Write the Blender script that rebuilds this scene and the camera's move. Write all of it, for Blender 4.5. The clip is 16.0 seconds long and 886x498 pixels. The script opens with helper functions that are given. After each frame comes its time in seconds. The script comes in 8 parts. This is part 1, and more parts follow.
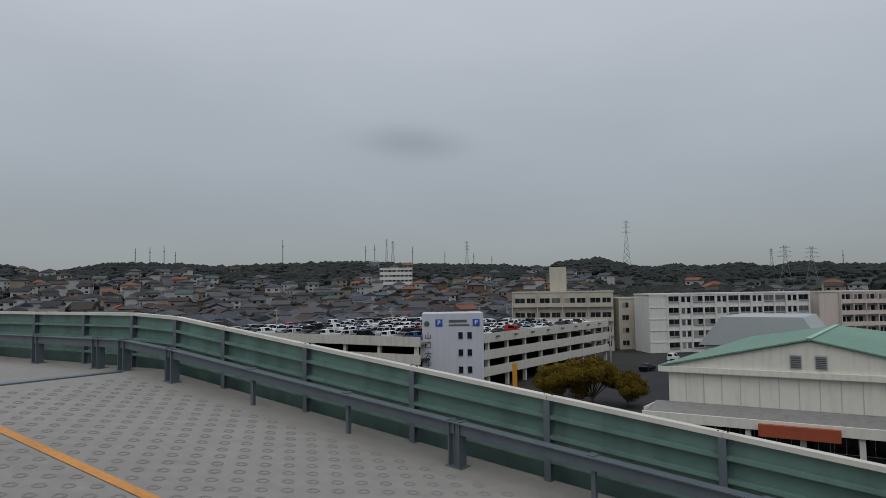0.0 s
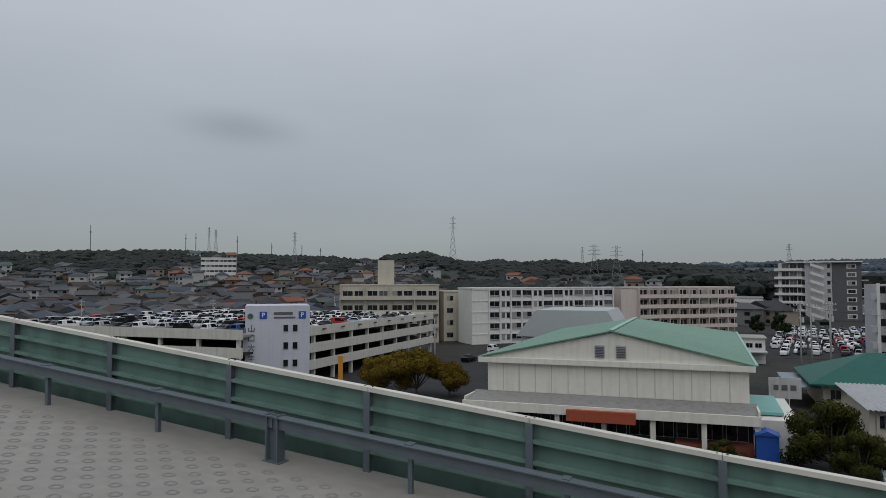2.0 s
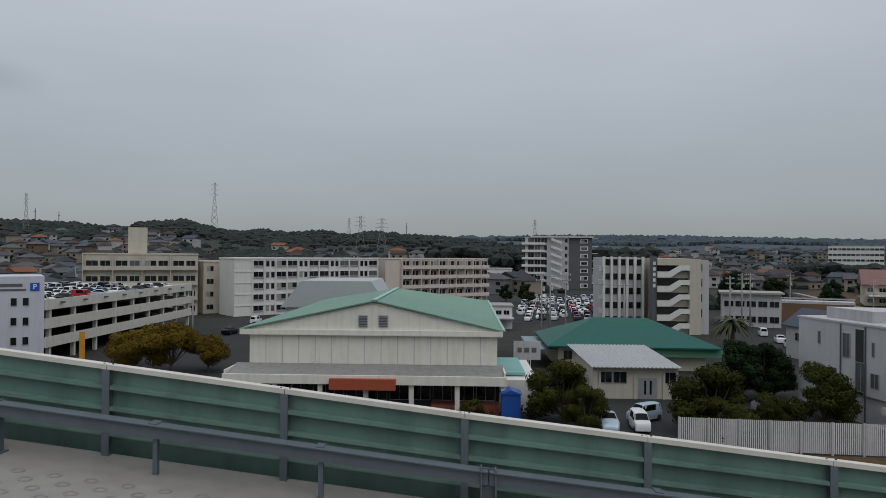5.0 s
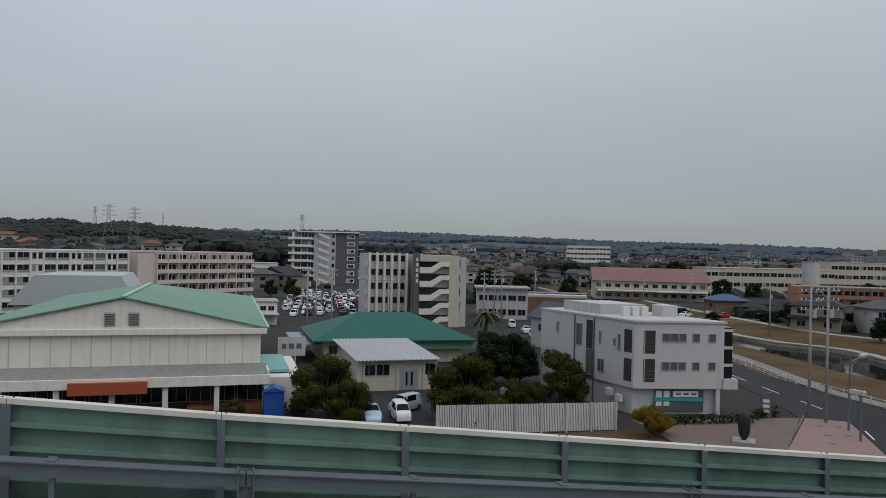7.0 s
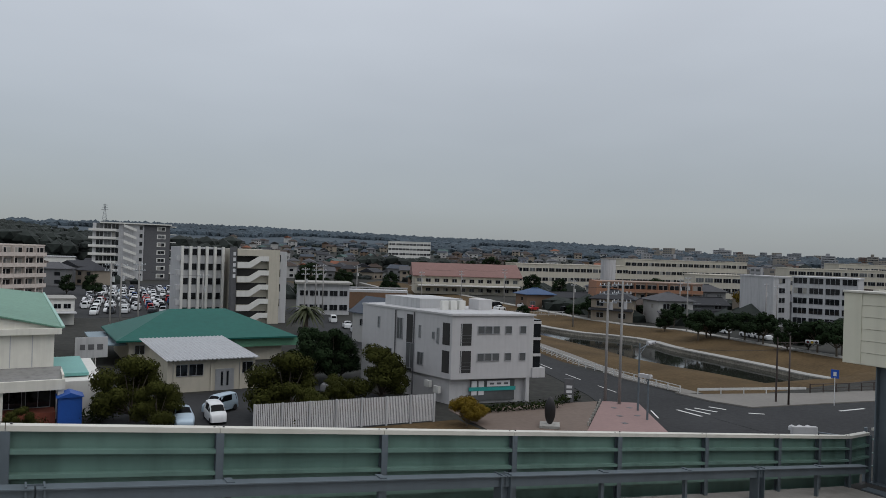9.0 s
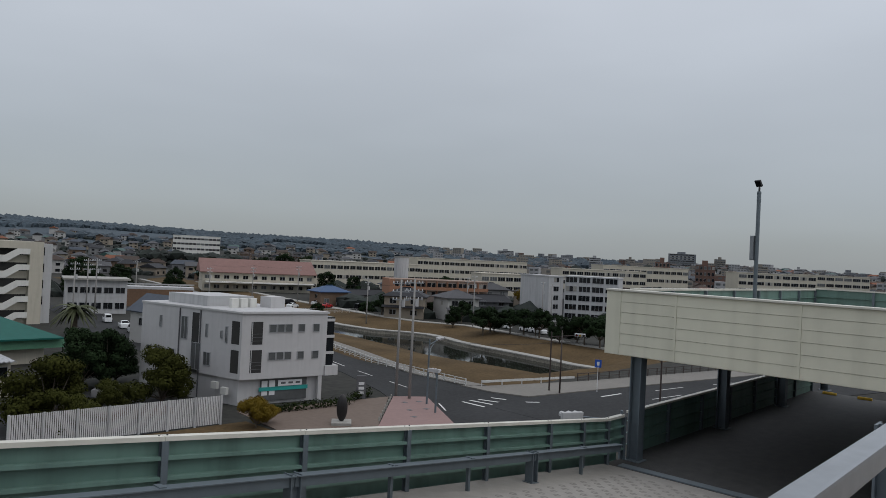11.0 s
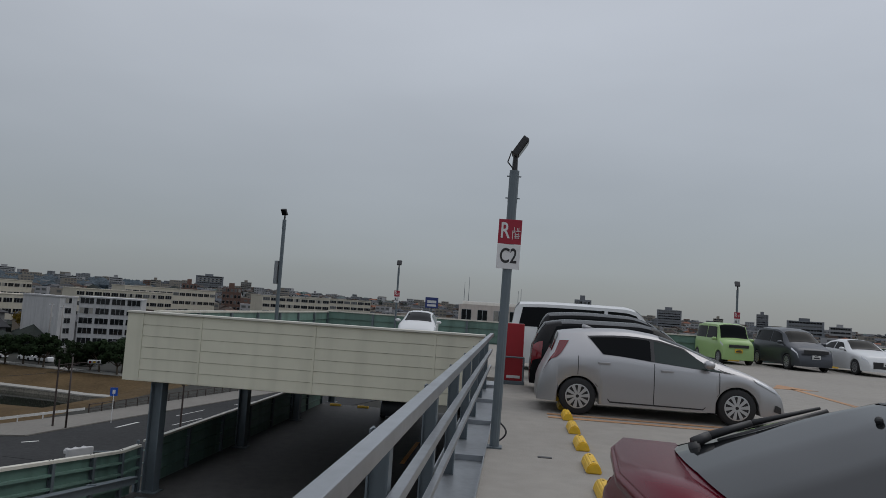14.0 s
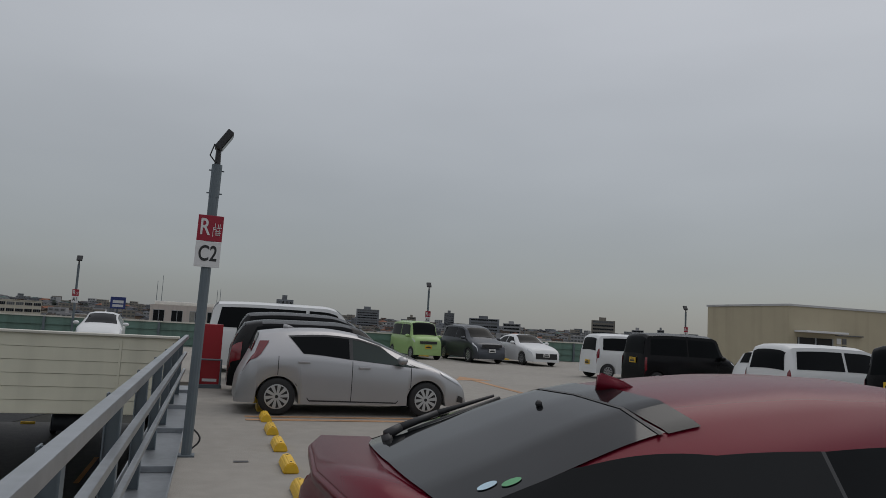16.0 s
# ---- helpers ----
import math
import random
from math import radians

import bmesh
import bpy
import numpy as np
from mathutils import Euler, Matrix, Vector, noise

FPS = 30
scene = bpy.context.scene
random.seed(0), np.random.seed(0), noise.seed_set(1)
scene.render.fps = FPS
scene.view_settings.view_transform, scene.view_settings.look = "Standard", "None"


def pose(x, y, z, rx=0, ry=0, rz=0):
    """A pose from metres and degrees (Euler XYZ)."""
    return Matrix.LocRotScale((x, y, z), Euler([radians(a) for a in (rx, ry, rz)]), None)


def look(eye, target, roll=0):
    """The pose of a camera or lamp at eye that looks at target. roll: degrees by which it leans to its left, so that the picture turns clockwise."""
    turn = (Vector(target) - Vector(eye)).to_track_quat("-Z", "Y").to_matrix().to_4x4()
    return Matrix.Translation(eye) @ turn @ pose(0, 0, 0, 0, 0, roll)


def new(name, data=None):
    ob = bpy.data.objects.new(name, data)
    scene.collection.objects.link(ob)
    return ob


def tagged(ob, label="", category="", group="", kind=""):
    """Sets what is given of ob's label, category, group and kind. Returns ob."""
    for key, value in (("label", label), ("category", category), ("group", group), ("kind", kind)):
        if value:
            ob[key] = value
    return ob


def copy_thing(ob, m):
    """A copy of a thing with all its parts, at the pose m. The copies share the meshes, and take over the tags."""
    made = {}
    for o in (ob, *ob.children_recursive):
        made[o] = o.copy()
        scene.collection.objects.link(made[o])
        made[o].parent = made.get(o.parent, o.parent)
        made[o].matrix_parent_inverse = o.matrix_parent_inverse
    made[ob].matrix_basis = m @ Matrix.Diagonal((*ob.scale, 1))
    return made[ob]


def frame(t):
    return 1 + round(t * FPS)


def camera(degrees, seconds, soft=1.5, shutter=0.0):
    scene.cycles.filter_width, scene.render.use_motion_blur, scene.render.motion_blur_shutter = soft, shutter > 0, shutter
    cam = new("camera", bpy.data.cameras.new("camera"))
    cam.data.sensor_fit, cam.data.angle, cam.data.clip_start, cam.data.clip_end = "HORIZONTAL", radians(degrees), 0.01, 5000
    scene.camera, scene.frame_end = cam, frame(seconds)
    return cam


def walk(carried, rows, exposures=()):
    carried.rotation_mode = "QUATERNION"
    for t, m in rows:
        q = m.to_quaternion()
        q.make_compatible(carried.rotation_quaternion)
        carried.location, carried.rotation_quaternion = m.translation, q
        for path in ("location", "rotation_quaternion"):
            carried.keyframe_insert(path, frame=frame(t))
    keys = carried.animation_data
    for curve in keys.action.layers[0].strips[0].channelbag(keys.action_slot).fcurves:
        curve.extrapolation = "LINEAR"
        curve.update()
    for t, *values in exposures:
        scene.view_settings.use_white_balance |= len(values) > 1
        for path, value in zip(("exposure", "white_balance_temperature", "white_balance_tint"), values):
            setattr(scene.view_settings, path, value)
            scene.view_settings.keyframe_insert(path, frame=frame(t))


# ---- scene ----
cam = camera(63.65, 16.0, soft=0.8)
PATH = [
    (0.0, pose(-0.240, 0.000, 1.620, 93.31, 0.81, 33.84)),
    (0.5, pose(-0.220, 0.000, 1.620, 92.93, 0.85, 31.22)),
    (1.0, pose(-0.200, 0.000, 1.620, 93.06, 0.17, 27.14)),
    (1.5, pose(-0.180, 0.000, 1.620, 93.04, 0.17, 23.89)),
    (2.0, pose(-0.160, 0.000, 1.620, 92.61, 0.07, 20.15)),
    (2.5, pose(-0.140, 0.000, 1.620, 92.41, 0.04, 16.23)),
    (3.0, pose(-0.120, 0.000, 1.620, 92.22, 0.00, 13.02)),
    (5.5, pose(-0.020, 0.000, 1.620, 90.10, -0.88, -3.63)),
    (6.0, pose(-0.000, 0.000, 1.620, 90.28, -1.29, -10.20)),
    (6.5, pose(-0.000, 0.000, 1.620, 90.40, -1.34, -15.14)),
    (7.0, pose(-0.000, 0.000, 1.620, 90.24, -1.35, -16.94)),
    (7.5, pose(-0.000, 0.000, 1.620, 90.36, -1.67, -20.43)),
    (8.0, pose(-0.000, 0.000, 1.620, 90.25, -1.66, -24.13)),
    (8.5, pose(-0.000, 0.000, 1.620, 90.18, -1.79, -28.00)),
    (9.0, pose(-0.000, 0.000, 1.620, 90.25, -1.86, -31.15)),
    (11.5, pose(-0.000, 0.000, 1.620, 91.21, -2.84, -52.25)),
    (12.0, pose(-0.000, 0.000, 1.620, 91.87, -2.83, -57.36)),
    (12.5, pose(-0.000, 0.000, 1.620, 92.60, -3.45, -63.73)),
    (13.0, pose(-0.000, 0.000, 1.620, 93.65, -3.52, -70.54)),
    (13.5, pose(-0.000, 0.000, 1.620, 94.42, -3.74, -78.89)),
    (14.0, pose(-0.000, 0.000, 1.620, 94.66, -3.77, -84.19)),
    (14.5, pose(-0.000, 0.000, 1.620, 95.08, -3.89, -89.60)),
    (15.0, pose(-0.000, 0.000, 1.620, 95.22, -3.61, -95.37)),
    (15.5, pose(-0.000, 0.000, 1.620, 95.73, -3.46, -100.90)),
    (16.0, pose(-0.000, 0.000, 1.620, 96.09, -3.20, -107.74)),
]
walk(cam, PATH, [(0.0, -0.05, 6500, 10), (3.0, 0.0, 6500, 10), (6.5, 0.12, 6500, 10), (9.0, 0.2, 6500, 10), (12.5, 0.1, 6500, 10), (14.0, -0.12, 6500, 10), (15.0, -0.17, 6700, 9), (16.0, -0.22, 6740, 10)])

# ---------- sky and light: bright overcast ----------
GROUND = -14.0
world = bpy.data.worlds.new("overcast")
scene.world = world
world.use_nodes = True
wn, wl = world.node_tree.nodes, world.node_tree.links
wn.clear()
w_out = wn.new("ShaderNodeOutputWorld")
w_bg = wn.new("ShaderNodeBackground")
w_co = wn.new("ShaderNodeTexCoord")
w_sep = wn.new("ShaderNodeSeparateXYZ")
w_ramp = wn.new("ShaderNodeValToRGB")
w_ramp.color_ramp.interpolation = "B_SPLINE"
els = w_ramp.color_ramp.elements
els[0].position, els[0].color = 0.0, (0.215, 0.238, 0.255, 1)
els[1].position, els[1].color = 1.0, (0.80, 0.83, 0.90, 1)
for p, c in ((0.06, (0.25, 0.273, 0.292, 1)), (0.2, (0.36, 0.388, 0.42, 1)), (0.38, (0.48, 0.512, 0.56, 1)), (0.7, (0.66, 0.69, 0.76, 1))):
    e = els.new(p)
    e.color = c
w_noise = wn.new("ShaderNodeTexNoise")
w_noise.inputs["Scale"].default_value = 2.2
w_noise.inputs["Detail"].default_value = 3
w_map = wn.new("ShaderNodeMapping")
w_map.inputs["Scale"].default_value = (1, 1, 3.5)
w_range = wn.new("ShaderNodeMapRange")
w_range.inputs["From Min"].default_value, w_range.inputs["From Max"].default_value = 0.3, 0.7
w_range.inputs["To Min"].default_value, w_range.inputs["To Max"].default_value = 0.95, 1.05
w_mul = wn.new("ShaderNodeMixRGB")
w_mul.blend_type = "MULTIPLY"
w_mul.inputs[0].default_value = 1.0
# one darker cloud low over the hills
w_rot = wn.new("ShaderNodeMapping")
w_rot.vector_type = "TEXTURE"
w_rot.inputs["Location"].default_value = (-0.575, 0.785, 0.205)
w_rot.inputs["Rotation"].default_value = (0, 0.06, radians(36))
w_rot.inputs["Scale"].default_value = (0.115, 0.5, 0.034)
w_grad = wn.new("ShaderNodeTexGradient")
w_grad.gradient_type = "SPHERICAL"
w_cloud = wn.new("ShaderNodeMapRange")
w_cloud.interpolation_type = "SMOOTHSTEP"
w_cloud.inputs["To Min"].default_value, w_cloud.inputs["To Max"].default_value = 1.0, 0.77
w_mul2 = wn.new("ShaderNodeMixRGB")
w_mul2.blend_type = "MULTIPLY"
w_mul2.inputs[0].default_value = 1.0
# a weak clear sky behind the cloud deck
w_sky = wn.new("ShaderNodeTexSky")
w_sky.sky_type = "NISHITA"
w_sky.sun_disc = False
w_sky.sun_elevation, w_sky.sun_rotation = radians(48), radians(150)
w_add = wn.new("ShaderNodeMixRGB")
w_add.blend_type = "ADD"
w_add.inputs[0].default_value = 0.012
for a, b in ((w_co.outputs["Generated"], w_sep.inputs[0]), (w_sep.outputs["Z"], w_ramp.inputs[0]),
             (w_co.outputs["Generated"], w_map.inputs[0]), (w_map.outputs[0], w_noise.inputs["Vector"]),
             (w_noise.outputs[0], w_range.inputs[0]), (w_ramp.outputs[0], w_mul.inputs[1]), (w_range.outputs[0], w_mul.inputs[2]),
             (w_co.outputs["Generated"], w_rot.inputs[0]), (w_rot.outputs[0], w_grad.inputs[0]), (w_grad.outputs["Fac"], w_cloud.inputs[0]),
             (w_mul.outputs[0], w_mul2.inputs[1]), (w_cloud.outputs[0], w_mul2.inputs[2]),
             (w_mul2.outputs[0], w_add.inputs[1]), (w_sky.outputs[0], w_add.inputs[2]),
             (w_add.outputs[0], w_bg.inputs[0]), (w_bg.outputs[0], w_out.inputs[0])):
    wl.new(a, b)
w_bg.inputs[1].default_value = 1.0

sun = new("sun", bpy.data.lights.new("sun", "SUN"))
sun.data.energy, sun.data.angle, sun.data.color = 0.65, radians(50), (1.0, 0.97, 0.93)
sun.matrix_world = look((0, 0, 60), (-20, 34, 0))


# ---------- materials ----------
MATS = {}


def mat(name, color, rough=0.7, metal=0.0, vary=0.15, scale=3.0, bump=0.0, bump_scale=40.0, stain=0.0, stretch=(1, 1, 1), each=0.0, coat=0.0, spec=0.5):
    """A painted or mineral surface: colour varied at two scales, with optional streaky stains, relief and a change from piece to piece."""
    if name in MATS:
        return MATS[name]
    color = tuple(c * 0.87 for c in color)
    m = bpy.data.materials.new(name)
    m.use_nodes = True
    n, l = m.node_tree.nodes, m.node_tree.links
    b = n["Principled BSDF"]
    b.inputs["Roughness"].default_value, b.inputs["Metallic"].default_value = rough, metal
    b.inputs["Coat Weight"].default_value = coat
    b.inputs["Coat Roughness"].default_value = 0.06
    b.inputs["Specular IOR Level"].default_value = spec
    co = n.new("ShaderNodeNewGeometry")
    mp = n.new("ShaderNodeMapping")
    mp.inputs["Scale"].default_value = stretch
    l.new(co.outputs["Position"], mp.inputs[0])
    big, small = n.new("ShaderNodeTexNoise"), n.new("ShaderNodeTexNoise")
    big.inputs["Scale"].default_value, big.inputs["Detail"].default_value = scale * 0.12, 4
    small.inputs["Scale"].default_value, small.inputs["Detail"].default_value = scale * 2.0, 5
    l.new(mp.outputs[0], big.inputs["Vector"])
    l.new(mp.outputs[0], small.inputs["Vector"])
    add = n.new("ShaderNodeMath")
    add.operation = "ADD"
    l.new(big.outputs[0], add.inputs[0])
    l.new(small.outputs[0], add.inputs[1])
    rg = n.new("ShaderNodeMapRange")
    rg.inputs["From Min"].default_value, rg.inputs["From Max"].default_value = 0.6, 1.4
    rg.inputs["To Min"].default_value, rg.inputs["To Max"].default_value = 1 - vary, 1 + vary
    l.new(add.outputs[0], rg.inputs[0])
    mul = n.new("ShaderNodeMixRGB")
    mul.blend_type = "MULTIPLY"
    mul.inputs[0].default_value = 1
    mul.inputs[1].default_value = (*color, 1)
    l.new(rg.outputs[0], mul.inputs[2])
    last = mul.outputs[0]
    if stain:
        sm = n.new("ShaderNodeMapping")
        sm.inputs["Scale"].default_value = (1.6, 1.6, 0.12)
        l.new(co.outputs["Position"], sm.inputs[0])
        sn = n.new("ShaderNodeTexNoise")
        sn.inputs["Scale"].default_value, sn.inputs["Detail"].default_value = 1.4, 6
        l.new(sm.outputs[0], sn.inputs["Vector"])
        sr = n.new("ShaderNodeMapRange")
        sr.inputs["From Min"].default_value, sr.inputs["From Max"].default_value = 0.48, 0.75
        sr.inputs["To Min"].default_value, sr.inputs["To Max"].default_value = 1.0, 1 - stain
        l.new(sn.outputs[0], sr.inputs[0])
        m2 = n.new("ShaderNodeMixRGB")
        m2.blend_type = "MULTIPLY"
        m2.inputs[0].default_value = 1
        l.new(last, m2.inputs[1])
        l.new(sr.outputs[0], m2.inputs[2])
        last = m2.outputs[0]
    if each:
        oi = n.new("ShaderNodeObjectInfo")
        er = n.new("ShaderNodeMapRange")
        er.inputs["To Min"].default_value, er.inputs["To Max"].default_value = 1 - each, 1 + each
        l.new(oi.outputs["Random"], er.inputs[0])
        m3 = n.new("ShaderNodeMixRGB")
        m3.blend_type = "MULTIPLY"
        m3.inputs[0].default_value = 1
        l.new(last, m3.inputs[1])
        l.new(er.outputs[0], m3.inputs[2])
        last = m3.outputs[0]
    l.new(last, b.inputs["Base Color"])
    if bump:
        bn = n.new("ShaderNodeTexNoise")
        bn.inputs["Scale"].default_value, bn.inputs["Detail"].default_value = bump_scale, 4
        l.new(co.outputs["Position"], bn.inputs["Vector"])
        bp = n.new("ShaderNodeBump")
        bp.inputs["Strength"].default_value, bp.inputs["Distance"].default_value = bump, 0.02
        l.new(bn.outputs[0], bp.inputs["Height"])
        l.new(bp.outputs[0], b.inputs["Normal"])
    MATS[name] = m
    return m


def glass(name, color=(0.012, 0.014, 0.016), rough=0.04, spec=0.5):
    """Dark window glass seen from outside: what lies behind is unlit."""
    if name not in MATS:
        m = mat(name, color, rough, 0, 0.25, 0.8, spec=spec)
    return MATS[name]


CONCRETE = mat("deck_concrete", (0.295, 0.275, 0.245), 0.85, 0, 0.14, 2.0, 0.25, 60)
# concrete made near-black: the covered storey's shade is put into its colour
LOWSHADE = mat("shaded_lower_concrete", (0.045, 0.043, 0.040), 0.7, 0, 0.5, 1.5, 0.2, 50)
RAMP_CON = mat("ramp_concrete", (0.29, 0.275, 0.25), 0.85, 0, 0.16, 2.0, 0.3, 50)
RING = mat("ramp_ring", (0.235, 0.222, 0.205), 0.9, 0, 0.1, 5)
GREEN = mat("barrier_green", (0.145, 0.245, 0.205), 0.5, 0, 0.12, 1.5, stain=0.4)
STEEL = mat("grey_blue_steel", (0.135, 0.165, 0.185), 0.5, 0.2, 0.10, 3, stain=0.15)
GALV = mat("galvanised_steel", (0.36, 0.38, 0.40), 0.42, 0.75, 0.14, 6, stain=0.2)
CAP = mat("cream_cap", (0.66, 0.64, 0.56), 0.5, 0, 0.08, 2, stain=0.15)
BEIGE = mat("beige_siding", (0.70, 0.68, 0.545), 0.55, 0, 0.05, 1, stain=0.12)
ORANGE = mat("orange_paint", (0.62, 0.27, 0.06), 0.7, 0, 0.25, 6)
YELLOW = mat("yellow_rubber", (0.78, 0.48, 0.03), 0.5, 0, 0.2, 6)
ASPHALT = mat("asphalt", (0.039, 0.040, 0.041), 0.9, 0, 0.3, 1.0, 0.2, 30, spec=0.15)
TOWN = mat("town_ground", (0.042, 0.042, 0.037), 0.9, 0, 0.45, 0.6, spec=0.15)
DRYGRASS = mat("dry_grass", (0.098, 0.067, 0.034), 0.95, 0, 0.45, 1.2, 0.6, 6, spec=0.1)
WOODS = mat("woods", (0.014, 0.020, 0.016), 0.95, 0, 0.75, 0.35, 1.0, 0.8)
# distant woods and hills: aerial haze mixed into these two blue-grey base colours
HAZEWOODS = mat("haze_tinted_woods", (0.048, 0.068, 0.084), 0.95, 0, 0.5, 0.12)
HAZEHILL = mat("haze_tinted_hill", (0.044, 0.064, 0.080), 0.95, 0, 0.3, 0.02)
WATER = mat("river_water", (0.02, 0.022, 0.018), 0.06, 0, 0.3, 0.3, 0.05, 3)
WHITE = mat("white_wall", (0.72, 0.71, 0.66), 0.7, 0, 0.06, 0.8, stain=0.10)
CREAM = mat("cream_wall", (0.53, 0.49, 0.40), 0.75, 0, 0.06, 0.8, stain=0.12)
PINKW = mat("pinkish_wall", (0.64, 0.56, 0.50), 0.75, 0, 0.06, 0.8, stain=0.12)
GREYW = mat("light_grey_wall", (0.50, 0.50, 0.50), 0.75, 0, 0.06, 0.8, stain=0.22)
DARKW = mat("dark_grey_wall", (0.11, 0.11, 0.115), 0.7, 0, 0.15, 0.8)
GLASS = glass("window_glass")
# near-black stand-in for the shade inside openings and covered storeys
SHADE = mat("painted_inside_shade", (0.035, 0.034, 0.032), 0.9, 0, 0.2, 1)
BLACK = mat("black_rubber", (0.016, 0.016, 0.017), 0.75, 0, 0.1, 8)
PLASTIC = mat("black_plastic", (0.022, 0.022, 0.024), 0.5, 0, 0.1, 8)
PAINT = mat("road_paint", (0.62, 0.62, 0.60), 0.8, 0, 0.2, 4)
CURB = mat("kerb_stone", (0.34, 0.33, 0.30), 0.85, 0, 0.15, 2, stain=0.2)
GYMWALL = mat("gym_wall", (0.76, 0.735, 0.645), 0.75, 0, 0.06, 0.8, stain=0.14)
TEALROOF = mat("teal_roof", (0.016, 0.112, 0.09), 0.5, 0, 0.15, 0.6, stain=0.1, spec=0.15)
MINTROOF = mat("mint_roof", (0.165, 0.305, 0.225), 0.55, 0, 0.12, 0.6, stain=0.2, spec=0.2)


# ---------- building blocks ----------
def part(name, bm, material, parent=None, label="", smooth=False):
    """Links a bmesh as one mesh object, under a thing or a part."""
    me = bpy.data.meshes.new(name)
    bm.normal_update()
    bm.to_mesh(me)
    bm.free()
    for x in material if isinstance(material, (list, tuple)) else [material]:
        me.materials.append(x)
    if smooth:
        for p in me.polygons:
            p.use_smooth = True
    ob = new(name, me)
    if parent is not None:
        ob.parent = parent
    if label:
        ob["label"] = label
    return ob


def share(name, like, parent, m):
    """Another object on the mesh of one that is built already."""
    ob = new(name, like.data)
    ob.parent = parent
    ob.matrix_local = m
    return ob


def thing(name, label, category, x=0, y=0, z=0, turn=0, group="", kind=""):
    ob = new(name)
    ob.empty_display_size = 0.2
    ob.matrix_world = pose(x, y, z, 0, 0, turn)
    return tagged(ob, label, category, group, kind)


def box(bm, x0, y0, z0, x1, y1, z1, mi=0):
    v = [bm.verts.new(p) for p in ((x0, y0, z0), (x1, y0, z0), (x1, y1, z0), (x0, y1, z0), (x0, y0, z1), (x1, y0, z1), (x1, y1, z1), (x0, y1, z1))]
    for q in ((3, 2, 1, 0), (4, 5, 6, 7), (0, 1, 5, 4), (1, 2, 6, 5), (2, 3, 7, 6), (3, 0, 4, 7)):
        f = bm.faces.new([v[i] for i in q])
        f.material_index = mi
    return v


def boxm(x0, y0, z0, x1, y1, z1, bevel=0.0):
    bm = bmesh.new()
    box(bm, x0, y0, z0, x1, y1, z1)
    if bevel:
        bmesh.ops.bevel(bm, geom=bm.edges[:], offset=bevel, segments=2, profile=0.7, affect="EDGES")
    return bm


def tube(bm, a, b, r0, r1=None, n=8, caps=True):
    """A tapered round bar from a to b."""
    a, b = Vector(a), Vector(b)
    r1 = r0 if r1 is None else r1
    d = (b - a).normalized()
    u = d.orthogonal().normalized()
    w = d.cross(u)
    rings = []
    for p, r in ((a, r0), (b, r1)):
        rings.append([bm.verts.new(p + (u * math.cos(i * 2 * math.pi / n) + w * math.sin(i * 2 * math.pi / n)) * r) for i in range(n)])
    for i in range(n):
        bm.faces.new((rings[0][i], rings[0][(i + 1) % n], rings[1][(i + 1) % n], rings[1][i]))
    if caps:
        bm.faces.new(rings[0][::-1])
        bm.faces.new(rings[1])


def prism(bm, outline, axis, lo, hi, mi=0):
    """An outline in two axes, drawn out along the third (0 x, 1 y, 2 z)."""
    def at(p, k):
        q = list(p)
        q.insert(axis, k)
        return q
    a = [bm.verts.new(at(p, lo)) for p in outline]
    b = [bm.verts.new(at(p, hi)) for p in outline]
    n = len(outline)
    fs = [bm.faces.new(a[::-1]), bm.faces.new(b)]
    for i in range(n):
        fs.append(bm.faces.new((a[i], a[(i + 1) % n], b[(i + 1) % n], b[i])))
    for f in fs:
        f.material_index = mi
    return fs


def sheet(outline, z0, z1):
    """A flat slab over an outline."""
    bm = bmesh.new()
    prism(bm, outline, 2, z0, z1)
    bmesh.ops.recalc_face_normals(bm, faces=bm.faces[:])
    return bm


def smooth01(v):
    v = min(1, max(0, v))
    return v * v * (3 - 2 * v)


# ---------- ground sheet, river bed and hills ----------
def river_near(y):
    """The water's edge on the street side, as x for y."""
    return float(np.interp(y, (57, 62, 72, 77, 89, 99, 109, 117, 160, 330), (92.3, 92.8, 92.8, 92.0, 92.0, 94.6, 96.4, 97.8, 103, 139)))


def river_far(y):
    """The stone wall on the far side, as x for y."""
    return float(np.interp(y, (57, 64, 70, 78, 84, 91, 97, 103, 111, 116, 128, 160, 330), (102.5, 102.3, 104, 105.3, 106.3, 107, 109, 112, 111, 107, 106.2, 112, 150)))


def river_mid(y):
    return (river_near(y) + river_far(y)) / 2


CREST_AZ = (-130, -115, -100, -82, -77, -72, -60, -53, -46, -40, -32, -25, -16, -8, 0, 4, 7.4, 9.3, 11.2, 14, 15.6, 17.7, 19.7, 21.5, 24.6, 25.4, 29, 36.7, 40, 44, 51.5, 54, 58.6, 62, 63.1, 65.3, 100)
CREST_EL = (0.4, 0.3, 0.5, 0.5, 0.55, 0.72, 0.75, 0.72, 1.15, 1.32, 1.38, 1.55, 1.75, 1.75, 1.5, 1.7, 1.95, 1.65, 2.0, 1.75, 2.0, 1.8, 2.1, 2.6, 2.35, 1.9, 2.2, 2.4, 2.6, 2.6, 2.3, 2.5, 2.55, 2.05, 1.8, 2.4, 2.4)


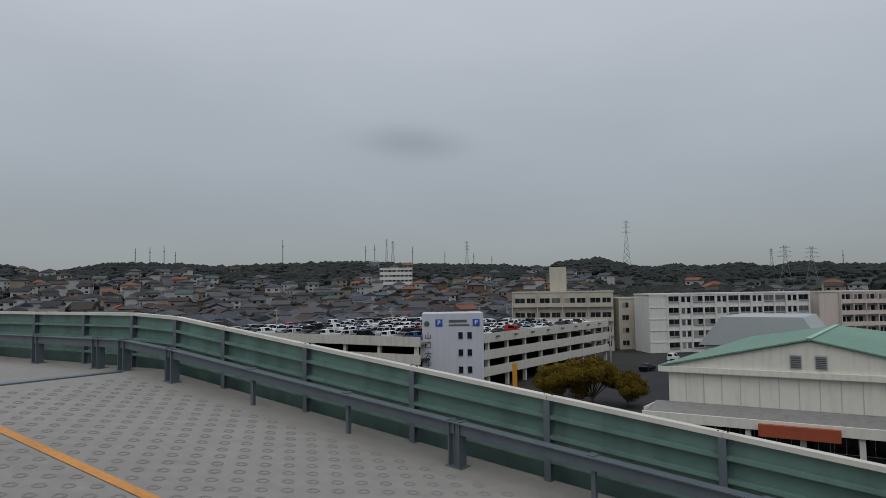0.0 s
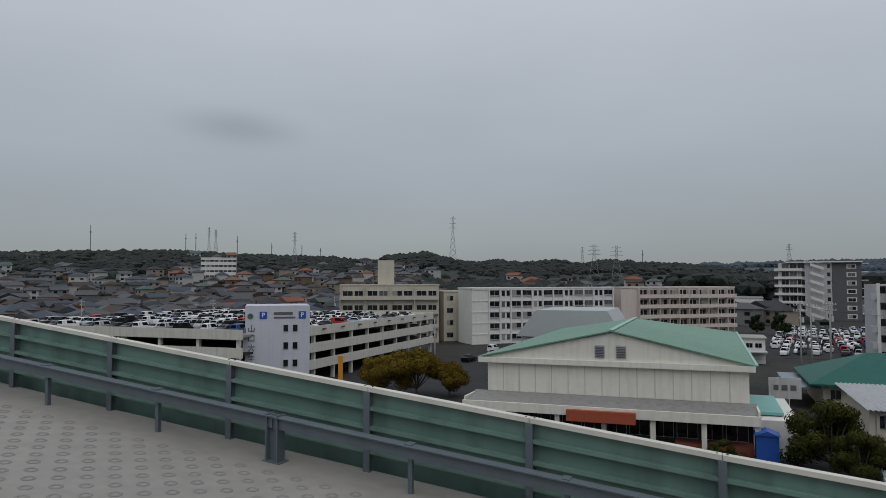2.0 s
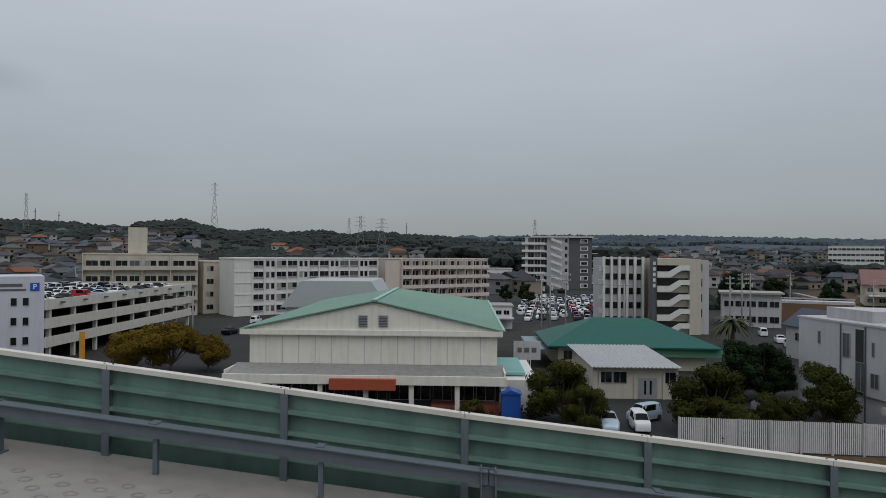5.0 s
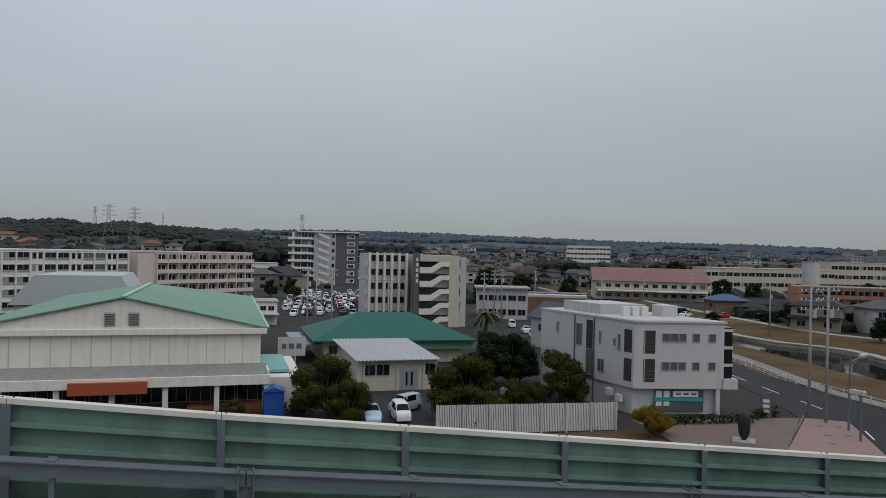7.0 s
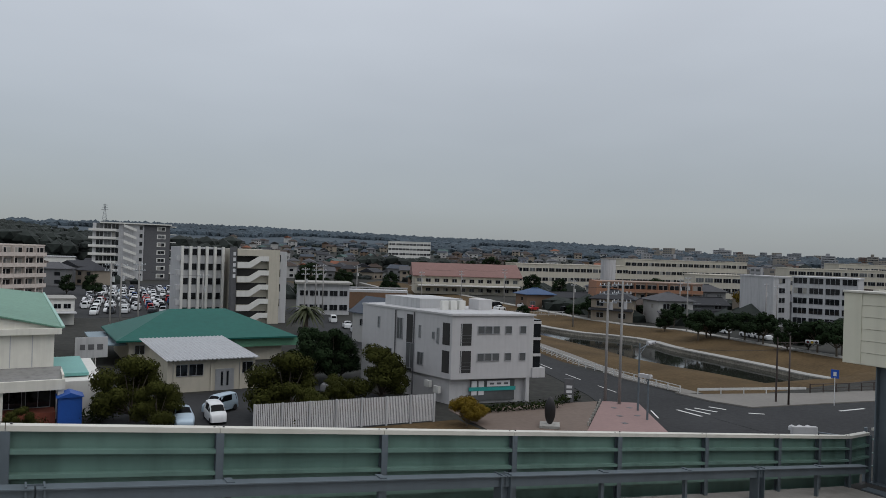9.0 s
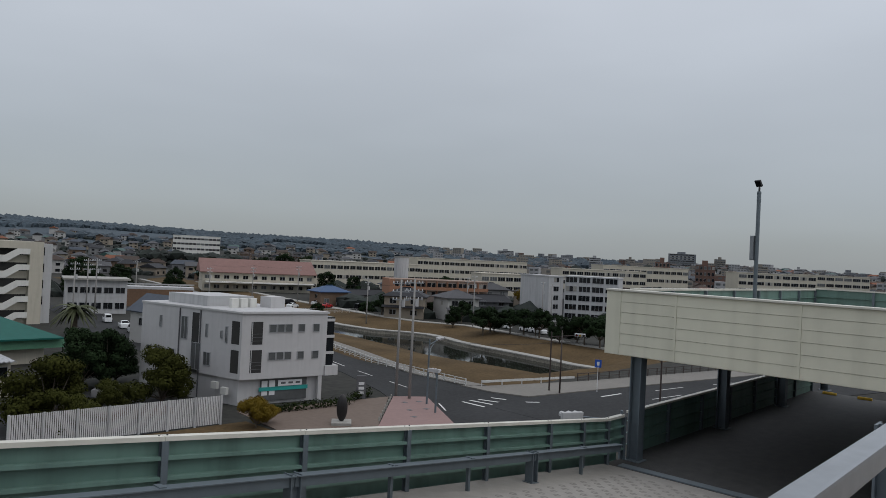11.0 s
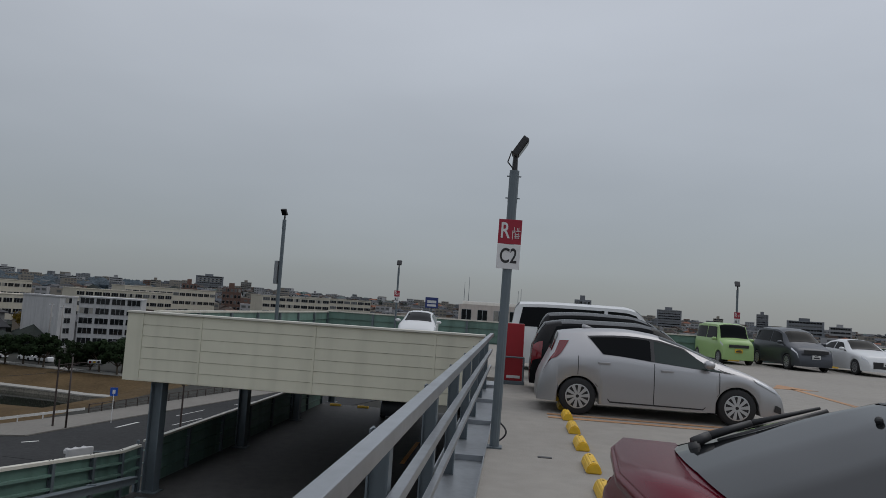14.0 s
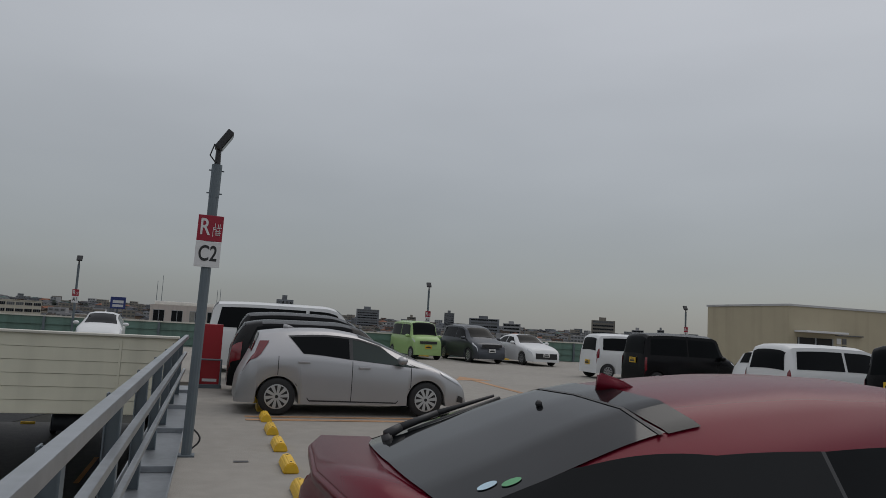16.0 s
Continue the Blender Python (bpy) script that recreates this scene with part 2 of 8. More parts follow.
def land(x, y):
    """Height of the ground."""
    r = math.hypot(x, y)
    az = math.degrees(math.atan2(-x, y))
    z = GROUND
    end = 820 if az > 2 else 1300 if az < -8 else 820 + 48 * (2 - az)
    start = end * 0.34
    if -130 < az < 100:
        top = float(np.interp(az, CREST_AZ, CREST_EL)) - 0.55
        z += smooth01((r - start) / (end - start)) ** 1.3 * max(0, end * math.tan(math.radians(top)) + 15.6)
    else:
        z += smooth01((r - 500) / 2500) * 14
    if 57 < y < 330:
        a, b = river_near(y), river_far(y)
        k = smooth01((y - 57) / 2.5)
        if x < a + 4:
            z -= k * 3.0 * smooth01((x - 77) / ((a - 77) / 0.58)) ** 1.3
        elif x < b + 1.1:
            z -= k * 3.6
        else:
            z -= k * 1.15 * (1 - smooth01((x - b) / 14))
    return z


def axis_lines(fine0, fine1, step):
    a = list(np.arange(fine0, fine1, step))
    s, lo, hi = step, fine0, fine1
    while hi < 4200:
        s *= 1.13
        a.append(hi)
        hi += s
    s = step
    while lo > -4200:
        s *= 1.13
        lo -= s
        a.append(lo)
    return sorted(a)


gx = sorted(set(axis_lines(-80, 150, 3.0)) | set(np.arange(79.5, 118, 1.0)))
gy = sorted(set(axis_lines(20, 240, 3.0)) | set(np.arange(57.5, 131, 1.5)))
g_verts = [(x, y, land(x, y)) for y in gy for x in gx]
nx = len(gx)
g_faces = [(j * nx + i, j * nx + i + 1, (j + 1) * nx + i + 1, (j + 1) * nx + i) for j in range(len(gy) - 1) for i in range(nx - 1)]
g_me = bpy.data.meshes.new("ground")
g_me.from_pydata(g_verts, [], g_faces)
# the last material tints the farthest ground with painted haze
for m in (TOWN, DRYGRASS, WOODS, HAZEHILL):
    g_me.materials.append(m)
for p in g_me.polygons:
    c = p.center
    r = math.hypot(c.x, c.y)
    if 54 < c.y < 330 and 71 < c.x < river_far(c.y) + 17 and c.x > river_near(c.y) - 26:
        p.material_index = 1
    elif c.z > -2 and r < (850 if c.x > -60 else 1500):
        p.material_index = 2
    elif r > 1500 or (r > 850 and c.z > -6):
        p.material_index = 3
    p.use_smooth = True
ground = tagged(new("ground", g_me), "grey town ground rising into wooded hills", "ground", kind="structure")


# ---------- parking deck and ramp ----------
LOW = -3.65
EDGE = 9.5
RX0, RX1 = -14.0, 17.2


def ramp_z(x):
    """Height of the ramp: steeper at the top, easing off half way."""
    if x < RX0:
        return 0.0
    return max(LOW, -0.1225 * (x + 14) if x < 0 else -1.715 - 0.1125 * x)


bm = bmesh.new()
prism(bm, [(-60, -48), (36.15, -48), (36.15, 0.25), (-60, 0.25)], 2, -0.5, 0)
deck = tagged(part("floor", bm, CONCRETE), "pale weathered concrete roof deck of the car park", "floor", kind="structure")
tagged(part("floor_ramp_head", boxm(-60, 0.25, -0.5, RX0, EDGE + 0.05, 0), RAMP_CON), "pale concrete landing at the head of the ramp", "floor", kind="structure")
bm = bmesh.new()
prism(bm, [(RX0, 0), (0, -1.715), (RX1, LOW), (RX1, LOW - 0.4), (0, -2.1), (RX0, -0.5)], 1, 0.9, EDGE + 0.05)
bmesh.ops.recalc_face_normals(bm, faces=bm.faces[:])
tagged(part("floor_ramp", bm, RAMP_CON), "pale concrete ramp with pressed anti-slip rings", "floor", kind="structure")
tagged(part("floor_lower", boxm(RX1, -48, LOW - 0.4, 36.15, EDGE + 0.05, LOW), LOWSHADE), "concrete floor of the storey below, its shade painted in", "floor", kind="structure")
tagged(part("floor_far", boxm(18.25, 0.25, -0.8, 36.15, EDGE + 0.15, -0.06), CONCRETE), "pale concrete deck beyond the ramp opening", "floor", kind="structure")
tagged(part("wall_ramp", boxm(-14, 0.72, -4.2, 18, 0.9, -0.45), CONCRETE), "concrete wall beside the ramp", "wall", kind="structure")
# end and inner walls added to keep daylight out below, coloured as if shaded
tagged(part("wall_lower_end", boxm(36.0, -48, LOW, 36.15, 3.0, -0.5), LOWSHADE), "end wall of the storey below, its shade painted in", "wall", kind="structure")
tagged(part("wall_lower_back", boxm(RX1, -20, LOW, 36.0, -19.8, -0.5), LOWSHADE), "added inner wall keeping daylight out of the storey below", "wall", kind="structure")
# the car park's lower body
tagged(part("wall_base", boxm(-60, -47.9, GROUND, 36.1, EDGE - 0.1, LOW - 0.4), GREYW), "grey storeys of the car park below", "wall", kind="structure")


# ---------- green barrier along the outer edge ----------
BAR_H = 1.18


def slanted(bm, x0, x1, y0, y1, lo, hi, mi=0):
    """A bar that follows the ramp from x0 to x1, between two heights above the floor."""
    a, b = ramp_z(x0), ramp_z(x1)
    v = [bm.verts.new(p) for p in ((x0, y0, a + lo), (x1, y0, b + lo), (x1, y1, b + lo), (x0, y1, a + lo), (x0, y0, a + hi), (x1, y0, b + hi), (x1, y1, b + hi), (x0, y1, a + hi))]
    for q in ((3, 2, 1, 0), (4, 5, 6, 7), (0, 1, 5, 4), (1, 2, 6, 5), (2, 3, 7, 6), (3, 0, 4, 7)):
        bm.faces.new([v[i] for i in q]).material_index = mi


def barrier_bays(owner, xs):
    """Sheet panels with folded ledges between posts, under a cream cap."""
    for x0, x1 in zip(xs, xs[1:]):
        bm = bmesh.new()
        slanted(bm, x0, x1, EDGE + 0.03, EDGE + 0.05, 0.2, BAR_H - 0.03)
        part("panel", bm, GREEN, owner)
        bm = bmesh.new()
        slanted(bm, x0, x1, EDGE + 0.16, EDGE + 0.18, -0.1, 0.3)
        part("foot_panel", bm, GREEN, owner)
        for h in (0.30, 0.64, 0.92):
            bm = bmesh.new()
            slanted(bm, x0 + 0.052, x1 - 0.052, EDGE - 0.08, EDGE + 0.028, h, h + 0.02)
            slanted(bm, x0 + 0.052, x1 - 0.052, EDGE - 0.08, EDGE - 0.072, h - 0.03, h)
            bmesh.ops.remove_doubles(bm, verts=bm.verts[:], dist=0.001)
            part("ledge", bm, GREEN, owner)
        bm = bmesh.new()
        slanted(bm, x0 + 0.004, x1 - 0.004, EDGE - 0.06, EDGE + 0.08, BAR_H - 0.03, BAR_H + 0.035)
        part("cap", bm, CAP, owner, "cream metal cap strip")
    for x in xs:
        bm = bmesh.new()
        for a, b, c, d in ((-0.05, -0.085, 0.05, -0.073), (-0.006, -0.073, 0.006, 0.0), (-0.05, 0.0, 0.05, 0.012)):
            slanted(bm, x + a, x + c, EDGE + b, EDGE + d, 0.0, BAR_H - 0.03)
        part("post", bm, STEEL, owner, "grey-blue steel post")
        for k in (-0.06, 0.06):
            bm = bmesh.new()
            tube(bm, (x + k, EDGE, ramp_z(x) + BAR_H + 0.035), (x + k, EDGE, ramp_z(x) + BAR_H + 0.05), 0.014, n=6)
            part("bolt", bm, PLASTIC, owner)


barrier = thing("barrier", "green sheet-metal parapet with grey posts and cream cap along the ramp", "barrier")
barrier_bays(barrier, [-60 + 2.4 * k for k in range(18)] + [-16.9, -14.95, -13.4, -11.85] + [2.4 * k for k in range(-4, 7)] + [15.9, 17.15, 18.02])

guard = thing("guard_rail", "grey-blue steel vehicle guard rail along the ramp", "guard rail")
for x0, x1 in ((-60, -40), (-40, -18.6), (-18.6, -14.45), (-14.45, -12.85), (-12.85, -6.05), (-6.05, 0.3), (0.3, 6.65), (6.65, 13.0), (13.0, 16.9)):
    bm = bmesh.new()
    xs = [x0 + 0.01] + ([0.0] if x0 < 0 < x1 else []) + [x1 - 0.01]
    for a, b in zip(xs, xs[1:]):
        slanted(bm, a, b, 8.92, 9.06, 0.48, 0.66)
        slanted(bm, a, b, 8.86, 8.92, 0.645, 0.66)
    part("beam", bm, STEEL, guard)
guard_posts = [(-50.4 + 2.117 * i, i % 3 == 0) for i in range(15)] + [(-18.1, True), (-15.5, True), (-14.5, True), (-12.85, True), (-10.5, False), (-8.2, False), (-6.05, True)] + [(0.3 + 2.117 * i, i % 3 == 0) for i in range(-2, 8)]
for x, heavy in guard_posts:
    bm = bmesh.new()
    if heavy:
        for a, b, c, d in ((-0.1, 0.0, 0.1, 0.02), (-0.01, 0.02, 0.01, 0.18), (-0.1, 0.18, 0.1, 0.2)):
            slanted(bm, x + b - 0.1, x + d - 0.1, 8.98 + a, 8.98 + c, 0.0, 0.68)
        slanted(bm, x - 0.14, x + 0.14, 8.86, 9.12, 0.0, 0.015)
    else:
        slanted(bm, x - 0.03, x + 0.03, 8.98, 9.05, 0.0, 0.52)
        slanted(bm, x - 0.05, x + 0.05, 8.9, 9.08, 0.66, 0.675)
    part("post", bm, STEEL, guard)

# steel joints across the head and the foot of the ramp
joint = tagged(part("ramp_joint", boxm(-14.42, 0.95, 0, -14.2, 8.75, 0.03, 0.008), STEEL), "grey steel joint strip across the ramp head", "joint strip")
tagged(part("ramp_joint", boxm(17.25, 0.95, LOW, 17.55, 9.2, LOW + 0.03, 0.008), STEEL), "grey steel joint strip across the ramp foot", "joint strip")

# ---------- beige parapet over the ramp's mouth, its columns ----------
fascia = thing("fascia", "cream beige horizontal siding parapet spanning the ramp mouth", "parapet")
rows_z = [-0.80 + 0.291 * k for k in range(7)]
cols_y = [0.75, 1.96, 5.05, 8.08, 9.69]
for y0, y1 in zip(cols_y, cols_y[1:]):
    for z0, z1 in zip(rows_z, rows_z[1:]):
        bm = bmesh.new()
        prism(bm, [(17.905, z0 + 0.004), (18.0, z0 + 0.004), (18.0, z1 - 0.004), (17.915, z1 - 0.004)], 1, y0 + 0.03, y1 - 0.03)
        bmesh.ops.recalc_face_normals(bm, faces=bm.faces[:])
        part("board", bm, BEIGE, fascia)
for y in cols_y[1:]:
    part("joint_strip", boxm(17.895, y - 0.028, -0.8, 18.0, y + 0.028, 0.945), BEIGE, fascia)
part("backing", boxm(18.0, 0.75, -0.82, 18.24, 10.05, 0.94), BEIGE, fascia)
part("corner_board", boxm(17.9, 9.72, -0.8, 18.0, 10.1, 0.945), BEIGE, fascia)
part("coping", boxm(17.85, 0.72, 0.948, 18.28, 10.12, 1.0, 0.012), CAP, fascia)


def h_column(x, y, z0, z1, s=0.32):
    bm = bmesh.new()
    h = s / 2
    box(bm, x - h, y - h, z0, x + h, y - h + 0.03, z1)
    box(bm, x - h, y + h - 0.03, z0, x + h, y + h, z1)
    box(bm, x - 0.015, y - h + 0.03, z0, x + 0.015, y + h - 0.03, z1)
    box(bm, x - h - 0.08, y - h - 0.08, z0, x + h + 0.08, y + h + 0.08, z0 + 0.02)
    return bm


for x in (18.2, 24.4, 30.6, 36.8, 43.0):
    tagged(part("column", h_column(x, 9.2, LOW, -0.5), STEEL), "grey-blue steel column of the lower storey", "column", "lower columns")


# ---------- cars ----------
def paint(name, color, metal=0.25):
    return mat("paint_" + name, color, 0.28, metal, 0.03, 0.5, coat=0.1, spec=0.25)


RIM = mat("alloy_rim", (0.55, 0.56, 0.57), 0.35, 0.8, 0.05, 4)
LAMPRED = mat("tail_lamp_red", (0.17, 0.006, 0.012), 0.12, 0, 0.2, 5, coat=0.5)
LAMPCLR = mat("clear_lamp", (0.62, 0.64, 0.66), 0.12, 0.3, 0.1, 5, coat=0.8)
CARGLASS = glass("car_glass", (0.005, 0.006, 0.007), 0.03, 0.07)
PALEGLASS = glass("car_glass_pale", (0.022, 0.034, 0.031), 0.03, 0.3)
PLATEW = mat("number_plate_white", (0.7, 0.7, 0.68), 0.5)
PLATEY = mat("number_plate_yellow", (0.72, 0.45, 0.03), 0.5)
CHROME = mat("chrome", (0.7, 0.7, 0.72), 0.15, 1.0, 0.03, 3)


class Shell:
    """The skin of a car: cross-sections along its length, front at +x, wheels on z = 0."""

    def __init__(self, L, W, wb, front, wr, top, belt, narrow=0.20, clear=0.2, round_end=0.22):
        self.L, self.W, self.wr, self.top, self.belt = L, W, wr, top, belt
        self.wheels = (L - front - wb, L - front)
        self.narrow, self.clear, self.round_end = narrow, clear, round_end

    def curve(self, pts, u):
        """A smooth line through the points that never overshoots them."""
        n = len(pts)
        d = [(pts[i + 1][1] - pts[i][1]) / max(1e-6, pts[i + 1][0] - pts[i][0]) for i in range(n - 1)]

        def slope(i):
            if i == 0 or i == n - 1:
                return d[0] if i == 0 else d[-1]
            return 0.0 if d[i - 1] * d[i] <= 0 else 2 * d[i - 1] * d[i] / (d[i - 1] + d[i])
        for i in range(n - 1):
            (a, za), (b, zb) = pts[i], pts[i + 1]
            if u <= b:
                h = max(1e-6, b - a)
                k = (u - a) / h
                return za * (1 + 2 * k) * (1 - k) ** 2 + zb * k * k * (3 - 2 * k) + h * k * (1 - k) * (slope(i) * (1 - k) - slope(i + 1) * k)
        return pts[-1][1]

    def section(self, x):
        u = min(1, max(0, x / self.L))
        zt = self.curve(self.top, u)
        zb = min(self.curve(self.belt, u), zt - 0.05)
        w = self.W / 2 * (1 - self.round_end * abs(2 * u - 1) ** 7)
        zl, inner = self.clear, w - 0.10
        zi = self.clear
        for xw in self.wheels:
            R = self.wr * 1.13
            if abs(x - xw) < R:
                zl = max(zl, self.wr + math.sqrt(R * R - (x - xw) ** 2) - 0.01)
                inner, zi = w - 0.30, zl
        h = zt - zb
        k = smooth01(h / 0.5)
        edge = w * (0.86 - (self.narrow - 0.06) * k)
        return [(0, self.clear), (inner, zi), (w - 0.02, zl), (w, zl + 0.4 * (zb - zl)), (w * 0.985, zb - 0.05 - 0.03 * k), (w * 0.955, zb),
                (edge, zt - 0.03 - 0.05 * k), (edge * 0.6, zt - 0.012), (0, zt)]

    def stations(self, step):
        xs = set()
        for u, _ in self.top + self.belt:
            xs.add(round(u * self.L, 4))
        x = 0.0
        while x < self.L:
            xs.add(round(x, 4))
            x += step
        for xw in self.wheels:
            for k in range(-6, 7):
                xs.add(round(xw + self.wr * 1.13 * math.sin(k * math.pi / 12), 4))
        xs = sorted(v for v in xs if 0 <= v <= self.L)
        return [v for i, v in enumerate(xs) if i == 0 or v - xs[i - 1] > 0.004]

    def body(self, step=0.09):
        bm = bmesh.new()
        rings = []
        for x in self.stations(step):
            s = self.section(x)
            loop = s + [(-y, z) for y, z in s[-2:0:-1]]
            rings.append([bm.verts.new((x, y, z)) for y, z in loop])
        n = len(rings[0])
        for a, b in zip(rings, rings[1:]):
            for i in range(n):
                bm.faces.new((a[i], b[i], b[(i + 1) % n], a[(i + 1) % n]))
        bm.faces.new(rings[0])
        bm.faces.new(rings[-1][::-1])
        bmesh.ops.recalc_face_normals(bm, faces=bm.faces[:])
        return bm

    def at(self, x, q, side):
        s = self.section(x)
        i = min(len(s) - 2, max(0, int(q)))
        k = q - i
        return Vector((x, side * (s[i][0] + (s[i + 1][0] - s[i][0]) * k), s[i][1] + (s[i + 1][1] - s[i][1]) * k))

    def patch(self, corners, side, off=0.008, nu=8, nv=4):
        """A piece of skin between four (x, q) corners: rear low, front low, front high, rear high."""
        bm = bmesh.new()
        (ax, aq), (bx, bq), (cx, cq), (dx, dq) = corners
        mid = Vector((self.L / 2, 0, 0.6))
        grid = []
        for j in range(nv + 1):
            v = j / nv
            row = []
            for i in range(nu + 1):
                u = i / nu
                x = (ax * (1 - u) + bx * u) * (1 - v) + (dx * (1 - u) + cx * u) * v
                q = (aq * (1 - u) + bq * u) * (1 - v) + (dq * (1 - u) + cq * u) * v
                e = 0.004
                p = self.at(x, q, side)
                du = self.at(min(self.L, x + e), q, side) - self.at(max(0, x - e), q, side)
                dv = self.at(x, min(8, q + 0.02), side) - self.at(x, q - 0.02, side)
                nrm = du.cross(dv)
                nrm = nrm.normalized() if nrm.length > 1e-9 else Vector((0, 0, 1))
                if nrm.dot(p - mid) < 0:
                    nrm = -nrm
                row.append(bm.verts.new(p + nrm * off))
            grid.append(row)
        for a, b in zip(grid, grid[1:]):
            for i in range(nu):
                bm.faces.new((a[i], a[i + 1], b[i + 1], b[i]))
        bmesh.ops.recalc_face_normals(bm, faces=bm.faces[:])
        return bm

    def across(self, x0, x1, q, off=0.008, nu=6, nv=10, bow=0.0):
        """A screen over the full width between two stations, from q on one side to q on the other."""
        bm = bmesh.new()
        grid = []
        for j in range(nv + 1):
            t = -1 + 2 * j / nv
            row = []
            for i in range(nu + 1):
                x = x0 + (x1 - x0) * i / nu + bow * (1 - t * t) * (1 if i == 0 else 0.5)
                qq = 8 - abs(t) * (8 - q)
                p = self.at(x, qq, 1 if t >= 0 else -1)
                e = 0.005
                sl = self.at(min(self.L, x + e), qq, 1).z - self.at(max(0, x - e), qq, 1).z
                nrm = Vector((-sl, 0, 2 * e)).normalized()
                row.append(bm.verts.new(p + nrm * off))
            grid.append(row)
        for a, b in zip(grid, grid[1:]):
            for i in range(nu):
                bm.faces.new((a[i], a[i + 1], b[i + 1], b[i]))
        bmesh.ops.recalc_face_normals(bm, faces=bm.faces[:])
        return bm


def lathe(profile, n=20, axis_y=True):
    bm = bmesh.new()
    rings = [[bm.verts.new((r * math.cos(2 * math.pi * i / n), y, r * math.sin(2 * math.pi * i / n))) for i in range(n)] for r, y in profile]
    for a, b in zip(rings, rings[1:]):
        for i in range(n):
            bm.faces.new((a[i], a[(i + 1) % n], b[(i + 1) % n], b[i]))
    bm.faces.new(rings[0])
    bm.faces.new(rings[-1])
    bmesh.ops.recalc_face_normals(bm, faces=bm.faces[:])
    return bm


def add_wheels(owner, sh, spokes=8, fine=True):
    r = sh.wr
    first = None
    for xw in sh.wheels:
        for side in (-1, 1):
            y = side * (sh.W / 2 - 0.115)
            m = pose(xw, y, r, 0, 0, 0 if side < 0 else 180)
            if first is None:
                w = part("wheel", lathe([(r * 0.62, -0.085), (r * 0.9, -0.1), (r * 0.985, -0.07), (r, 0), (r * 0.985, 0.07), (r * 0.9, 0.09)], 26 if fine else 12), BLACK, owner, "black tyre", True)
                bm = bmesh.new()
                bm2 = lathe([(r * 0.64, -0.06), (r * 0.66, -0.088), (r * 0.60, -0.09), (r * 0.58, -0.06)], 26 if fine else 12)
                me = bpy.data.meshes.new("tmp")
                bm2.to_mesh(me)
                bm2.free()
                bm.from_mesh(me)
                for k in range(spokes if fine else 5):
                    a = 2 * math.pi * k / (spokes if fine else 5)
                    wdt = 0.16 if fine else 0.24
                    pts = []
                    for rad, da in ((r * 0.10, -0.5), (r * 0.62, -wdt + 0.12), (r * 0.62, wdt + 0.12), (r * 0.10, 0.5)):
                        pts.append((rad * math.cos(a + da), rad * math.sin(a + da)))
                    prism(bm, pts, 1, -0.086, -0.066)
                bmesh.ops.recalc_face_normals(bm, faces=bm.faces[:])
                rim = part("rim", bm, RIM, w, "silver spoked rim") if fine else None
                if not fine:
                    bm.free()
                disc = part("brake_disc", lathe([(r * 0.58, -0.05), (r * 0.58, -0.03)], 16), PLASTIC, w) if fine else None
                w.matrix_local = m
                first = (w, rim, disc)
            else:
                w = share("wheel", first[0], owner, m)
                w["label"] = "black tyre"
                if first[1]:
                    share("rim", first[1], w, Matrix())
                if first[2]:
                    share("brake_disc", first[2], w, Matrix())


def mirror_pod(owner, sh, x, z, m):
    for s in (-1, 1):
        bm = bmesh.new()
        bmesh.ops.create_uvsphere(bm, u_segments=12, v_segments=8, radius=1)
        bmesh.ops.scale(bm, vec=(0.09, 0.12, 0.075), verts=bm.verts)
        bmesh.ops.translate(bm, vec=(x, s * (sh.W / 2 + 0.07), z), verts=bm.verts)
        part("mirror", bm, m, owner, smooth=True)


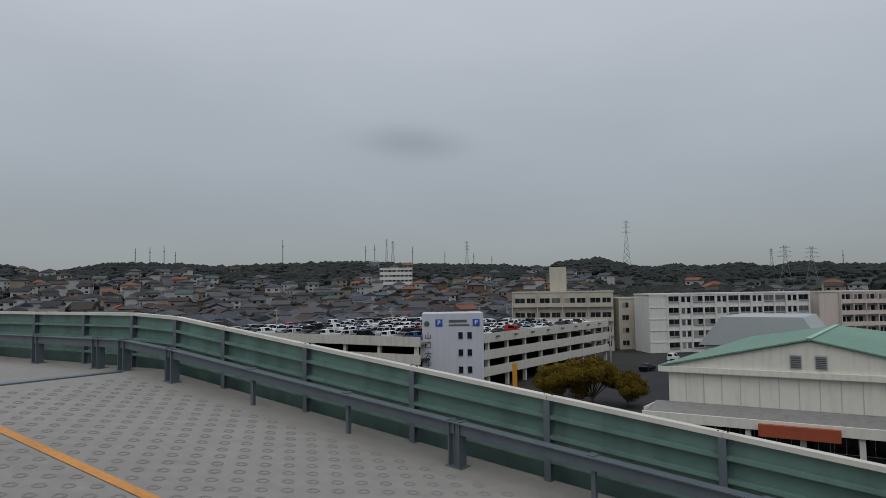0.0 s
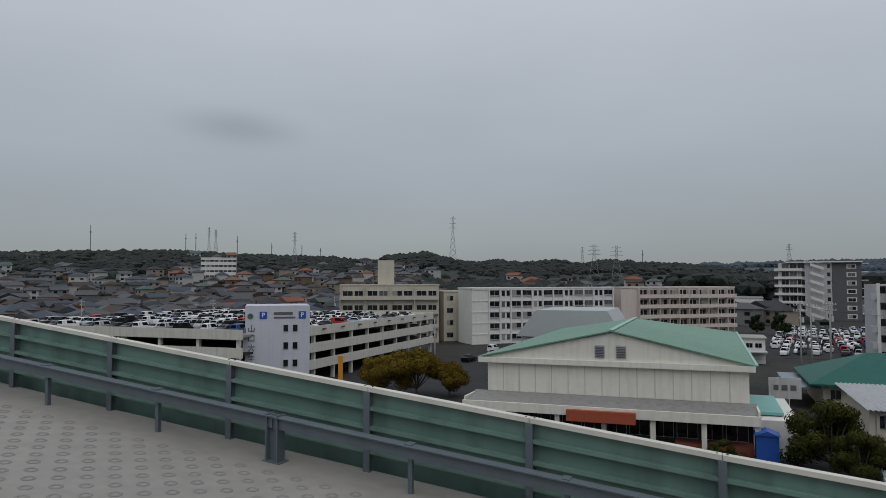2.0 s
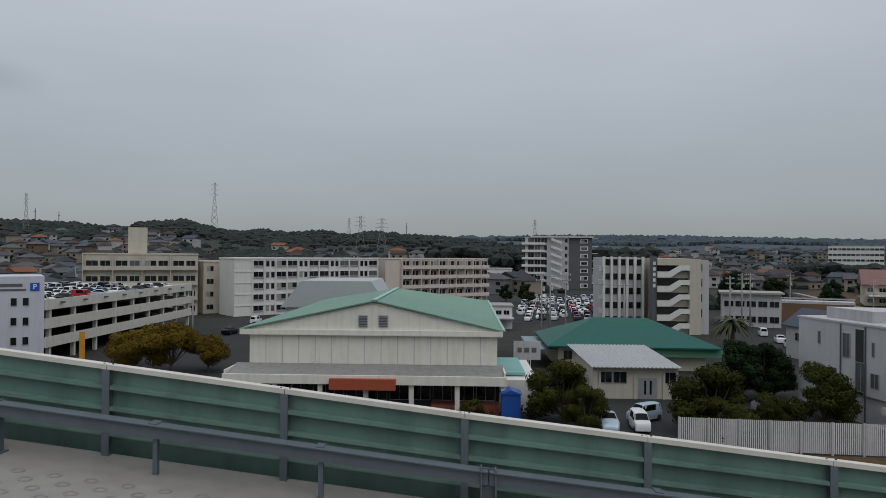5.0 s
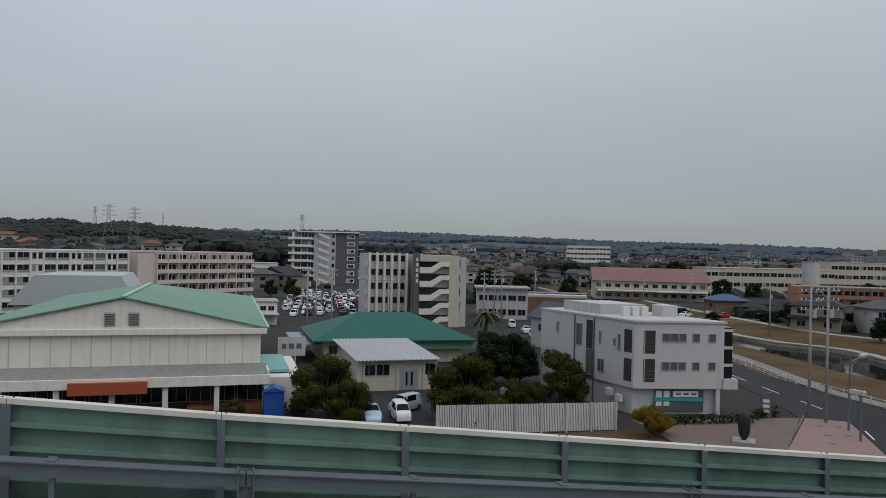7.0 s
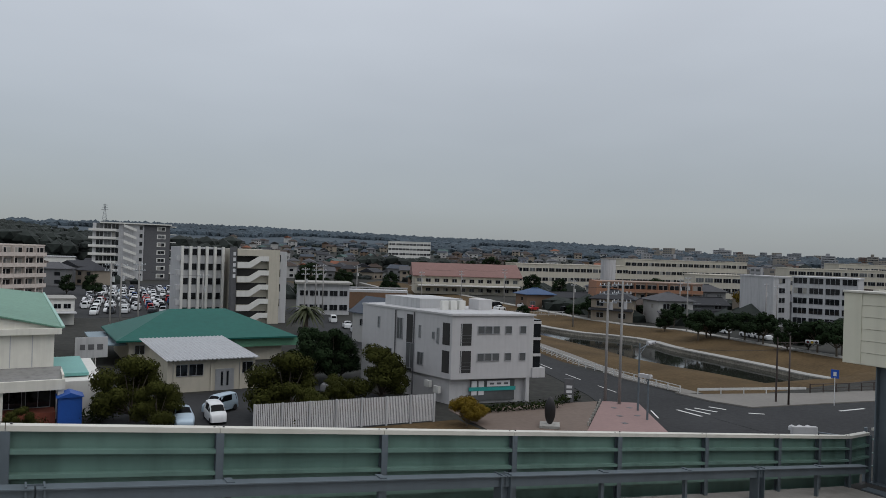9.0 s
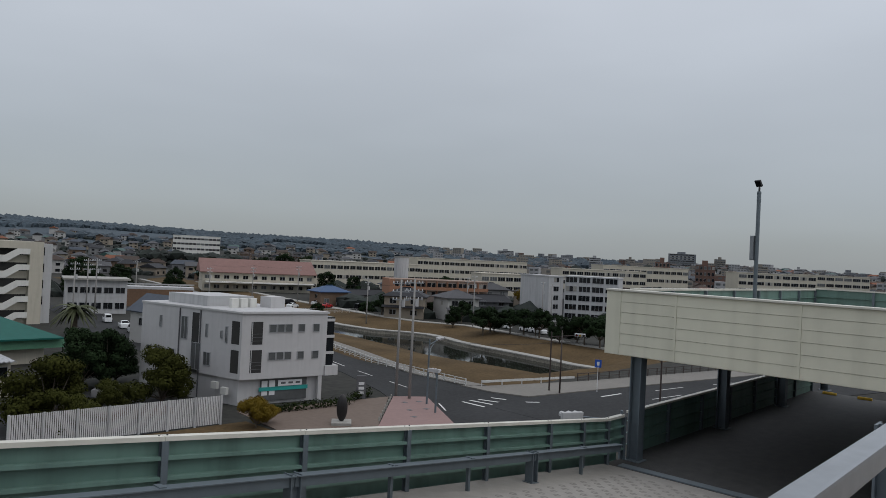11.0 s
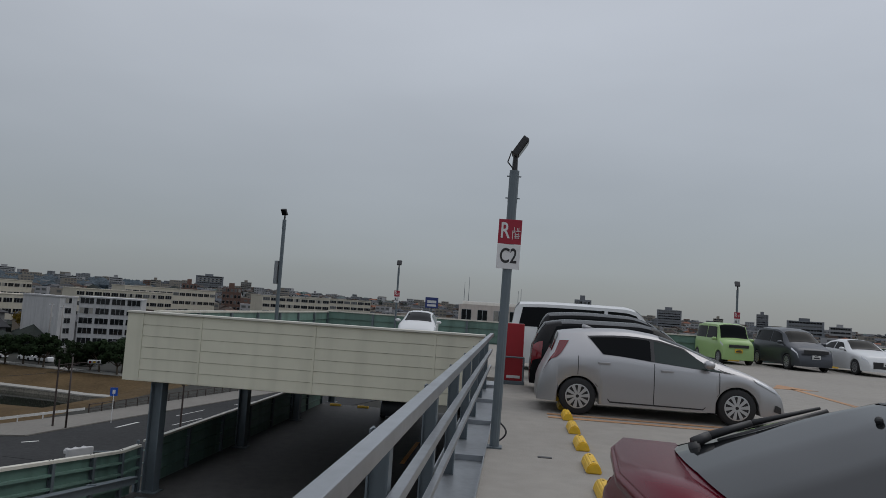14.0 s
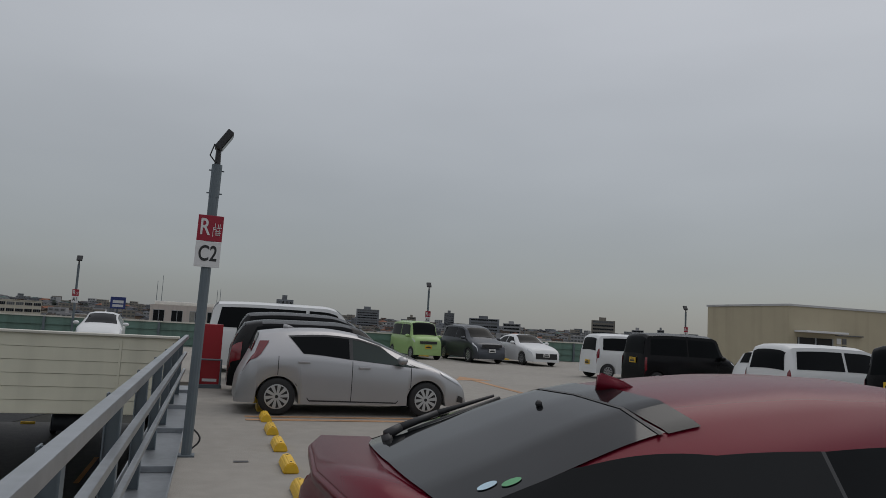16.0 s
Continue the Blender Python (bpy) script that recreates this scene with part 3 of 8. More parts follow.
def make_car(name, label, spec, body_mat, fine=True, side_panes=(), screen=None, rear=None, tails=(), heads=(), handles=(), plate=None, mirror=None, trims=(), fin=None, category="car", group="", grille=None):
    """One car at the origin, nose along +x. Panes and lamps are (x, q) patches of its skin."""
    sh = Shell(**spec)
    car = thing(name, label, category, group=group)
    part("body", sh.body(0.06 if fine else 0.22), body_mat, car, smooth=True).data.set_sharp_from_angle(angle=radians(52))
    if not fine:
        bm = bmesh.new()
        for piece in [sh.patch(c, s, 0.006, 3, 1) for c in side_panes for s in (-1, 1)] + [sh.across(*screen), sh.across(*rear)]:
            me = bpy.data.meshes.new("piece")
            piece.to_mesh(me)
            piece.free()
            bm.from_mesh(me)
        part("glazing", bm, CARGLASS, car, smooth=True)
        side_panes, screen, rear = (), None, None
    for c in side_panes:
        for s in (-1, 1):
            part("side_window", sh.patch(c[:4], s, 0.006, 12, 4), c[4] if len(c) > 4 else CARGLASS, car, smooth=True)
    if screen:
        part("windscreen", sh.across(*screen, nu=12), CARGLASS, car, smooth=True)
    if rear:
        part("rear_window", sh.across(*rear), CARGLASS, car, smooth=True)
    for c in tails:
        for s in (-1, 1):
            part("tail_lamp", sh.patch(c, s, 0.012), LAMPRED, car, smooth=True)
    for c in heads:
        for s in (-1, 1):
            part("headlamp", sh.patch(c, s, 0.012), LAMPCLR, car, smooth=True)
    for c in trims:
        for s in (-1, 1):
            part("trim", sh.patch(c, s, 0.010), PLASTIC, car, smooth=True)
    for x, z in handles:
        for s in (-1, 1):
            y = s * (sh.W / 2 + 0.002)
            part("door_handle", boxm(x, min(y, y + s * 0.03), z, x + 0.2, max(y, y + s * 0.03), z + 0.035, 0.012), body_mat, car)
    if mirror:
        mirror_pod(car, sh, mirror[0], mirror[1], body_mat)
    if grille:
        x, z0, z1, hw = grille
        part("grille", boxm(x, -hw, z0, x + 0.03, hw, z1, 0.008), PLASTIC, car)
    if plate:
        x, z, m = plate
        p = part("number_plate", boxm(x - 0.01, -0.165, z, x + 0.01, 0.165, z + 0.165, 0.004), m, car)
        s = 1 if x > sh.L / 2 else -1
        part("bar", boxm(x + s * 0.011, -0.12, z + 0.03, x + s * 0.014, 0.12, z + 0.09), PLASTIC, p)
        part("bar", boxm(x + s * 0.011, -0.07, z + 0.115, x + s * 0.014, 0.07, z + 0.14), PLASTIC, p)
    if fin:
        x, = fin
        z = sh.section(x)[-1][1]
        bm = bmesh.new()
        prism(bm, [(x - 0.07, z - 0.02), (x + 0.19, z - 0.02), (x + 0.05, z + 0.045), (x - 0.06, z + 0.075)], 1, -0.022, 0.022)
        bmesh.ops.recalc_face_normals(bm, faces=bm.faces[:])
        bmesh.ops.bevel(bm, geom=bm.edges[:], offset=0.012, segments=3, affect="EDGES")
        part("antenna_fin", bm, body_mat, car, smooth=True)
    add_wheels(car, sh, 10, fine)
    return car, sh


SILVER = mat("paint_silver", (0.44, 0.437, 0.445), 0.32, 0.7, 0.03, 0.5, coat=0.15, spec=0.3)
CARWHITE = paint("white", (0.72, 0.73, 0.73), 0.0)
CARBLACK = mat("paint_black", (0.006, 0.006, 0.007), 0.22, 0.0, 0.03, 0.5, spec=0.16)
CARRED = mat("paint_red", (0.135, 0.003, 0.015), 0.26, 0.15, 0.03, 0.5, spec=0.22)
LIME = paint("lime", (0.34, 0.50, 0.20), 0.0)
GUNMETAL = paint("gunmetal", (0.07, 0.075, 0.085), 0.5)
CARRED2 = paint("bright_red", (0.42, 0.02, 0.02), 0.1)
CARBLUE = paint("blue", (0.04, 0.09, 0.22), 0.3)
PALEBLUE = paint("pale_blue", (0.40, 0.50, 0.58), 0.2)

HATCH = dict(L=4.0, W=1.69, wb=2.55, front=0.78, wr=0.305, narrow=0.25, round_end=0.16,
             top=[(0, 0.34), (0.004, 0.56), (0.014, 0.68), (0.034, 0.84), (0.055, 1.02), (0.076, 1.27), (0.084, 1.345), (0.12, 1.375), (0.21, 1.42), (0.35, 1.445), (0.485, 1.395), (0.56, 1.31), (0.625, 1.215), (0.715, 1.055), (0.77, 0.975), (0.83, 0.905), (0.89, 0.82), (0.957, 0.68), (0.985, 0.55), (1, 0.33)],
             belt=[(0, 0.86), (0.1, 0.95), (0.25, 0.985), (0.5, 0.915), (0.72, 0.85), (0.8, 0.83), (1, 0.55)])
KEI = dict(L=3.4, W=1.475, wb=2.4, front=0.55, wr=0.27, narrow=0.16, round_end=0.14,
           top=[(0, 0.55), (0.012, 1.0), (0.03, 1.45), (0.07, 1.62), (0.3, 1.655), (0.6, 1.64), (0.70, 1.56), (0.83, 1.06), (0.9, 0.98), (0.98, 0.84), (1, 0.5)],
           belt=[(0, 0.95), (0.5, 0.97), (0.85, 0.95), (1, 0.75)])
BOXKEI = dict(L=3.4, W=1.475, wb=2.52, front=0.45, wr=0.28, narrow=0.12, round_end=0.12,
              top=[(0, 0.55), (0.01, 1.1), (0.03, 1.6), (0.06, 1.72), (0.3, 1.76), (0.7, 1.74), (0.77, 1.68), (0.86, 1.12), (0.92, 1.05), (0.985, 0.9), (1, 0.5)],
              belt=[(0, 1.0), (0.5, 1.0), (0.86, 1.0), (1, 0.8)])
WAGON = dict(L=4.2, W=1.69, wb=2.7, front=0.8, wr=0.31, narrow=0.2,
             top=[(0, 0.6), (0.012, 1.0), (0.04, 1.3), (0.07, 1.46), (0.2, 1.54), (0.5, 1.55), (0.62, 1.46), (0.75, 1.08), (0.85, 0.98), (0.96, 0.78), (1, 0.5)],
             belt=[(0, 0.95), (0.5, 0.95), (0.8, 0.9), (1, 0.65)])
MINIVAN = dict(L=4.3, W=1.7, wb=2.75, front=0.8, wr=0.32, narrow=0.2,
               top=[(0, 0.6), (0.01, 1.1), (0.04, 1.5), (0.08, 1.66), (0.3, 1.72), (0.52, 1.70), (0.62, 1.6), (0.78, 1.15), (0.85, 1.03), (0.95, 0.88), (1, 0.5)],
               belt=[(0, 1.0), (0.5, 1.0), (0.8, 0.98), (1, 0.7)])
VAN = dict(L=4.7, W=1.7, wb=2.57, front=1.05, wr=0.33, narrow=0.14, round_end=0.1,
           top=[(0, 0.6), (0.01, 1.2), (0.03, 1.8), (0.06, 1.94), (0.3, 1.98), (0.68, 1.97), (0.75, 1.9), (0.90, 1.18), (0.96, 1.02), (1, 0.55)],
           belt=[(0, 1.15), (0.5, 1.15), (0.88, 1.1), (1, 0.8)])
SEDAN = dict(L=4.4, W=1.72, wb=2.67, front=0.85, wr=0.31, narrow=0.24,
             top=[(0, 0.55), (0.01, 0.9), (0.05, 0.98), (0.12, 1.04), (0.28, 1.36), (0.42, 1.41), (0.52, 1.39), (0.68, 1.02), (0.8, 0.93), (0.95, 0.78), (1, 0.5)],
             belt=[(0, 0.88), (0.4, 0.92), (0.8, 0.84), (1, 0.6)])
FASTBACK = dict(L=4.54, W=1.76, wb=2.7, front=0.95, wr=0.32, narrow=0.27, round_end=0.09,
                top=[(0, 0.62), (0.006, 0.86), (0.03, 1.01), (0.05, 1.045), (0.075, 1.085), (0.11, 1.145), (0.14, 1.195), (0.175, 1.255), (0.21, 1.31), (0.25, 1.358), (0.29, 1.392), (0.36, 1.43), (0.44, 1.458), (0.52, 1.465), (0.58, 1.44), (0.66, 1.31), (0.76, 1.08), (0.85, 0.92), (0.95, 0.75), (1, 0.5)],
                belt=[(0, 0.85), (0.25, 1.0), (0.5, 0.95), (0.75, 0.88), (1, 0.6)])


def put(car, x, y, z=0.0, turn=0.0):
    """Places a car by its tail: turn is the direction of its nose in degrees."""
    car.matrix_world = pose(x, y, z, 0, 0, turn)
    return car


# the silver hatchback
hatch, hsh = make_car("hatchback", "silver five-door hatchback parked nose inward on the deck", HATCH, SILVER,
                      side_panes=[((1.06, 5.08), (1.84, 5.05), (1.84, 5.95), (0.84, 5.80)), ((1.90, 5.05), (3.02, 5.03), (2.45, 5.93), (1.90, 5.95), PALEGLASS)],
                      screen=(2.02, 2.98, 6.3), rear=(0.225, 0.33, 6.4), tails=[((0.06, 4.0), (0.24, 4.5), (0.50, 5.7), (0.345, 5.75))],
                      heads=[((3.52, 4.5), (3.88, 4.1), (3.82, 4.9), (3.46, 5.4))], handles=[(0.98, 0.86), (2.0, 0.80)], mirror=(2.74, 0.97), fin=(0.83,),
                      trims=[((3.02, 5.03), (3.2, 5.0), (3.06, 5.15), (2.9, 5.42)), ((1.84, 5.05), (1.90, 5.05), (1.90, 5.95), (1.84, 5.95)), ((0.84, 5.80), (2.45, 5.93), (2.40, 6.0), (0.80, 5.88)), ((3.80, 2.5), (3.93, 2.4), (3.92, 3.1), (3.82, 3.1))], plate=(3.99, 0.42, PLATEW))
put(hatch, 12.95, -0.42, 0, -90)
for x in (0.66, 1.895, 2.93):
    for s in (-1, 1):
        bm = hsh.patch(((x - 0.006, 2.15), (x + 0.006, 2.15), (x + 0.006, 4.95), (x - 0.006, 4.95)), s, 0.003, 1, 10)
        part("door_seam", bm, PLASTIC, hatch)
for s in (-1, 1):
    part("sill_seam", hsh.patch(((0.95, 2.12), (2.93, 2.12), (2.93, 2.2), (0.95, 2.2)), s, 0.003, 8, 1), PLASTIC, hatch)

# the red fastback close by
red, rsh = make_car("fastback", "metallic red fastback car with a black rear window", FASTBACK, CARRED,
                    side_panes=[((1.73, 5.12), (2.58, 5.10), (2.58, 5.72), (1.73, 5.66)), ((2.59, 5.10), (3.3, 5.08), (2.75, 5.72), (2.6, 5.72))],
                    screen=(2.7, 3.4, 6.3), tails=[((0.02, 2.9), (0.26, 3.6), (0.30, 4.6), (0.06, 4.9))],
                    heads=[((4.0, 4.3), (4.4, 4.0), (4.3, 5.0), (3.9, 5.4))], handles=[(1.2, 0.86), (2.1, 0.82)], mirror=(3.0, 1.0), fin=(1.24,),
                    trims=[((1.72, 5.12), (1.74, 5.12), (1.74, 5.66), (1.72, 5.66)), ((2.57, 5.1), (2.6, 5.1), (2.6, 5.72), (2.57, 5.72))])
put(red, 2.80, -0.44, 0, -90)
BLACKGLOSS = mat("gloss_black", (0.010, 0.011, 0.012), 0.05, 0, 0.1, 2, spec=0.12)
REARGLASS = glass("rear_glass", (0.006, 0.007, 0.008), 0.04, 0.24)
part("rear_window", rsh.across(0.33, 1.10, 6.0, 0.010, 24, 24, -0.06), REARGLASS, red, "black tinted rear window", True)
part("roof_band", rsh.across(1.112, 1.255, 5.98, 0.010, 8, 24, -0.03), BLACKGLOSS, red, "gloss black band above the rear window", True)
bm = bmesh.new()
for a, b, r0, r1 in (((0.37, 0.44, 1.06), (0.36, 0.46, 1.105), 0.028, 0.026), ((0.36, 0.46, 1.105), (0.43, 0.49, 1.135), 0.026, 0.022), ((0.43, 0.49, 1.135), (0.62, 0.53, 1.20), 0.02, 0.015), ((0.62, 0.53, 1.20), (0.92, 0.56, 1.285), 0.014, 0.007), ((0.47, 0.48, 1.115), (0.94, 0.53, 1.277), 0.014, 0.010)):
    tube(bm, a, b, r0, r1, 8)
part("rear_wiper", bm, PLASTIC, red, smooth=True)
bm = bmesh.new()
bmesh.ops.create_uvsphere(bm, u_segments=8, v_segments=6, radius=0.016)
bmesh.ops.translate(bm, vec=(0.90, 0.0, 1.312), verts=bm.verts)
part("sensor", bm, PLASTIC, red)
for s_ in (-1, 1):
    part("quarter_panel", rsh.patch(((0.72, 5.24), (1.26, 5.16), (1.26, 5.70), (0.72, 6.0)), s_, 0.012, 16, 8), BLACKGLOSS, red, "gloss black rear quarter panel", True)
    part("quarter_panel", rsh.patch(((1.26, 5.16), (1.72, 5.1), (1.72, 5.66), (1.26, 5.70)), s_, 0.012, 10, 6), BLACKGLOSS, red, "gloss black rear quarter panel", True)
    part("quarter_panel", rsh.patch(((0.30, 5.3), (0.72, 5.24), (0.72, 6.0), (0.34, 6.02)), s_, 0.012, 12, 8), BLACKGLOSS, red, "gloss black rear quarter panel", True)
    part("glass_seal", rsh.patch(((1.068, 6.0), (1.084, 6.0), (1.084, 8.0), (1.068, 8.0)), s_, 0.0125, 1, 16), PLASTIC, red)
bm = bmesh.new()
prism(bm, [(0.10, -0.80), (0.02, -0.55), (-0.03, 0), (0.02, 0.55), (0.10, 0.80), (0.36, 0.76), (0.36, -0.76)], 2, 0.985, 1.052)
bmesh.ops.recalc_face_normals(bm, faces=bm.faces[:])
bmesh.ops.bevel(bm, geom=bm.edges[:], offset=0.014, segments=3, affect="EDGES")
part("spoiler", bm, CARRED, red, smooth=True)
STICK1 = mat("green_sticker", (0.10, 0.35, 0.16), 0.5)
STICK2 = mat("pale_blue_sticker", (0.45, 0.62, 0.72), 0.5)
for x, q, m in ((0.53, 6.25, STICK1), (0.46, 6.4, STICK2)):
    c = rsh.at(x, q, -1)
    bm = bmesh.new()
    vs = []
    for i in range(18):
        a = 2 * math.pi * i / 18
        xx = x + 0.035 * math.cos(a)
        p = rsh.at(xx, q + 0.075 * math.sin(a), -1)
        vs.append(bm.verts.new(p + Vector((-0.005, 0, 0.0125))))
    bm.faces.new(vs)
    bmesh.ops.recalc_face_normals(bm, faces=bm.faces[:])
    part("sticker", bm, m, red, "oval sticker on the glass")

# other cars on the deck
blk, _ = make_car("wagon", "black estate car with a roof spoiler", WAGON, CARBLACK, side_panes=[((0.35, 5.2), (1.9, 5.15), (1.9, 5.9), (0.5, 5.9)), ((1.96, 5.15), (3.1, 5.1), (2.6, 5.86), (1.96, 5.9))],
                  screen=(2.62, 3.12, 6.3), rear=(0.06, 0.28, 6.35), tails=[((0.02, 3.4), (0.22, 3.6), (0.24, 5.3), (0.06, 5.4))], heads=[((3.8, 4.3), (4.1, 4.1), (4.05, 5.0), (3.7, 5.4))], mirror=(2.9, 1.05))
put(blk, 15.55, -0.35, 0, -90)
dark, _ = make_car("minivan", "black minivan with a long roof", MINIVAN, CARBLACK, side_panes=[((0.3, 5.2), (1.9, 5.15), (1.9, 5.9), (0.45, 5.9)), ((1.96, 5.15), (3.25, 5.1), (2.7, 5.86), (1.96, 5.9))],
                   screen=(2.7, 3.3, 6.3), rear=(0.05, 0.3, 6.35), tails=[((0.02, 3.6), (0.16, 3.8), (0.22, 5.6), (0.05, 5.6))], heads=[((3.9, 4.3), (4.2, 4.1), (4.15, 5.0), (3.8, 5.4))], mirror=(3.0, 1.15))
put(dark, 18.3, -0.5, 0, -90)
van, _ = make_car("van", "white long delivery van with black side windows", VAN, CARWHITE, side_panes=[((0.25, 5.12), (2.65, 5.1), (2.65, 5.88), (0.35, 5.88)), ((2.75, 5.1), (4.1, 5.05), (3.55, 5.86), (2.75, 5.88))],
                  screen=(3.55, 4.2, 6.3), rear=(0.05, 0.25, 6.3), tails=[((0.02, 3.4), (0.12, 3.4), (0.14, 4.8), (0.04, 4.8))], heads=[((4.4, 4.2), (4.66, 4.0), (4.62, 4.9), (4.36, 5.1))], mirror=(4.0, 1.25), category="van")
put(van, 21.4, 0.15, 0, -90)
green, _ = make_car("boxy_car", "lime green boxy small car facing the ramp", BOXKEI, LIME, side_panes=[((0.2, 5.12), (1.5, 5.1), (1.5, 5.86), (0.25, 5.86)), ((1.56, 5.1), (2.75, 5.08), (2.55, 5.86), (1.56, 5.86))],
                    screen=(2.60, 2.92, 6.12), rear=(0.04, 0.12, 6.3), heads=[((3.12, 4.2), (3.36, 4.0), (3.33, 4.9), (3.1, 5.0))], mirror=(2.72, 1.05), plate=(3.41, 0.5, PLATEY), grille=(3.395, 0.72, 0.84, 0.42))
put(green, 35.1, -9.15, 0, 180 + 6)
grey, _ = make_car("minivan", "dark grey minivan facing the ramp", MINIVAN, GUNMETAL, side_panes=[((0.3, 5.2), (1.9, 5.15), (1.9, 5.9), (0.45, 5.9)), ((1.96, 5.15), (3.25, 5.1), (2.7, 5.86), (1.96, 5.9))],
                   screen=(2.7, 3.32, 6.25), rear=(0.05, 0.3, 6.35), heads=[((3.85, 4.3), (4.24, 4.0), (4.2, 4.9), (3.8, 5.2))], mirror=(3.1, 1.1), plate=(4.31, 0.5, PLATEW), grille=(4.27, 0.72, 0.86, 0.5))
put(grey, 34.6, -11.65, 0, 180 + 6)
whc, _ = make_car("saloon", "white compact sports saloon facing the ramp", SEDAN, CARWHITE, side_panes=[((0.75, 5.25), (1.8, 5.15), (1.8, 5.86), (1.3, 5.84)), ((1.86, 5.15), (2.9, 5.1), (2.3, 5.84), (1.86, 5.86))],
                  screen=(2.32, 2.98, 6.3), rear=(0.55, 1.2, 6.35), heads=[((4.0, 4.2), (4.34, 4.0), (4.3, 4.9), (3.95, 5.2))], mirror=(2.75, 1.0), plate=(4.41, 0.42, PLATEW), grille=(4.38, 0.32, 0.58, 0.55))
put(whc, 34.3, -14.3, 0, 180 + 4)
kei1, _ = make_car("small_car", "white tall small car seen from its tail", KEI, CARWHITE, side_panes=[((0.25, 5.15), (1.5, 5.1), (1.5, 5.86), (0.3, 5.86)), ((1.56, 5.1), (2.75, 5.05), (2.38, 5.86), (1.56, 5.86))],
                   screen=(2.4, 2.82, 6.25), rear=(0.045, 0.12, 6.3), tails=[((0.015, 3.6), (0.10, 3.7), (0.13, 5.3), (0.03, 5.3))], heads=[((3.0, 4.3), (3.34, 4.1), (3.3, 5.0), (2.98, 5.3))], mirror=(2.55, 1.1), plate=(-0.012, 0.5, PLATEY))
put(kei1, 23.8, -13.3, 0, -90)
kei2, _ = make_car("boxy_car", "black boxy small car with tinted windows", BOXKEI, CARBLACK, side_panes=[((0.2, 5.12), (1.5, 5.1), (1.5, 5.86), (0.25, 5.86)), ((1.56, 5.1), (2.75, 5.08), (2.55, 5.86), (1.56, 5.86))],
                   screen=(2.60, 2.92, 6.12), rear=(0.035, 0.12, 6.2), tails=[((0.012, 3.2), (0.07, 3.2), (0.08, 4.9), (0.02, 4.9))], heads=[((3.12, 4.2), (3.36, 4.0), (3.33, 4.9), (3.1, 5.0))], mirror=(2.72, 1.05), plate=(-0.012, 0.8, PLATEY))
put(kei2, 19.7, -12.6, 0, -90)
wag2, _ = make_car("wagon", "white tall estate car with a dark rear window", KEI | {"L": 3.9, "W": 1.66, "wb": 2.6}, CARWHITE, side_panes=[((0.28, 5.15), (1.7, 5.1), (1.7, 5.86), (0.35, 5.86)), ((1.78, 5.1), (3.15, 5.05), (2.75, 5.86), (1.78, 5.86))],
                   screen=(2.75, 3.22, 6.25), rear=(0.05, 0.14, 6.2), tails=[((0.015, 3.8), (0.10, 3.9), (0.11, 5.2), (0.03, 5.2))], heads=[((3.5, 4.3), (3.84, 4.1), (3.8, 5.0), (3.45, 5.3))], mirror=(2.95, 1.1))
put(wag2, 14.5, -13.0, 0, -90)
hat2 = copy_thing(hatch, pose(17.1, -14.7, 0, 0, 0, -90))
tagged(hat2, "white hatchback with red tail lamps among parked cars", "car")
for o in hat2.children:
    if o.data.materials and o.data.materials[0] == SILVER:
        o.data = o.data.copy()
        o.data.materials[0] = CARWHITE
brown = copy_thing(kei2, pose(11.3, -13.3, 0, 0, 0, -90))
tagged(brown, "dark brown boxy small car with red lamps", "car")
wfar = copy_thing(hat2, pose(34.6, 4.5, -0.05, 0, 0, 184))
tagged(wfar, "white small car behind the beige parapet", "car")
lowcar = copy_thing(kei1, pose(35.9, 5.2, LOW, 0, 0, 180))
tagged(lowcar, "dark small car parked on the storey below", "car")
for o in lowcar.children:
    if o.data.materials and o.data.materials[0] == CARWHITE:
        o.data = o.data.copy()
        o.data.materials[0] = GUNMETAL


# ---------- deck edge: railing, gutter, sign post ----------
railing = thing("railing", "galvanised steel railing with three bars along the ramp opening", "railing")
for z, h, d in ((1.04, 0.075, 0.075), (0.70, 0.06, 0.06), (0.36, 0.05, 0.05)):
    part("bar", boxm(-13.5, 0.5 - d / 2, z, 16.2, 0.5 + d / 2, z + h, 0.01), GALV, railing)
x = -13.0
while x < 16.2:
    bm = bmesh.new()
    box(bm, x - 0.05, 0.545, -0.55, x + 0.05, 0.555, 1.03)
    box(bm, x - 0.006, 0.555, -0.55, x + 0.006, 0.64, 1.03)
    box(bm, x - 0.05, 0.64, -0.55, x + 0.05, 0.65, 1.03)
    part("post", bm, STEEL, railing, "grey-blue steel post")
    x += 2.05

gutter = thing("gutter", "galvanised steel drain channel along the deck edge", "gutter")
part("channel_floor", boxm(-13.5, 0.262, -0.10, 17.6, 0.70, -0.085), GALV, gutter)
part("channel_side", boxm(-13.5, 0.25, -0.10, 17.6, 0.262, 0.035), GALV, gutter)
part("channel_side", boxm(-13.5, 0.70, -0.10, 17.6, 0.712, 0.06), GALV, gutter)
x = -12.5
while x < 17.5:
    part("cross_strap", boxm(x - 0.07, 0.263, -0.084, x + 0.07, 0.699, -0.02, 0.004), GALV, gutter)
    x += 2.6

REDSIGN = mat("sign_red", (0.33, 0.008, 0.03), 0.45, 0, 0.05, 3)
SIGNWHITE = mat("sign_white", (0.72, 0.72, 0.72), 0.5, 0, 0.03, 3)


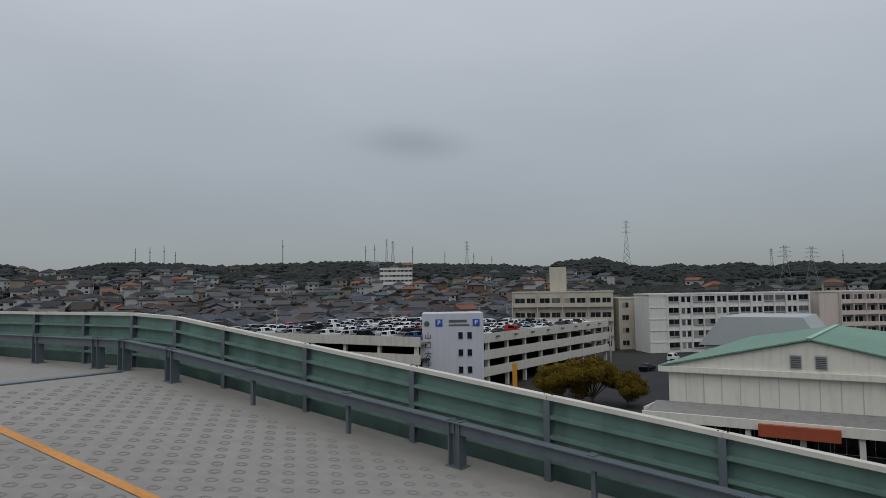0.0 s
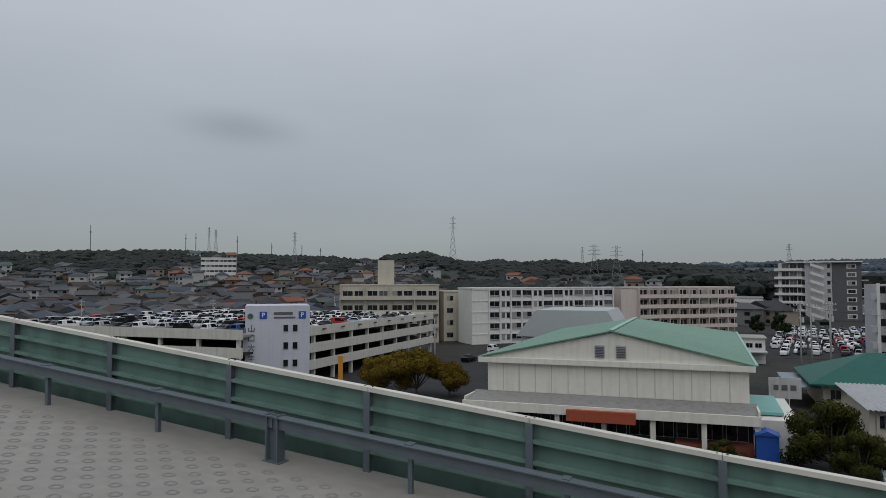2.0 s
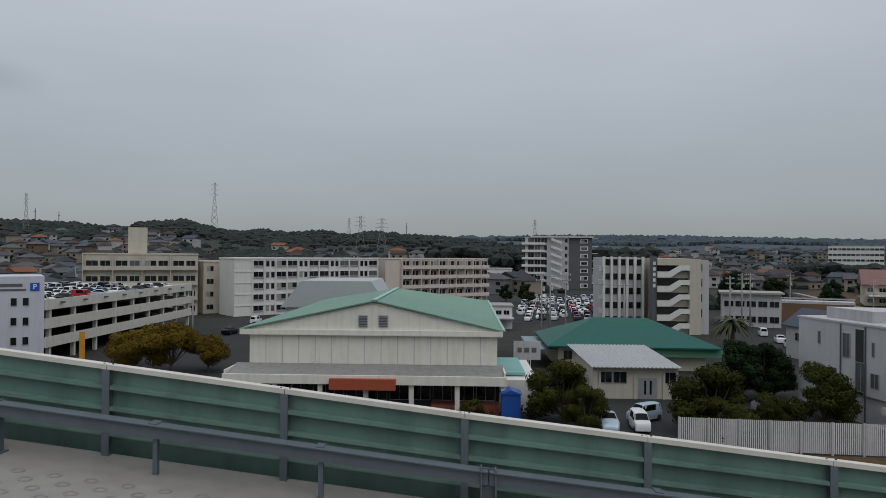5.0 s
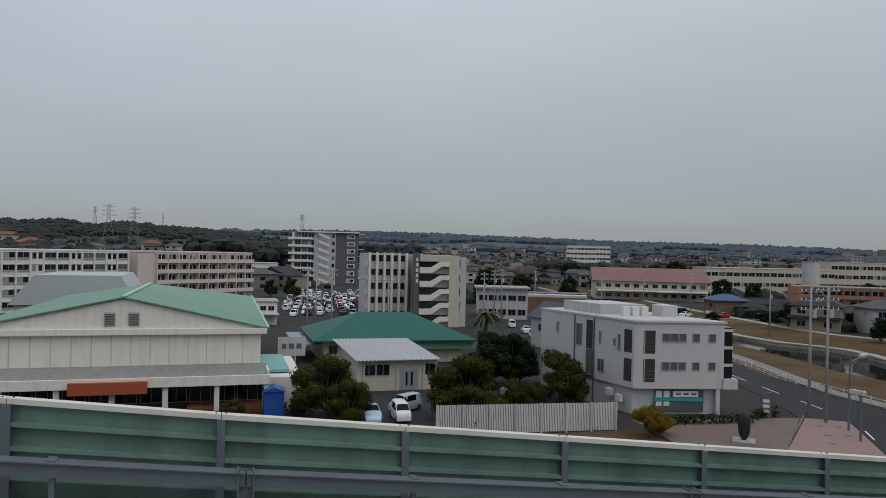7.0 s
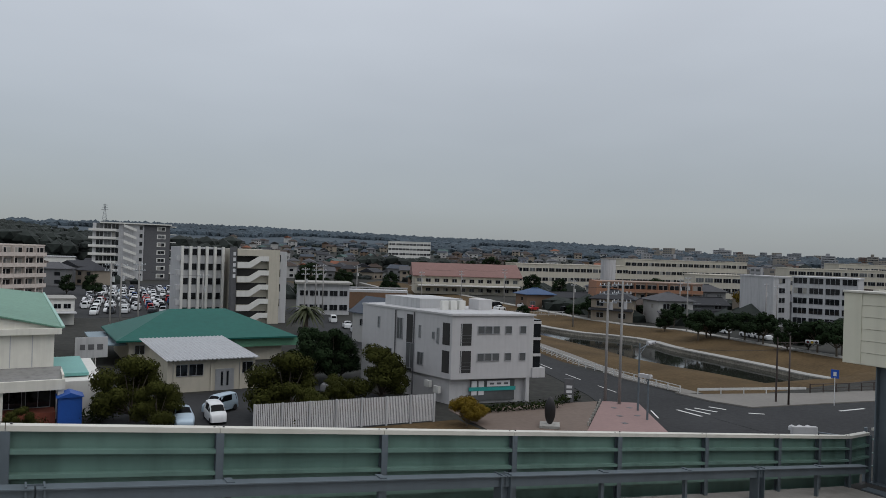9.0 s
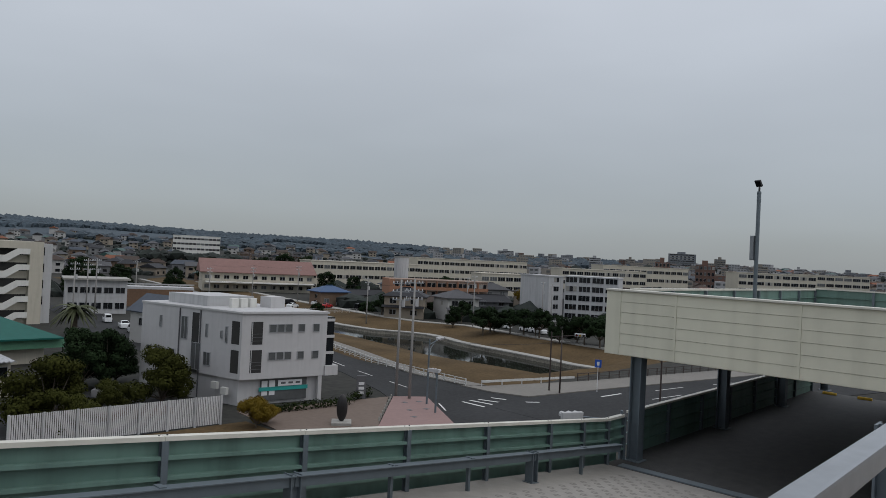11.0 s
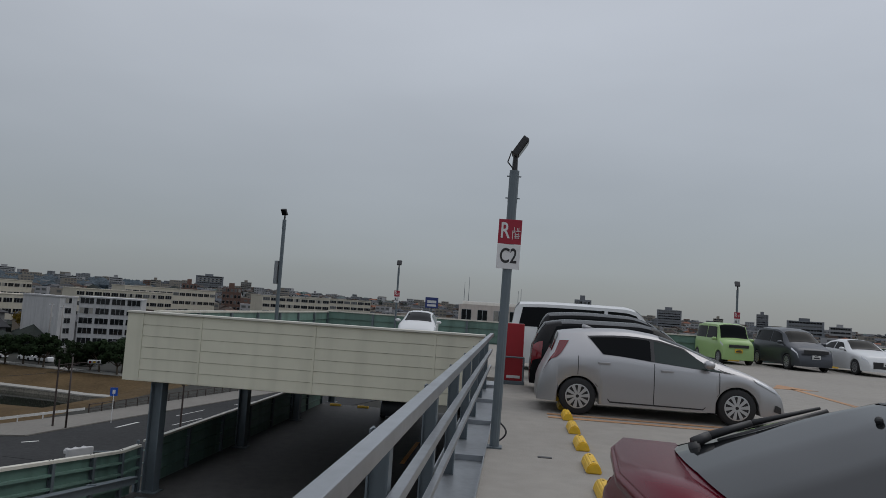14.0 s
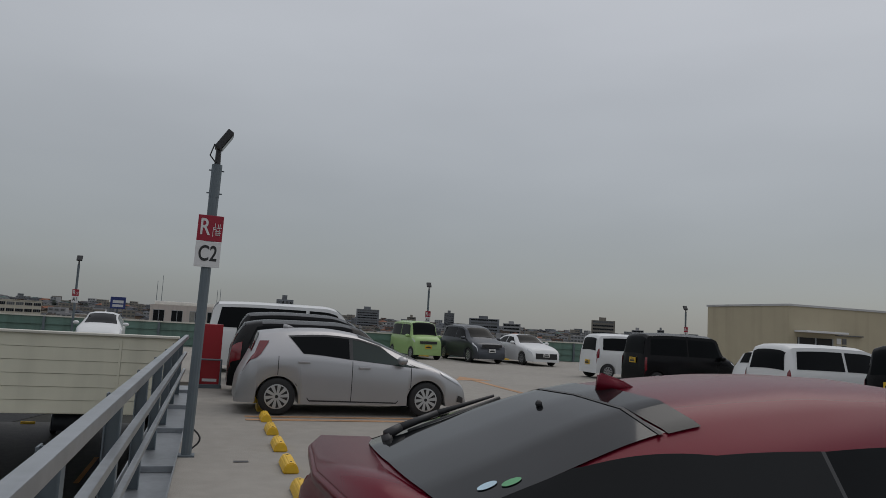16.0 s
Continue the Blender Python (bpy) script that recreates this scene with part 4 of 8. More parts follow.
def words(text, size, m, parent, place, name="lettering", bold=0.0, squeeze=1.0):
    """Raised letters as a mesh, centred at a pose under its parent."""
    cu = bpy.data.curves.new(name, "FONT")
    cu.body, cu.size, cu.align_x, cu.align_y = text, size, "CENTER", "CENTER"
    cu.extrude, cu.offset = 0.001, bold
    ob = bpy.data.objects.new(name, cu)
    me = bpy.data.meshes.new_from_object(ob)
    bpy.data.objects.remove(ob)
    me.materials.append(m)
    o = new(name, me)
    o.parent = parent
    o.matrix_local = place @ Matrix.Diagonal((squeeze, 1, 1, 1))
    return o


def light_pole(x, y, z, height, face, sign, label, r=0.055, text=None):
    """A post with a small floodlight on its top; face: the way the lamp points, in degrees."""
    pole = thing("lamp_post", label, "lamp post", x, y, z, face)
    bm = bmesh.new()
    tube(bm, (0, 0, 0), (0, 0, height - 0.45), r, r, 12)
    part("pole", bm, STEEL, pole, smooth=False)
    bm = bmesh.new()
    tube(bm, (0, 0, height - 0.47), (0, 0, height - 0.08), r * 1.05, r * 1.05, 12)
    for k in (height - 0.42, height - 0.15):
        tube(bm, (-r * 1.5, 0, k), (r * 1.5, 0, k), 0.008, n=6)
    part("sleeve", bm, STEEL, pole)
    bm = bmesh.new()
    tube(bm, (0, 0, height - 0.08), (0.0, 0, height + 0.12), 0.035, 0.03, 8)
    tube(bm, (-0.02, -0.03, height - 0.06), (-0.09, -0.03, height + 0.02), 0.008, n=6)
    tube(bm, (-0.09, -0.03, height + 0.02), (-0.05, -0.03, height + 0.16), 0.008, n=6)
    part("bracket", bm, PLASTIC, pole)
    head = part("floodlight", boxm(-0.13, -0.12, -0.03, 0.13, 0.12, 0.05, 0.015), PLASTIC, pole, "black floodlight head")
    head.matrix_local = pose(0.06, 0, height + 0.21, 0, -58, 0)
    lens = part("lens", boxm(-0.10, -0.09, -0.038, 0.10, 0.09, -0.031), CARGLASS, head)
    bm = bmesh.new()
    box(bm, -0.09, -0.09, 0, 0.09, 0.09, 0.02)
    part("base_plate", bm, STEEL, pole)
    if sign:
        z0 = sign
        turn = Matrix.Rotation(radians(text[2] if text else 180), 4, "Z")
        red_s = part("sign_panel", boxm(-0.012 - r, -0.14, z0, -r, 0.14, z0 + 0.30, 0.004), REDSIGN, pole, "red sign panel")
        wh = part("sign_panel", boxm(-0.012 - r, -0.14, z0 - 0.30, -r, 0.14, z0 - 0.004, 0.004), SIGNWHITE, pole, "white sign panel")
        for o in (red_s, wh):
            o.matrix_local = turn
        up = Matrix(((0, 0, -1, -r - 0.0135), (-1, 0, 0, 0), (0, 1, 0, 0), (0, 0, 0, 1)))
        if text:
            words(text[0], 0.27, SIGNWHITE, red_s, Matrix.Translation((0, 0.06, z0 + 0.155)) @ up, bold=0.003, squeeze=0.72)
            kanji = ((-0.075, -0.02, 0.006, 0.09), (-0.045, 0.06, 0.03, 0.006), (-0.045, 0.025, 0.03, 0.006), (-0.04, 0.09, 0.006, 0.05), (0.02, 0.05, 0.03, 0.006), (0.02, 0.085, 0.006, 0.04), (0.055, 0.085, 0.006, 0.045), (0.065, 0.06, 0.03, 0.006),
                     (0.02, -0.04, 0.065, 0.006), (-0.01, -0.03, 0.006, 0.055), (0.05, -0.03, 0.006, 0.055), (0.02, -0.075, 0.055, 0.006), (0.02, -0.005, 0.055, 0.006))
            for a, b, w, h in kanji:
                part("stroke", boxm(-r - 0.0145, -0.075 - a * 0.55 - w * 0.5, z0 + 0.125 + (b - h) * 0.62, -r - 0.0122, -0.075 - a * 0.55 + w * 0.5, z0 + 0.125 + (b + h) * 0.62), SIGNWHITE, red_s)
            words(text[1], 0.25, PLASTIC, wh, Matrix.Translation((0, 0, z0 - 0.15)) @ up, bold=0.004, squeeze=0.7)
        else:
            part("bar", boxm(-r - 0.0145, -0.1, z0 + 0.08, -r - 0.0122, 0.1, z0 + 0.22), SIGNWHITE, red_s)
            part("bar", boxm(-r - 0.0145, -0.1, z0 - 0.22, -r - 0.0122, 0.1, z0 - 0.08), PLASTIC, wh)
    return pole


near_pole = light_pole(8.68, 0.175, 0.0, 3.42, -90, 2.43, "grey lamp post with a red and white storey sign", 0.058, ("R", "C2", 90))
near_pole.matrix_world = pose(8.68, 0.165, 0, 0.9) @ pose(0, 0, 0, 0, 0, -90)
bm = bmesh.new()
cable_pts = [Vector((0.03 + 0.10 * math.sin(0.45 * k), 0.07, 0.30 - 0.035 * k)) for k in range(9)]
for a, b in zip(cable_pts, cable_pts[1:]):
    tube(bm, a, b, 0.011, 0.011, 6)
part("cable", bm, PLASTIC, near_pole, "black supply cable at the foot")
far_pole = light_pole(27.0, 9.2, -0.3, 5.0, 160, None, "grey lamp post with a meter box at the parapet", 0.07)
part("meter_box", boxm(-0.12, -0.22, 2.4, 0.12, -0.06, 3.3, 0.02), GALV, far_pole)
for px, py, h in ((35.7, 6.0, 3.5), (35.7, -10.55, 3.45), (35.7, -26.3, 3.2)):
    light_pole(px, py, 0.0, h, 0, 2.0, "far grey lamp post with a small storey sign", 0.05, ("R", "A1", 0))

# red extinguisher cabinet with a hoop guard
cab = thing("extinguisher_cabinet", "red fire extinguisher cabinet with a tubular guard", "cabinet", 16.45, -0.02, 0)
CABRED = mat("cabinet_red", (0.36, 0.012, 0.02), 0.4, 0, 0.05, 3)
part("body", boxm(-0.15, -0.2, 0.08, 0.15, 0.2, 1.36, 0.012), CABRED, cab)
part("plinth", boxm(-0.2, -0.26, 0, 0.2, 0.26, 0.08, 0.01), STEEL, cab)
part("label_plate", boxm(-0.156, -0.15, 0.14, -0.151, 0.15, 0.2), SIGNWHITE, cab)
bm = bmesh.new()
tube(bm, (-0.25, -0.22, 0.05), (-0.25, -0.22, 0.62), 0.02)
tube(bm, (-0.25, 0.22, 0.05), (-0.25, 0.22, 0.62), 0.02)
tube(bm, (-0.25, -0.22, 0.61), (-0.25, 0.22, 0.61), 0.02)
part("guard_hoop", bm, STEEL, cab)

# yellow wheel stops
bm = bmesh.new()
prism(bm, [(-0.085, 0), (0.085, 0), (0.078, 0.04), (0.058, 0.085), (0.03, 0.11), (-0.03, 0.11), (-0.058, 0.085), (-0.078, 0.04)], 0, -0.28, 0.28)
bmesh.ops.recalc_face_normals(bm, faces=bm.faces[:])
bmesh.ops.bevel(bm, geom=bm.edges[:], offset=0.012, segments=2, affect="EDGES")
stop = thing("wheel_stop", "yellow rubber wheel stop bolted to the deck", "wheel stop", group="yellow wheel stops")
part("block", bm, YELLOW, stop)
for a in (-0.2, 0.2):
    bm = bmesh.new()
    tube(bm, (a, 0, 0.10), (a, 0, 0.114), 0.012, n=8)
    part("bolt", bm, PLASTIC, stop)
stops = [(6.75 + 1.22 * k, -0.9) for k in range(-4, 10)]
stop.matrix_world = pose(stops[0][0], stops[0][1], 0)
for sx, sy in stops[1:]:
    copy_thing(stop, pose(sx, sy, 0))
for sy in (-14.6, -16.0, -8.6, -10.2):
    copy_thing(stop, pose(34.9, sy, 0, 0, 0, 90))
for sy in (8.7, 7.3):
    copy_thing(stop, pose(35.6, sy, LOW, 0, 0, 90))

FADED = mat("faded_orange_paint", (0.44, 0.25, 0.135), 0.85, 0, 0.35, 5)
# faded orange bay lines and arrow on the deck
lines = thing("bay_lines", "faded orange parking bay lines painted on the deck", "road marking")
for x in (4.4, 11.6, 11.95, 16.8):
    part("line", boxm(x - 0.07, -5.4, 0.004, x + 0.08, -0.6, 0.008), FADED, lines)
part("line", boxm(15.4, -7.78, 0.004, 20.8, -7.6, 0.008), FADED, lines)
bm = bmesh.new()
prism(bm, [(20.6, -8.3), (20.6, -7.1), (22.0, -7.7)], 2, 0.004, 0.008)
part("arrow_head", bm, FADED, lines)
tagged(part("drain_cover", boxm(8.3, -0.5, 0.002, 8.38, -0.34, 0.006), PLASTIC), "small dark slotted drain cover in the deck", "drain cover")

# orange centre line of the ramp, and on the floor below
bm = bmesh.new()
for x0, x1 in ((RX0, 0.0), (0.0, RX1)):
    v = [bm.verts.new((x, y, ramp_z(x) + 0.011)) for x, y in ((x0, 5.05), (x1, 5.05), (x1, 5.21), (x0, 5.21))]
    bm.faces.new(v)
tagged(part("centre_line", bm, ORANGE), "orange centre line painted down the ramp", "road marking", kind="structure")
low = thing("floor_lines", "orange lines painted on the floor below", "road marking")
part("line", boxm(18.0, 4.62, LOW + 0.004, 20.4, 4.78, LOW + 0.008), ORANGE, low)
part("line", boxm(24.0, 3.4, LOW + 0.004, 28.0, 3.55, LOW + 0.008), ORANGE, low)
bend = thing("ramp_bracket", "galvanised end plate of the inner ramp guard", "guard", 14.2, 1.35, ramp_z(14.2))
part("plate", boxm(0, -0.02, 0, 2.6, 0.02, 0.62, 0.008), GALV, bend)
part("lip", boxm(0, -0.1, 0.62, 2.6, 0.1, 0.65, 0.006), GALV, bend)

# parapets round the far deck
def level_barrier(name, label, a, b, z0, h=1.3):
    ax, ay = a
    bx, by = b
    n = max(1, round(math.hypot(bx - ax, by - ay) / 2.4))
    ln = math.hypot(bx - ax, by - ay)
    t = thing(name, label, "barrier", ax, ay, z0, math.degrees(math.atan2(by - ay, bx - ax)))
    p0 = None
    for k in range(n):
        x0, x1 = ln * k / n, ln * (k + 1) / n
        if p0 is None:
            rise = [(0.01, -0.02)]
            for z in (0.27, 0.60, 0.93):
                rise += [(0.01, z), (0.07, z), (0.07, z + 0.02), (0.01, z + 0.02)]
            rise.append((0.01, h - 0.03))
            bm = bmesh.new()
            prism(bm, rise + [(-y, z) for y, z in rise[::-1]], 0, 0.03, ln / n - 0.03)
            bmesh.ops.recalc_face_normals(bm, faces=bm.faces[:])
            p0 = part("panel", bm, GREEN, t)
            c0 = part("cap", boxm(0.003, -0.07, h - 0.03, ln / n - 0.003, 0.07, h + 0.03), CAP, t, "cream metal cap strip")
            q0 = part("post", boxm(-0.05, -0.1, 0, 0.05, 0.1, h - 0.035), STEEL, t, "grey-blue steel post")
        else:
            m = Matrix.Translation((x0, 0, 0))
            share("panel", p0, t, m)
            share("cap", c0, t, m)
            share("post", q0, t, m)
    return t


level_barrier("parapet", "green sheet-metal parapet of the far deck with cream cap", (36.0, 9.6), (18.4, 9.6), -0.3)
level_barrier("parapet", "green sheet-metal parapet along the far edge of the deck", (36.0, 9.6), (36.0, -48), -0.25)
level_barrier("parapet", "dark green parapet of the storey below with cream cap", (36.0, 9.6), (18.5, 9.6), LOW, 1.2)

# beige stair house on the deck
sh_house = thing("stair_house", "beige rendered stair house with an awning over its door", "building", 23.95, -22.65, 0)
STAIRB = mat("beige_render", (0.47, 0.41, 0.29), 0.8, 0, 0.06, 0.8, stain=0.12)
part("wall", boxm(0, -14, 0, 5.1, 0, 3.22), STAIRB, sh_house)
part("coping", boxm(-0.05, -14.05, 3.22, 5.15, 0.05, 3.31, 0.01), GREYW, sh_house)
part("awning", boxm(-0.7, -2.45, 2.16, -0.003, -0.3, 2.24, 0.01), SIGNWHITE, sh_house)
part("eave_bar", boxm(-0.12, -3.9, 2.1, -0.003, -2.46, 2.14), DARKW, sh_house)
dr = part("door", boxm(-0.03, -2.3, 0, -0.003, -0.45, 1.95), SHADE, sh_house)
for y in (-2.3, -1.4, -0.51):
    part("door_frame", boxm(-0.06, y, 0, -0.031, y + 0.06, 1.95), GALV, dr)
for y, z in ((-2.75, 1.75), (-3.05, 1.75), (-2.75, 1.45), (-3.05, 1.45)):
    part("notice", boxm(-0.02, y, z, -0.003, y + 0.22, z + 0.24), SIGNWHITE if y > -3 else DARKW, sh_house)


# ---------- buildings ----------
def win_mesh(w, h, frame_mat=None, d=0.08, mullion=True):
    """Frame and pane of a window that looks along -y, centred on its sill."""
    bm = bmesh.new()
    f = 0.05
    box(bm, -w / 2, -d, 0, w / 2, 0.0, f)
    box(bm, -w / 2, -d, h - f, w / 2, 0.0, h)
    box(bm, -w / 2, -d, f, -w / 2 + f, 0.0, h - f)
    box(bm, w / 2 - f, -d, f, w / 2, 0.0, h - f)
    if mullion:
        box(bm, -f / 2, -d * 0.8, f, f / 2, 0.0, h - f)
    bm2 = bmesh.new()
    box(bm2, -w / 2 + f, -0.03, f, w / 2 - f, -0.004, h - f)
    return bm, bm2


ALU = mat("window_alu", (0.42, 0.43, 0.44), 0.4, 0.4, 0.06, 3)
WINS = {}
CURTAIN = mat("drawn_curtain", (0.30, 0.29, 0.26), 0.8, 0, 0.25, 1.5)
DIMPANE = mat("dim_pane", (0.10, 0.105, 0.105), 0.3, 0, 0.3, 1.0)


def window(owner, x, y, z, w, h, turn=0, m=None, mullion=True, pane=None):
    """A window on a wall of its building; alike ones share their meshes."""
    key = (round(w, 2), round(h, 2), mullion, pane)
    at = pose(x, y, z, 0, 0, turn)
    if key not in WINS:
        a, b = win_mesh(w, h, mullion=mullion)
        fr = part("window", a, m or ALU, owner)
        pn = part("pane", b, pane or GLASS, fr)
        fr.matrix_local = at
        WINS[key] = (fr, pn)
    else:
        fr = share("window", WINS[key][0], owner, at)
        share("pane", WINS[key][1], fr, Matrix())


pane_rnd = random.Random(17)


def house_window(owner, x, y, z, w, h, turn=0):
    """A plain window of a distant house, frame and glass in one piece; some have their curtains drawn."""
    kind = pane_rnd.choices((0, 1, 2), (6, 1.0, 1.2))[0]
    key = ("far", round(w, 2), round(h, 2), kind)
    at = pose(x, y, z, 0, 0, turn)
    if key not in WINS:
        bm = bmesh.new()
        box(bm, -w / 2, -0.05, 0, w / 2, 0.0, h, 1)
        n_ = max(1, min(12, round(w / 1.1)))
        for k in range(n_):
            a_ = -w / 2 + w * k / n_
            box(bm, a_ + 0.05, -0.07, 0.06, a_ + w / n_ - 0.05, -0.051, h - 0.06, 0 if kind != 1 or k % 2 else 2)
        fr = part("window", bm, (DIMPANE if kind == 2 else GLASS, ALU, CURTAIN), owner)
        fr.matrix_local = at
        WINS[key] = fr
    else:
        share("window", WINS[key], owner, at)


def front(a, b):
    """Origin, turn and length of a facade that runs from its left end a to its right end b as one faces it."""
    return a[0], a[1], math.degrees(math.atan2(b[1] - a[1], b[0] - a[0])), math.hypot(b[0] - a[0], b[1] - a[1])


# gymnasium
gym = thing("gymnasium", "white gymnasium with a low mint green gabled roof and porch", "gymnasium", 0, 0, GROUND)
g = -GROUND
gw = part("wall", boxm(-21.6, 72, 0, 3.5, 117.4, g - 6.75), GYMWALL, gym)
part("eave_band", boxm(-22.5, 71.5, g - 6.75, 4.05, 118.0, g - 6.2, 0.03), GYMWALL, gym)
bm = bmesh.new()
prism(bm, [(-22.0, g - 6.2), (3.6, g - 6.2), (-8.9, g - 3.42)], 1, 71.9, 72.3)
bmesh.ops.recalc_face_normals(bm, faces=bm.faces[:])
part("gable", bm, GYMWALL, gym)
bm = bmesh.new()
RIDGE_END = 97.0
for z in (0.0, -0.14):
    v = [bm.verts.new(p) for p in ((-22.6, 71.6, g - 6.15 + z), (4.15, 71.6, g - 6.15 + z), (4.15, 118.2, g - 6.15 + z), (-22.6, 118.2, g - 6.15 + z), (-8.9, 71.6, g - 3.2 + z), (-8.9, RIDGE_END, g - 3.2 + z))]
    for f in ((0, 4, 5, 3), (1, 2, 5, 4), (2, 3, 5)):
        bm.faces.new([v[i] for i in f])
    if z == 0.0:
        upper = v
    else:
        for i, j in ((0, 4), (4, 1), (1, 2), (2, 3), (3, 0)):
            bm.faces.new((upper[i], upper[j], v[j], v[i]))
bmesh.ops.recalc_face_normals(bm, faces=bm.faces[:])
roof = part("roof", bm, MINTROOF, gym)
MINTLIGHT = mat("mint_flashing", (0.30, 0.50, 0.42), 0.5, 0, 0.08, 0.6)
part("ridge_cap", boxm(-9.15, 71.6, g - 3.21, -8.65, RIDGE_END, g - 3.1, 0.03), MINTLIGHT, roof, "pale green ridge flashing")
part("verge_flashing", sheet([(4.05, 71.6), (4.3, 71.6), (4.3, 118.2), (4.05, 118.2)], g - 6.16, g - 6.06), MINTLIGHT, roof)
for i in range(1, 15):
    x = -21.6 + 25.1 * i / 15
    part("panel_joint", boxm(x - 0.04, 71.97, g - 9.6, x + 0.04, 72.0, g - 6.78), GREYW, gw)
for x in (-10.05, -8.0):
    v = part("vent", boxm(x - 0.5, 71.8, g - 5.95, x + 0.5, 71.9, g - 4.65, 0.02), GREYW, gym, "grey louvred gable vent")
    for k in range(7):
        part("slat", boxm(x - 0.42, 71.74, g - 5.85 + 0.16 * k, x + 0.42, 71.8, g - 5.77 + 0.16 * k), DARKW, v)
bm = bmesh.new()
prism(bm, [(68.0, g - 10.15), (72.0, g - 9.65), (72.0, g - 9.8), (68.0, g - 10.3)], 0, -22.9, 4.1)
bmesh.ops.recalc_face_normals(bm, faces=bm.faces[:])
GREYROOF = mat("grey_sheet_roof", (0.25, 0.245, 0.23), 0.7, 0, 0.15, 0.6, stain=0.3)
part("porch_roof", bm, GREYROOF, gym, "weathered grey porch roof")
part("porch_fascia", boxm(-23.0, 67.75, g - 10.97, 4.2, 68.0, g - 10.1, 0.02), GYMWALL, gym)
for x in (-22.9, 4.0):
    part("porch_cheek", boxm(x, 68.0, g - 10.9, x + 0.15, 72.0, g - 9.75), GYMWALL, gym)
ORANGEB = mat("orange_brown_board", (0.36, 0.075, 0.03), 0.6, 0, 0.12, 1)
part("canopy_sign", boxm(-12.6, 67.2, g - 11.4, -6.3, 67.74, g - 10.35, 0.02), ORANGEB, gym, "orange brown entrance canopy")
for k in range(7):
    x = -22.6 + 26.3 * k / 6
    part("column", boxm(x, 68.05, 0, x + 0.45, 68.5, g - 10.98), GYMWALL, gym)
# dark box paints the shade under the porch roof
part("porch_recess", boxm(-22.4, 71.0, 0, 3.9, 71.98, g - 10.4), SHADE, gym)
for k in range(12):
    window(gym, -21.3 + 2.15 * k, 70.99, 1.0, 1.9, 1.5)
part("brick_plinth", boxm(-3.0, 68.6, 0, 3.6, 70.9, 1.0), mat("red_brick_wall", (0.23, 0.06, 0.035), 0.85, 0, 0.2, 3), gym, "red brick planter wall")
# annex on the gym's far side
annex = thing("rear_hall", "pale grey sloped metal roof of a rear hall", "building", 0, 0, GROUND)
part("wall", boxm(-30.4, 122, 0, -13.6, 137, g - 8), GREYW, annex)
bm = bmesh.new()
prism(bm, [(-31.2, g - 7.9), (-12.8, g - 7.9), (-15.6, g - 3.3), (-27.6, g - 3.3)], 1, 121.5, 138)
bmesh.ops.recalc_face_normals(bm, faces=bm.faces[:])
part("roof", bm, mat("pale_grey_roof", (0.42, 0.45, 0.45), 0.55, 0, 0.06, 0.6), annex)
side = thing("side_annex", "small white annex with a pale green roof beside the gymnasium", "building", 0, 0, GROUND)
part("wall", boxm(3.7, 70.5, 0, 7.5, 84, 3.2, 0.03), WHITE, side)
part("roof", boxm(3.6, 72.5, 3.3, 6.4, 83, 3.6, 0.05), mat("aqua_roof", (0.17, 0.42, 0.38), 0.5), side)
part("sign_board", boxm(6.3, 88.0, 2.6, 9.6, 88.15, 4.9, 0.02), GREYW, side)
for k, (a, b) in enumerate(((6.8, 7.3), (7.6, 8.2), (8.5, 9.1))):
    part("bar", boxm(a, 87.97, 3.5, b, 87.999, 4.1), DARKW, side)
tank = thing("blue_shed", "bright blue sheet storage shed beside the gymnasium", "shed", 4.6, 68.0, GROUND)
BLUEP = mat("blue_sheet", (0.01, 0.08, 0.36), 0.5, 0, 0.12, 2)
part("body", boxm(-0.9, -0.9, 0, 0.9, 0.9, 2.45, 0.03), BLUEP, tank)
bm = bmesh.new()
prism(bm, [(-1.05, 2.45), (1.05, 2.45), (0, 2.85)], 1, -1.05, 1.05)
bmesh.ops.recalc_face_normals(bm, faces=bm.faces[:])
part("roof", bm, BLUEP, tank)

# three-storey grey office
OFF = [(38.6, 61.2), (47.6, 59.3), (45.2, 77.5), (35.6, 76.3)]
office = thing("office_building", "light grey three-storey office with loggias and flat roof", "office building", 0.0, 0.37, GROUND)
office.scale = (1, 1, 0.985)
OFFW = mat("office_wall", (0.54, 0.53, 0.525), 0.75, 0, 0.05, 0.8, stain=0.10)
part("wall", sheet([(38.9, 61.9), (47.3, 60.1), (45.2, 77.5), (35.6, 76.3)], 0, 2.75), OFFW, office)
part("upper_wall", sheet(OFF, 2.7, 9.3), OFFW, office)
part("parapet", sheet([(38.5, 61.05), (47.75, 59.1), (45.3, 77.6), (35.5, 76.4)], 9.3, 9.5), OFFW, office)
ox, oy, ot, oln = front(OFF[0], OFF[1])
face = new("front_face")
face.parent = office
face.matrix_basis = pose(ox, oy, 0, 0, 0, ot)
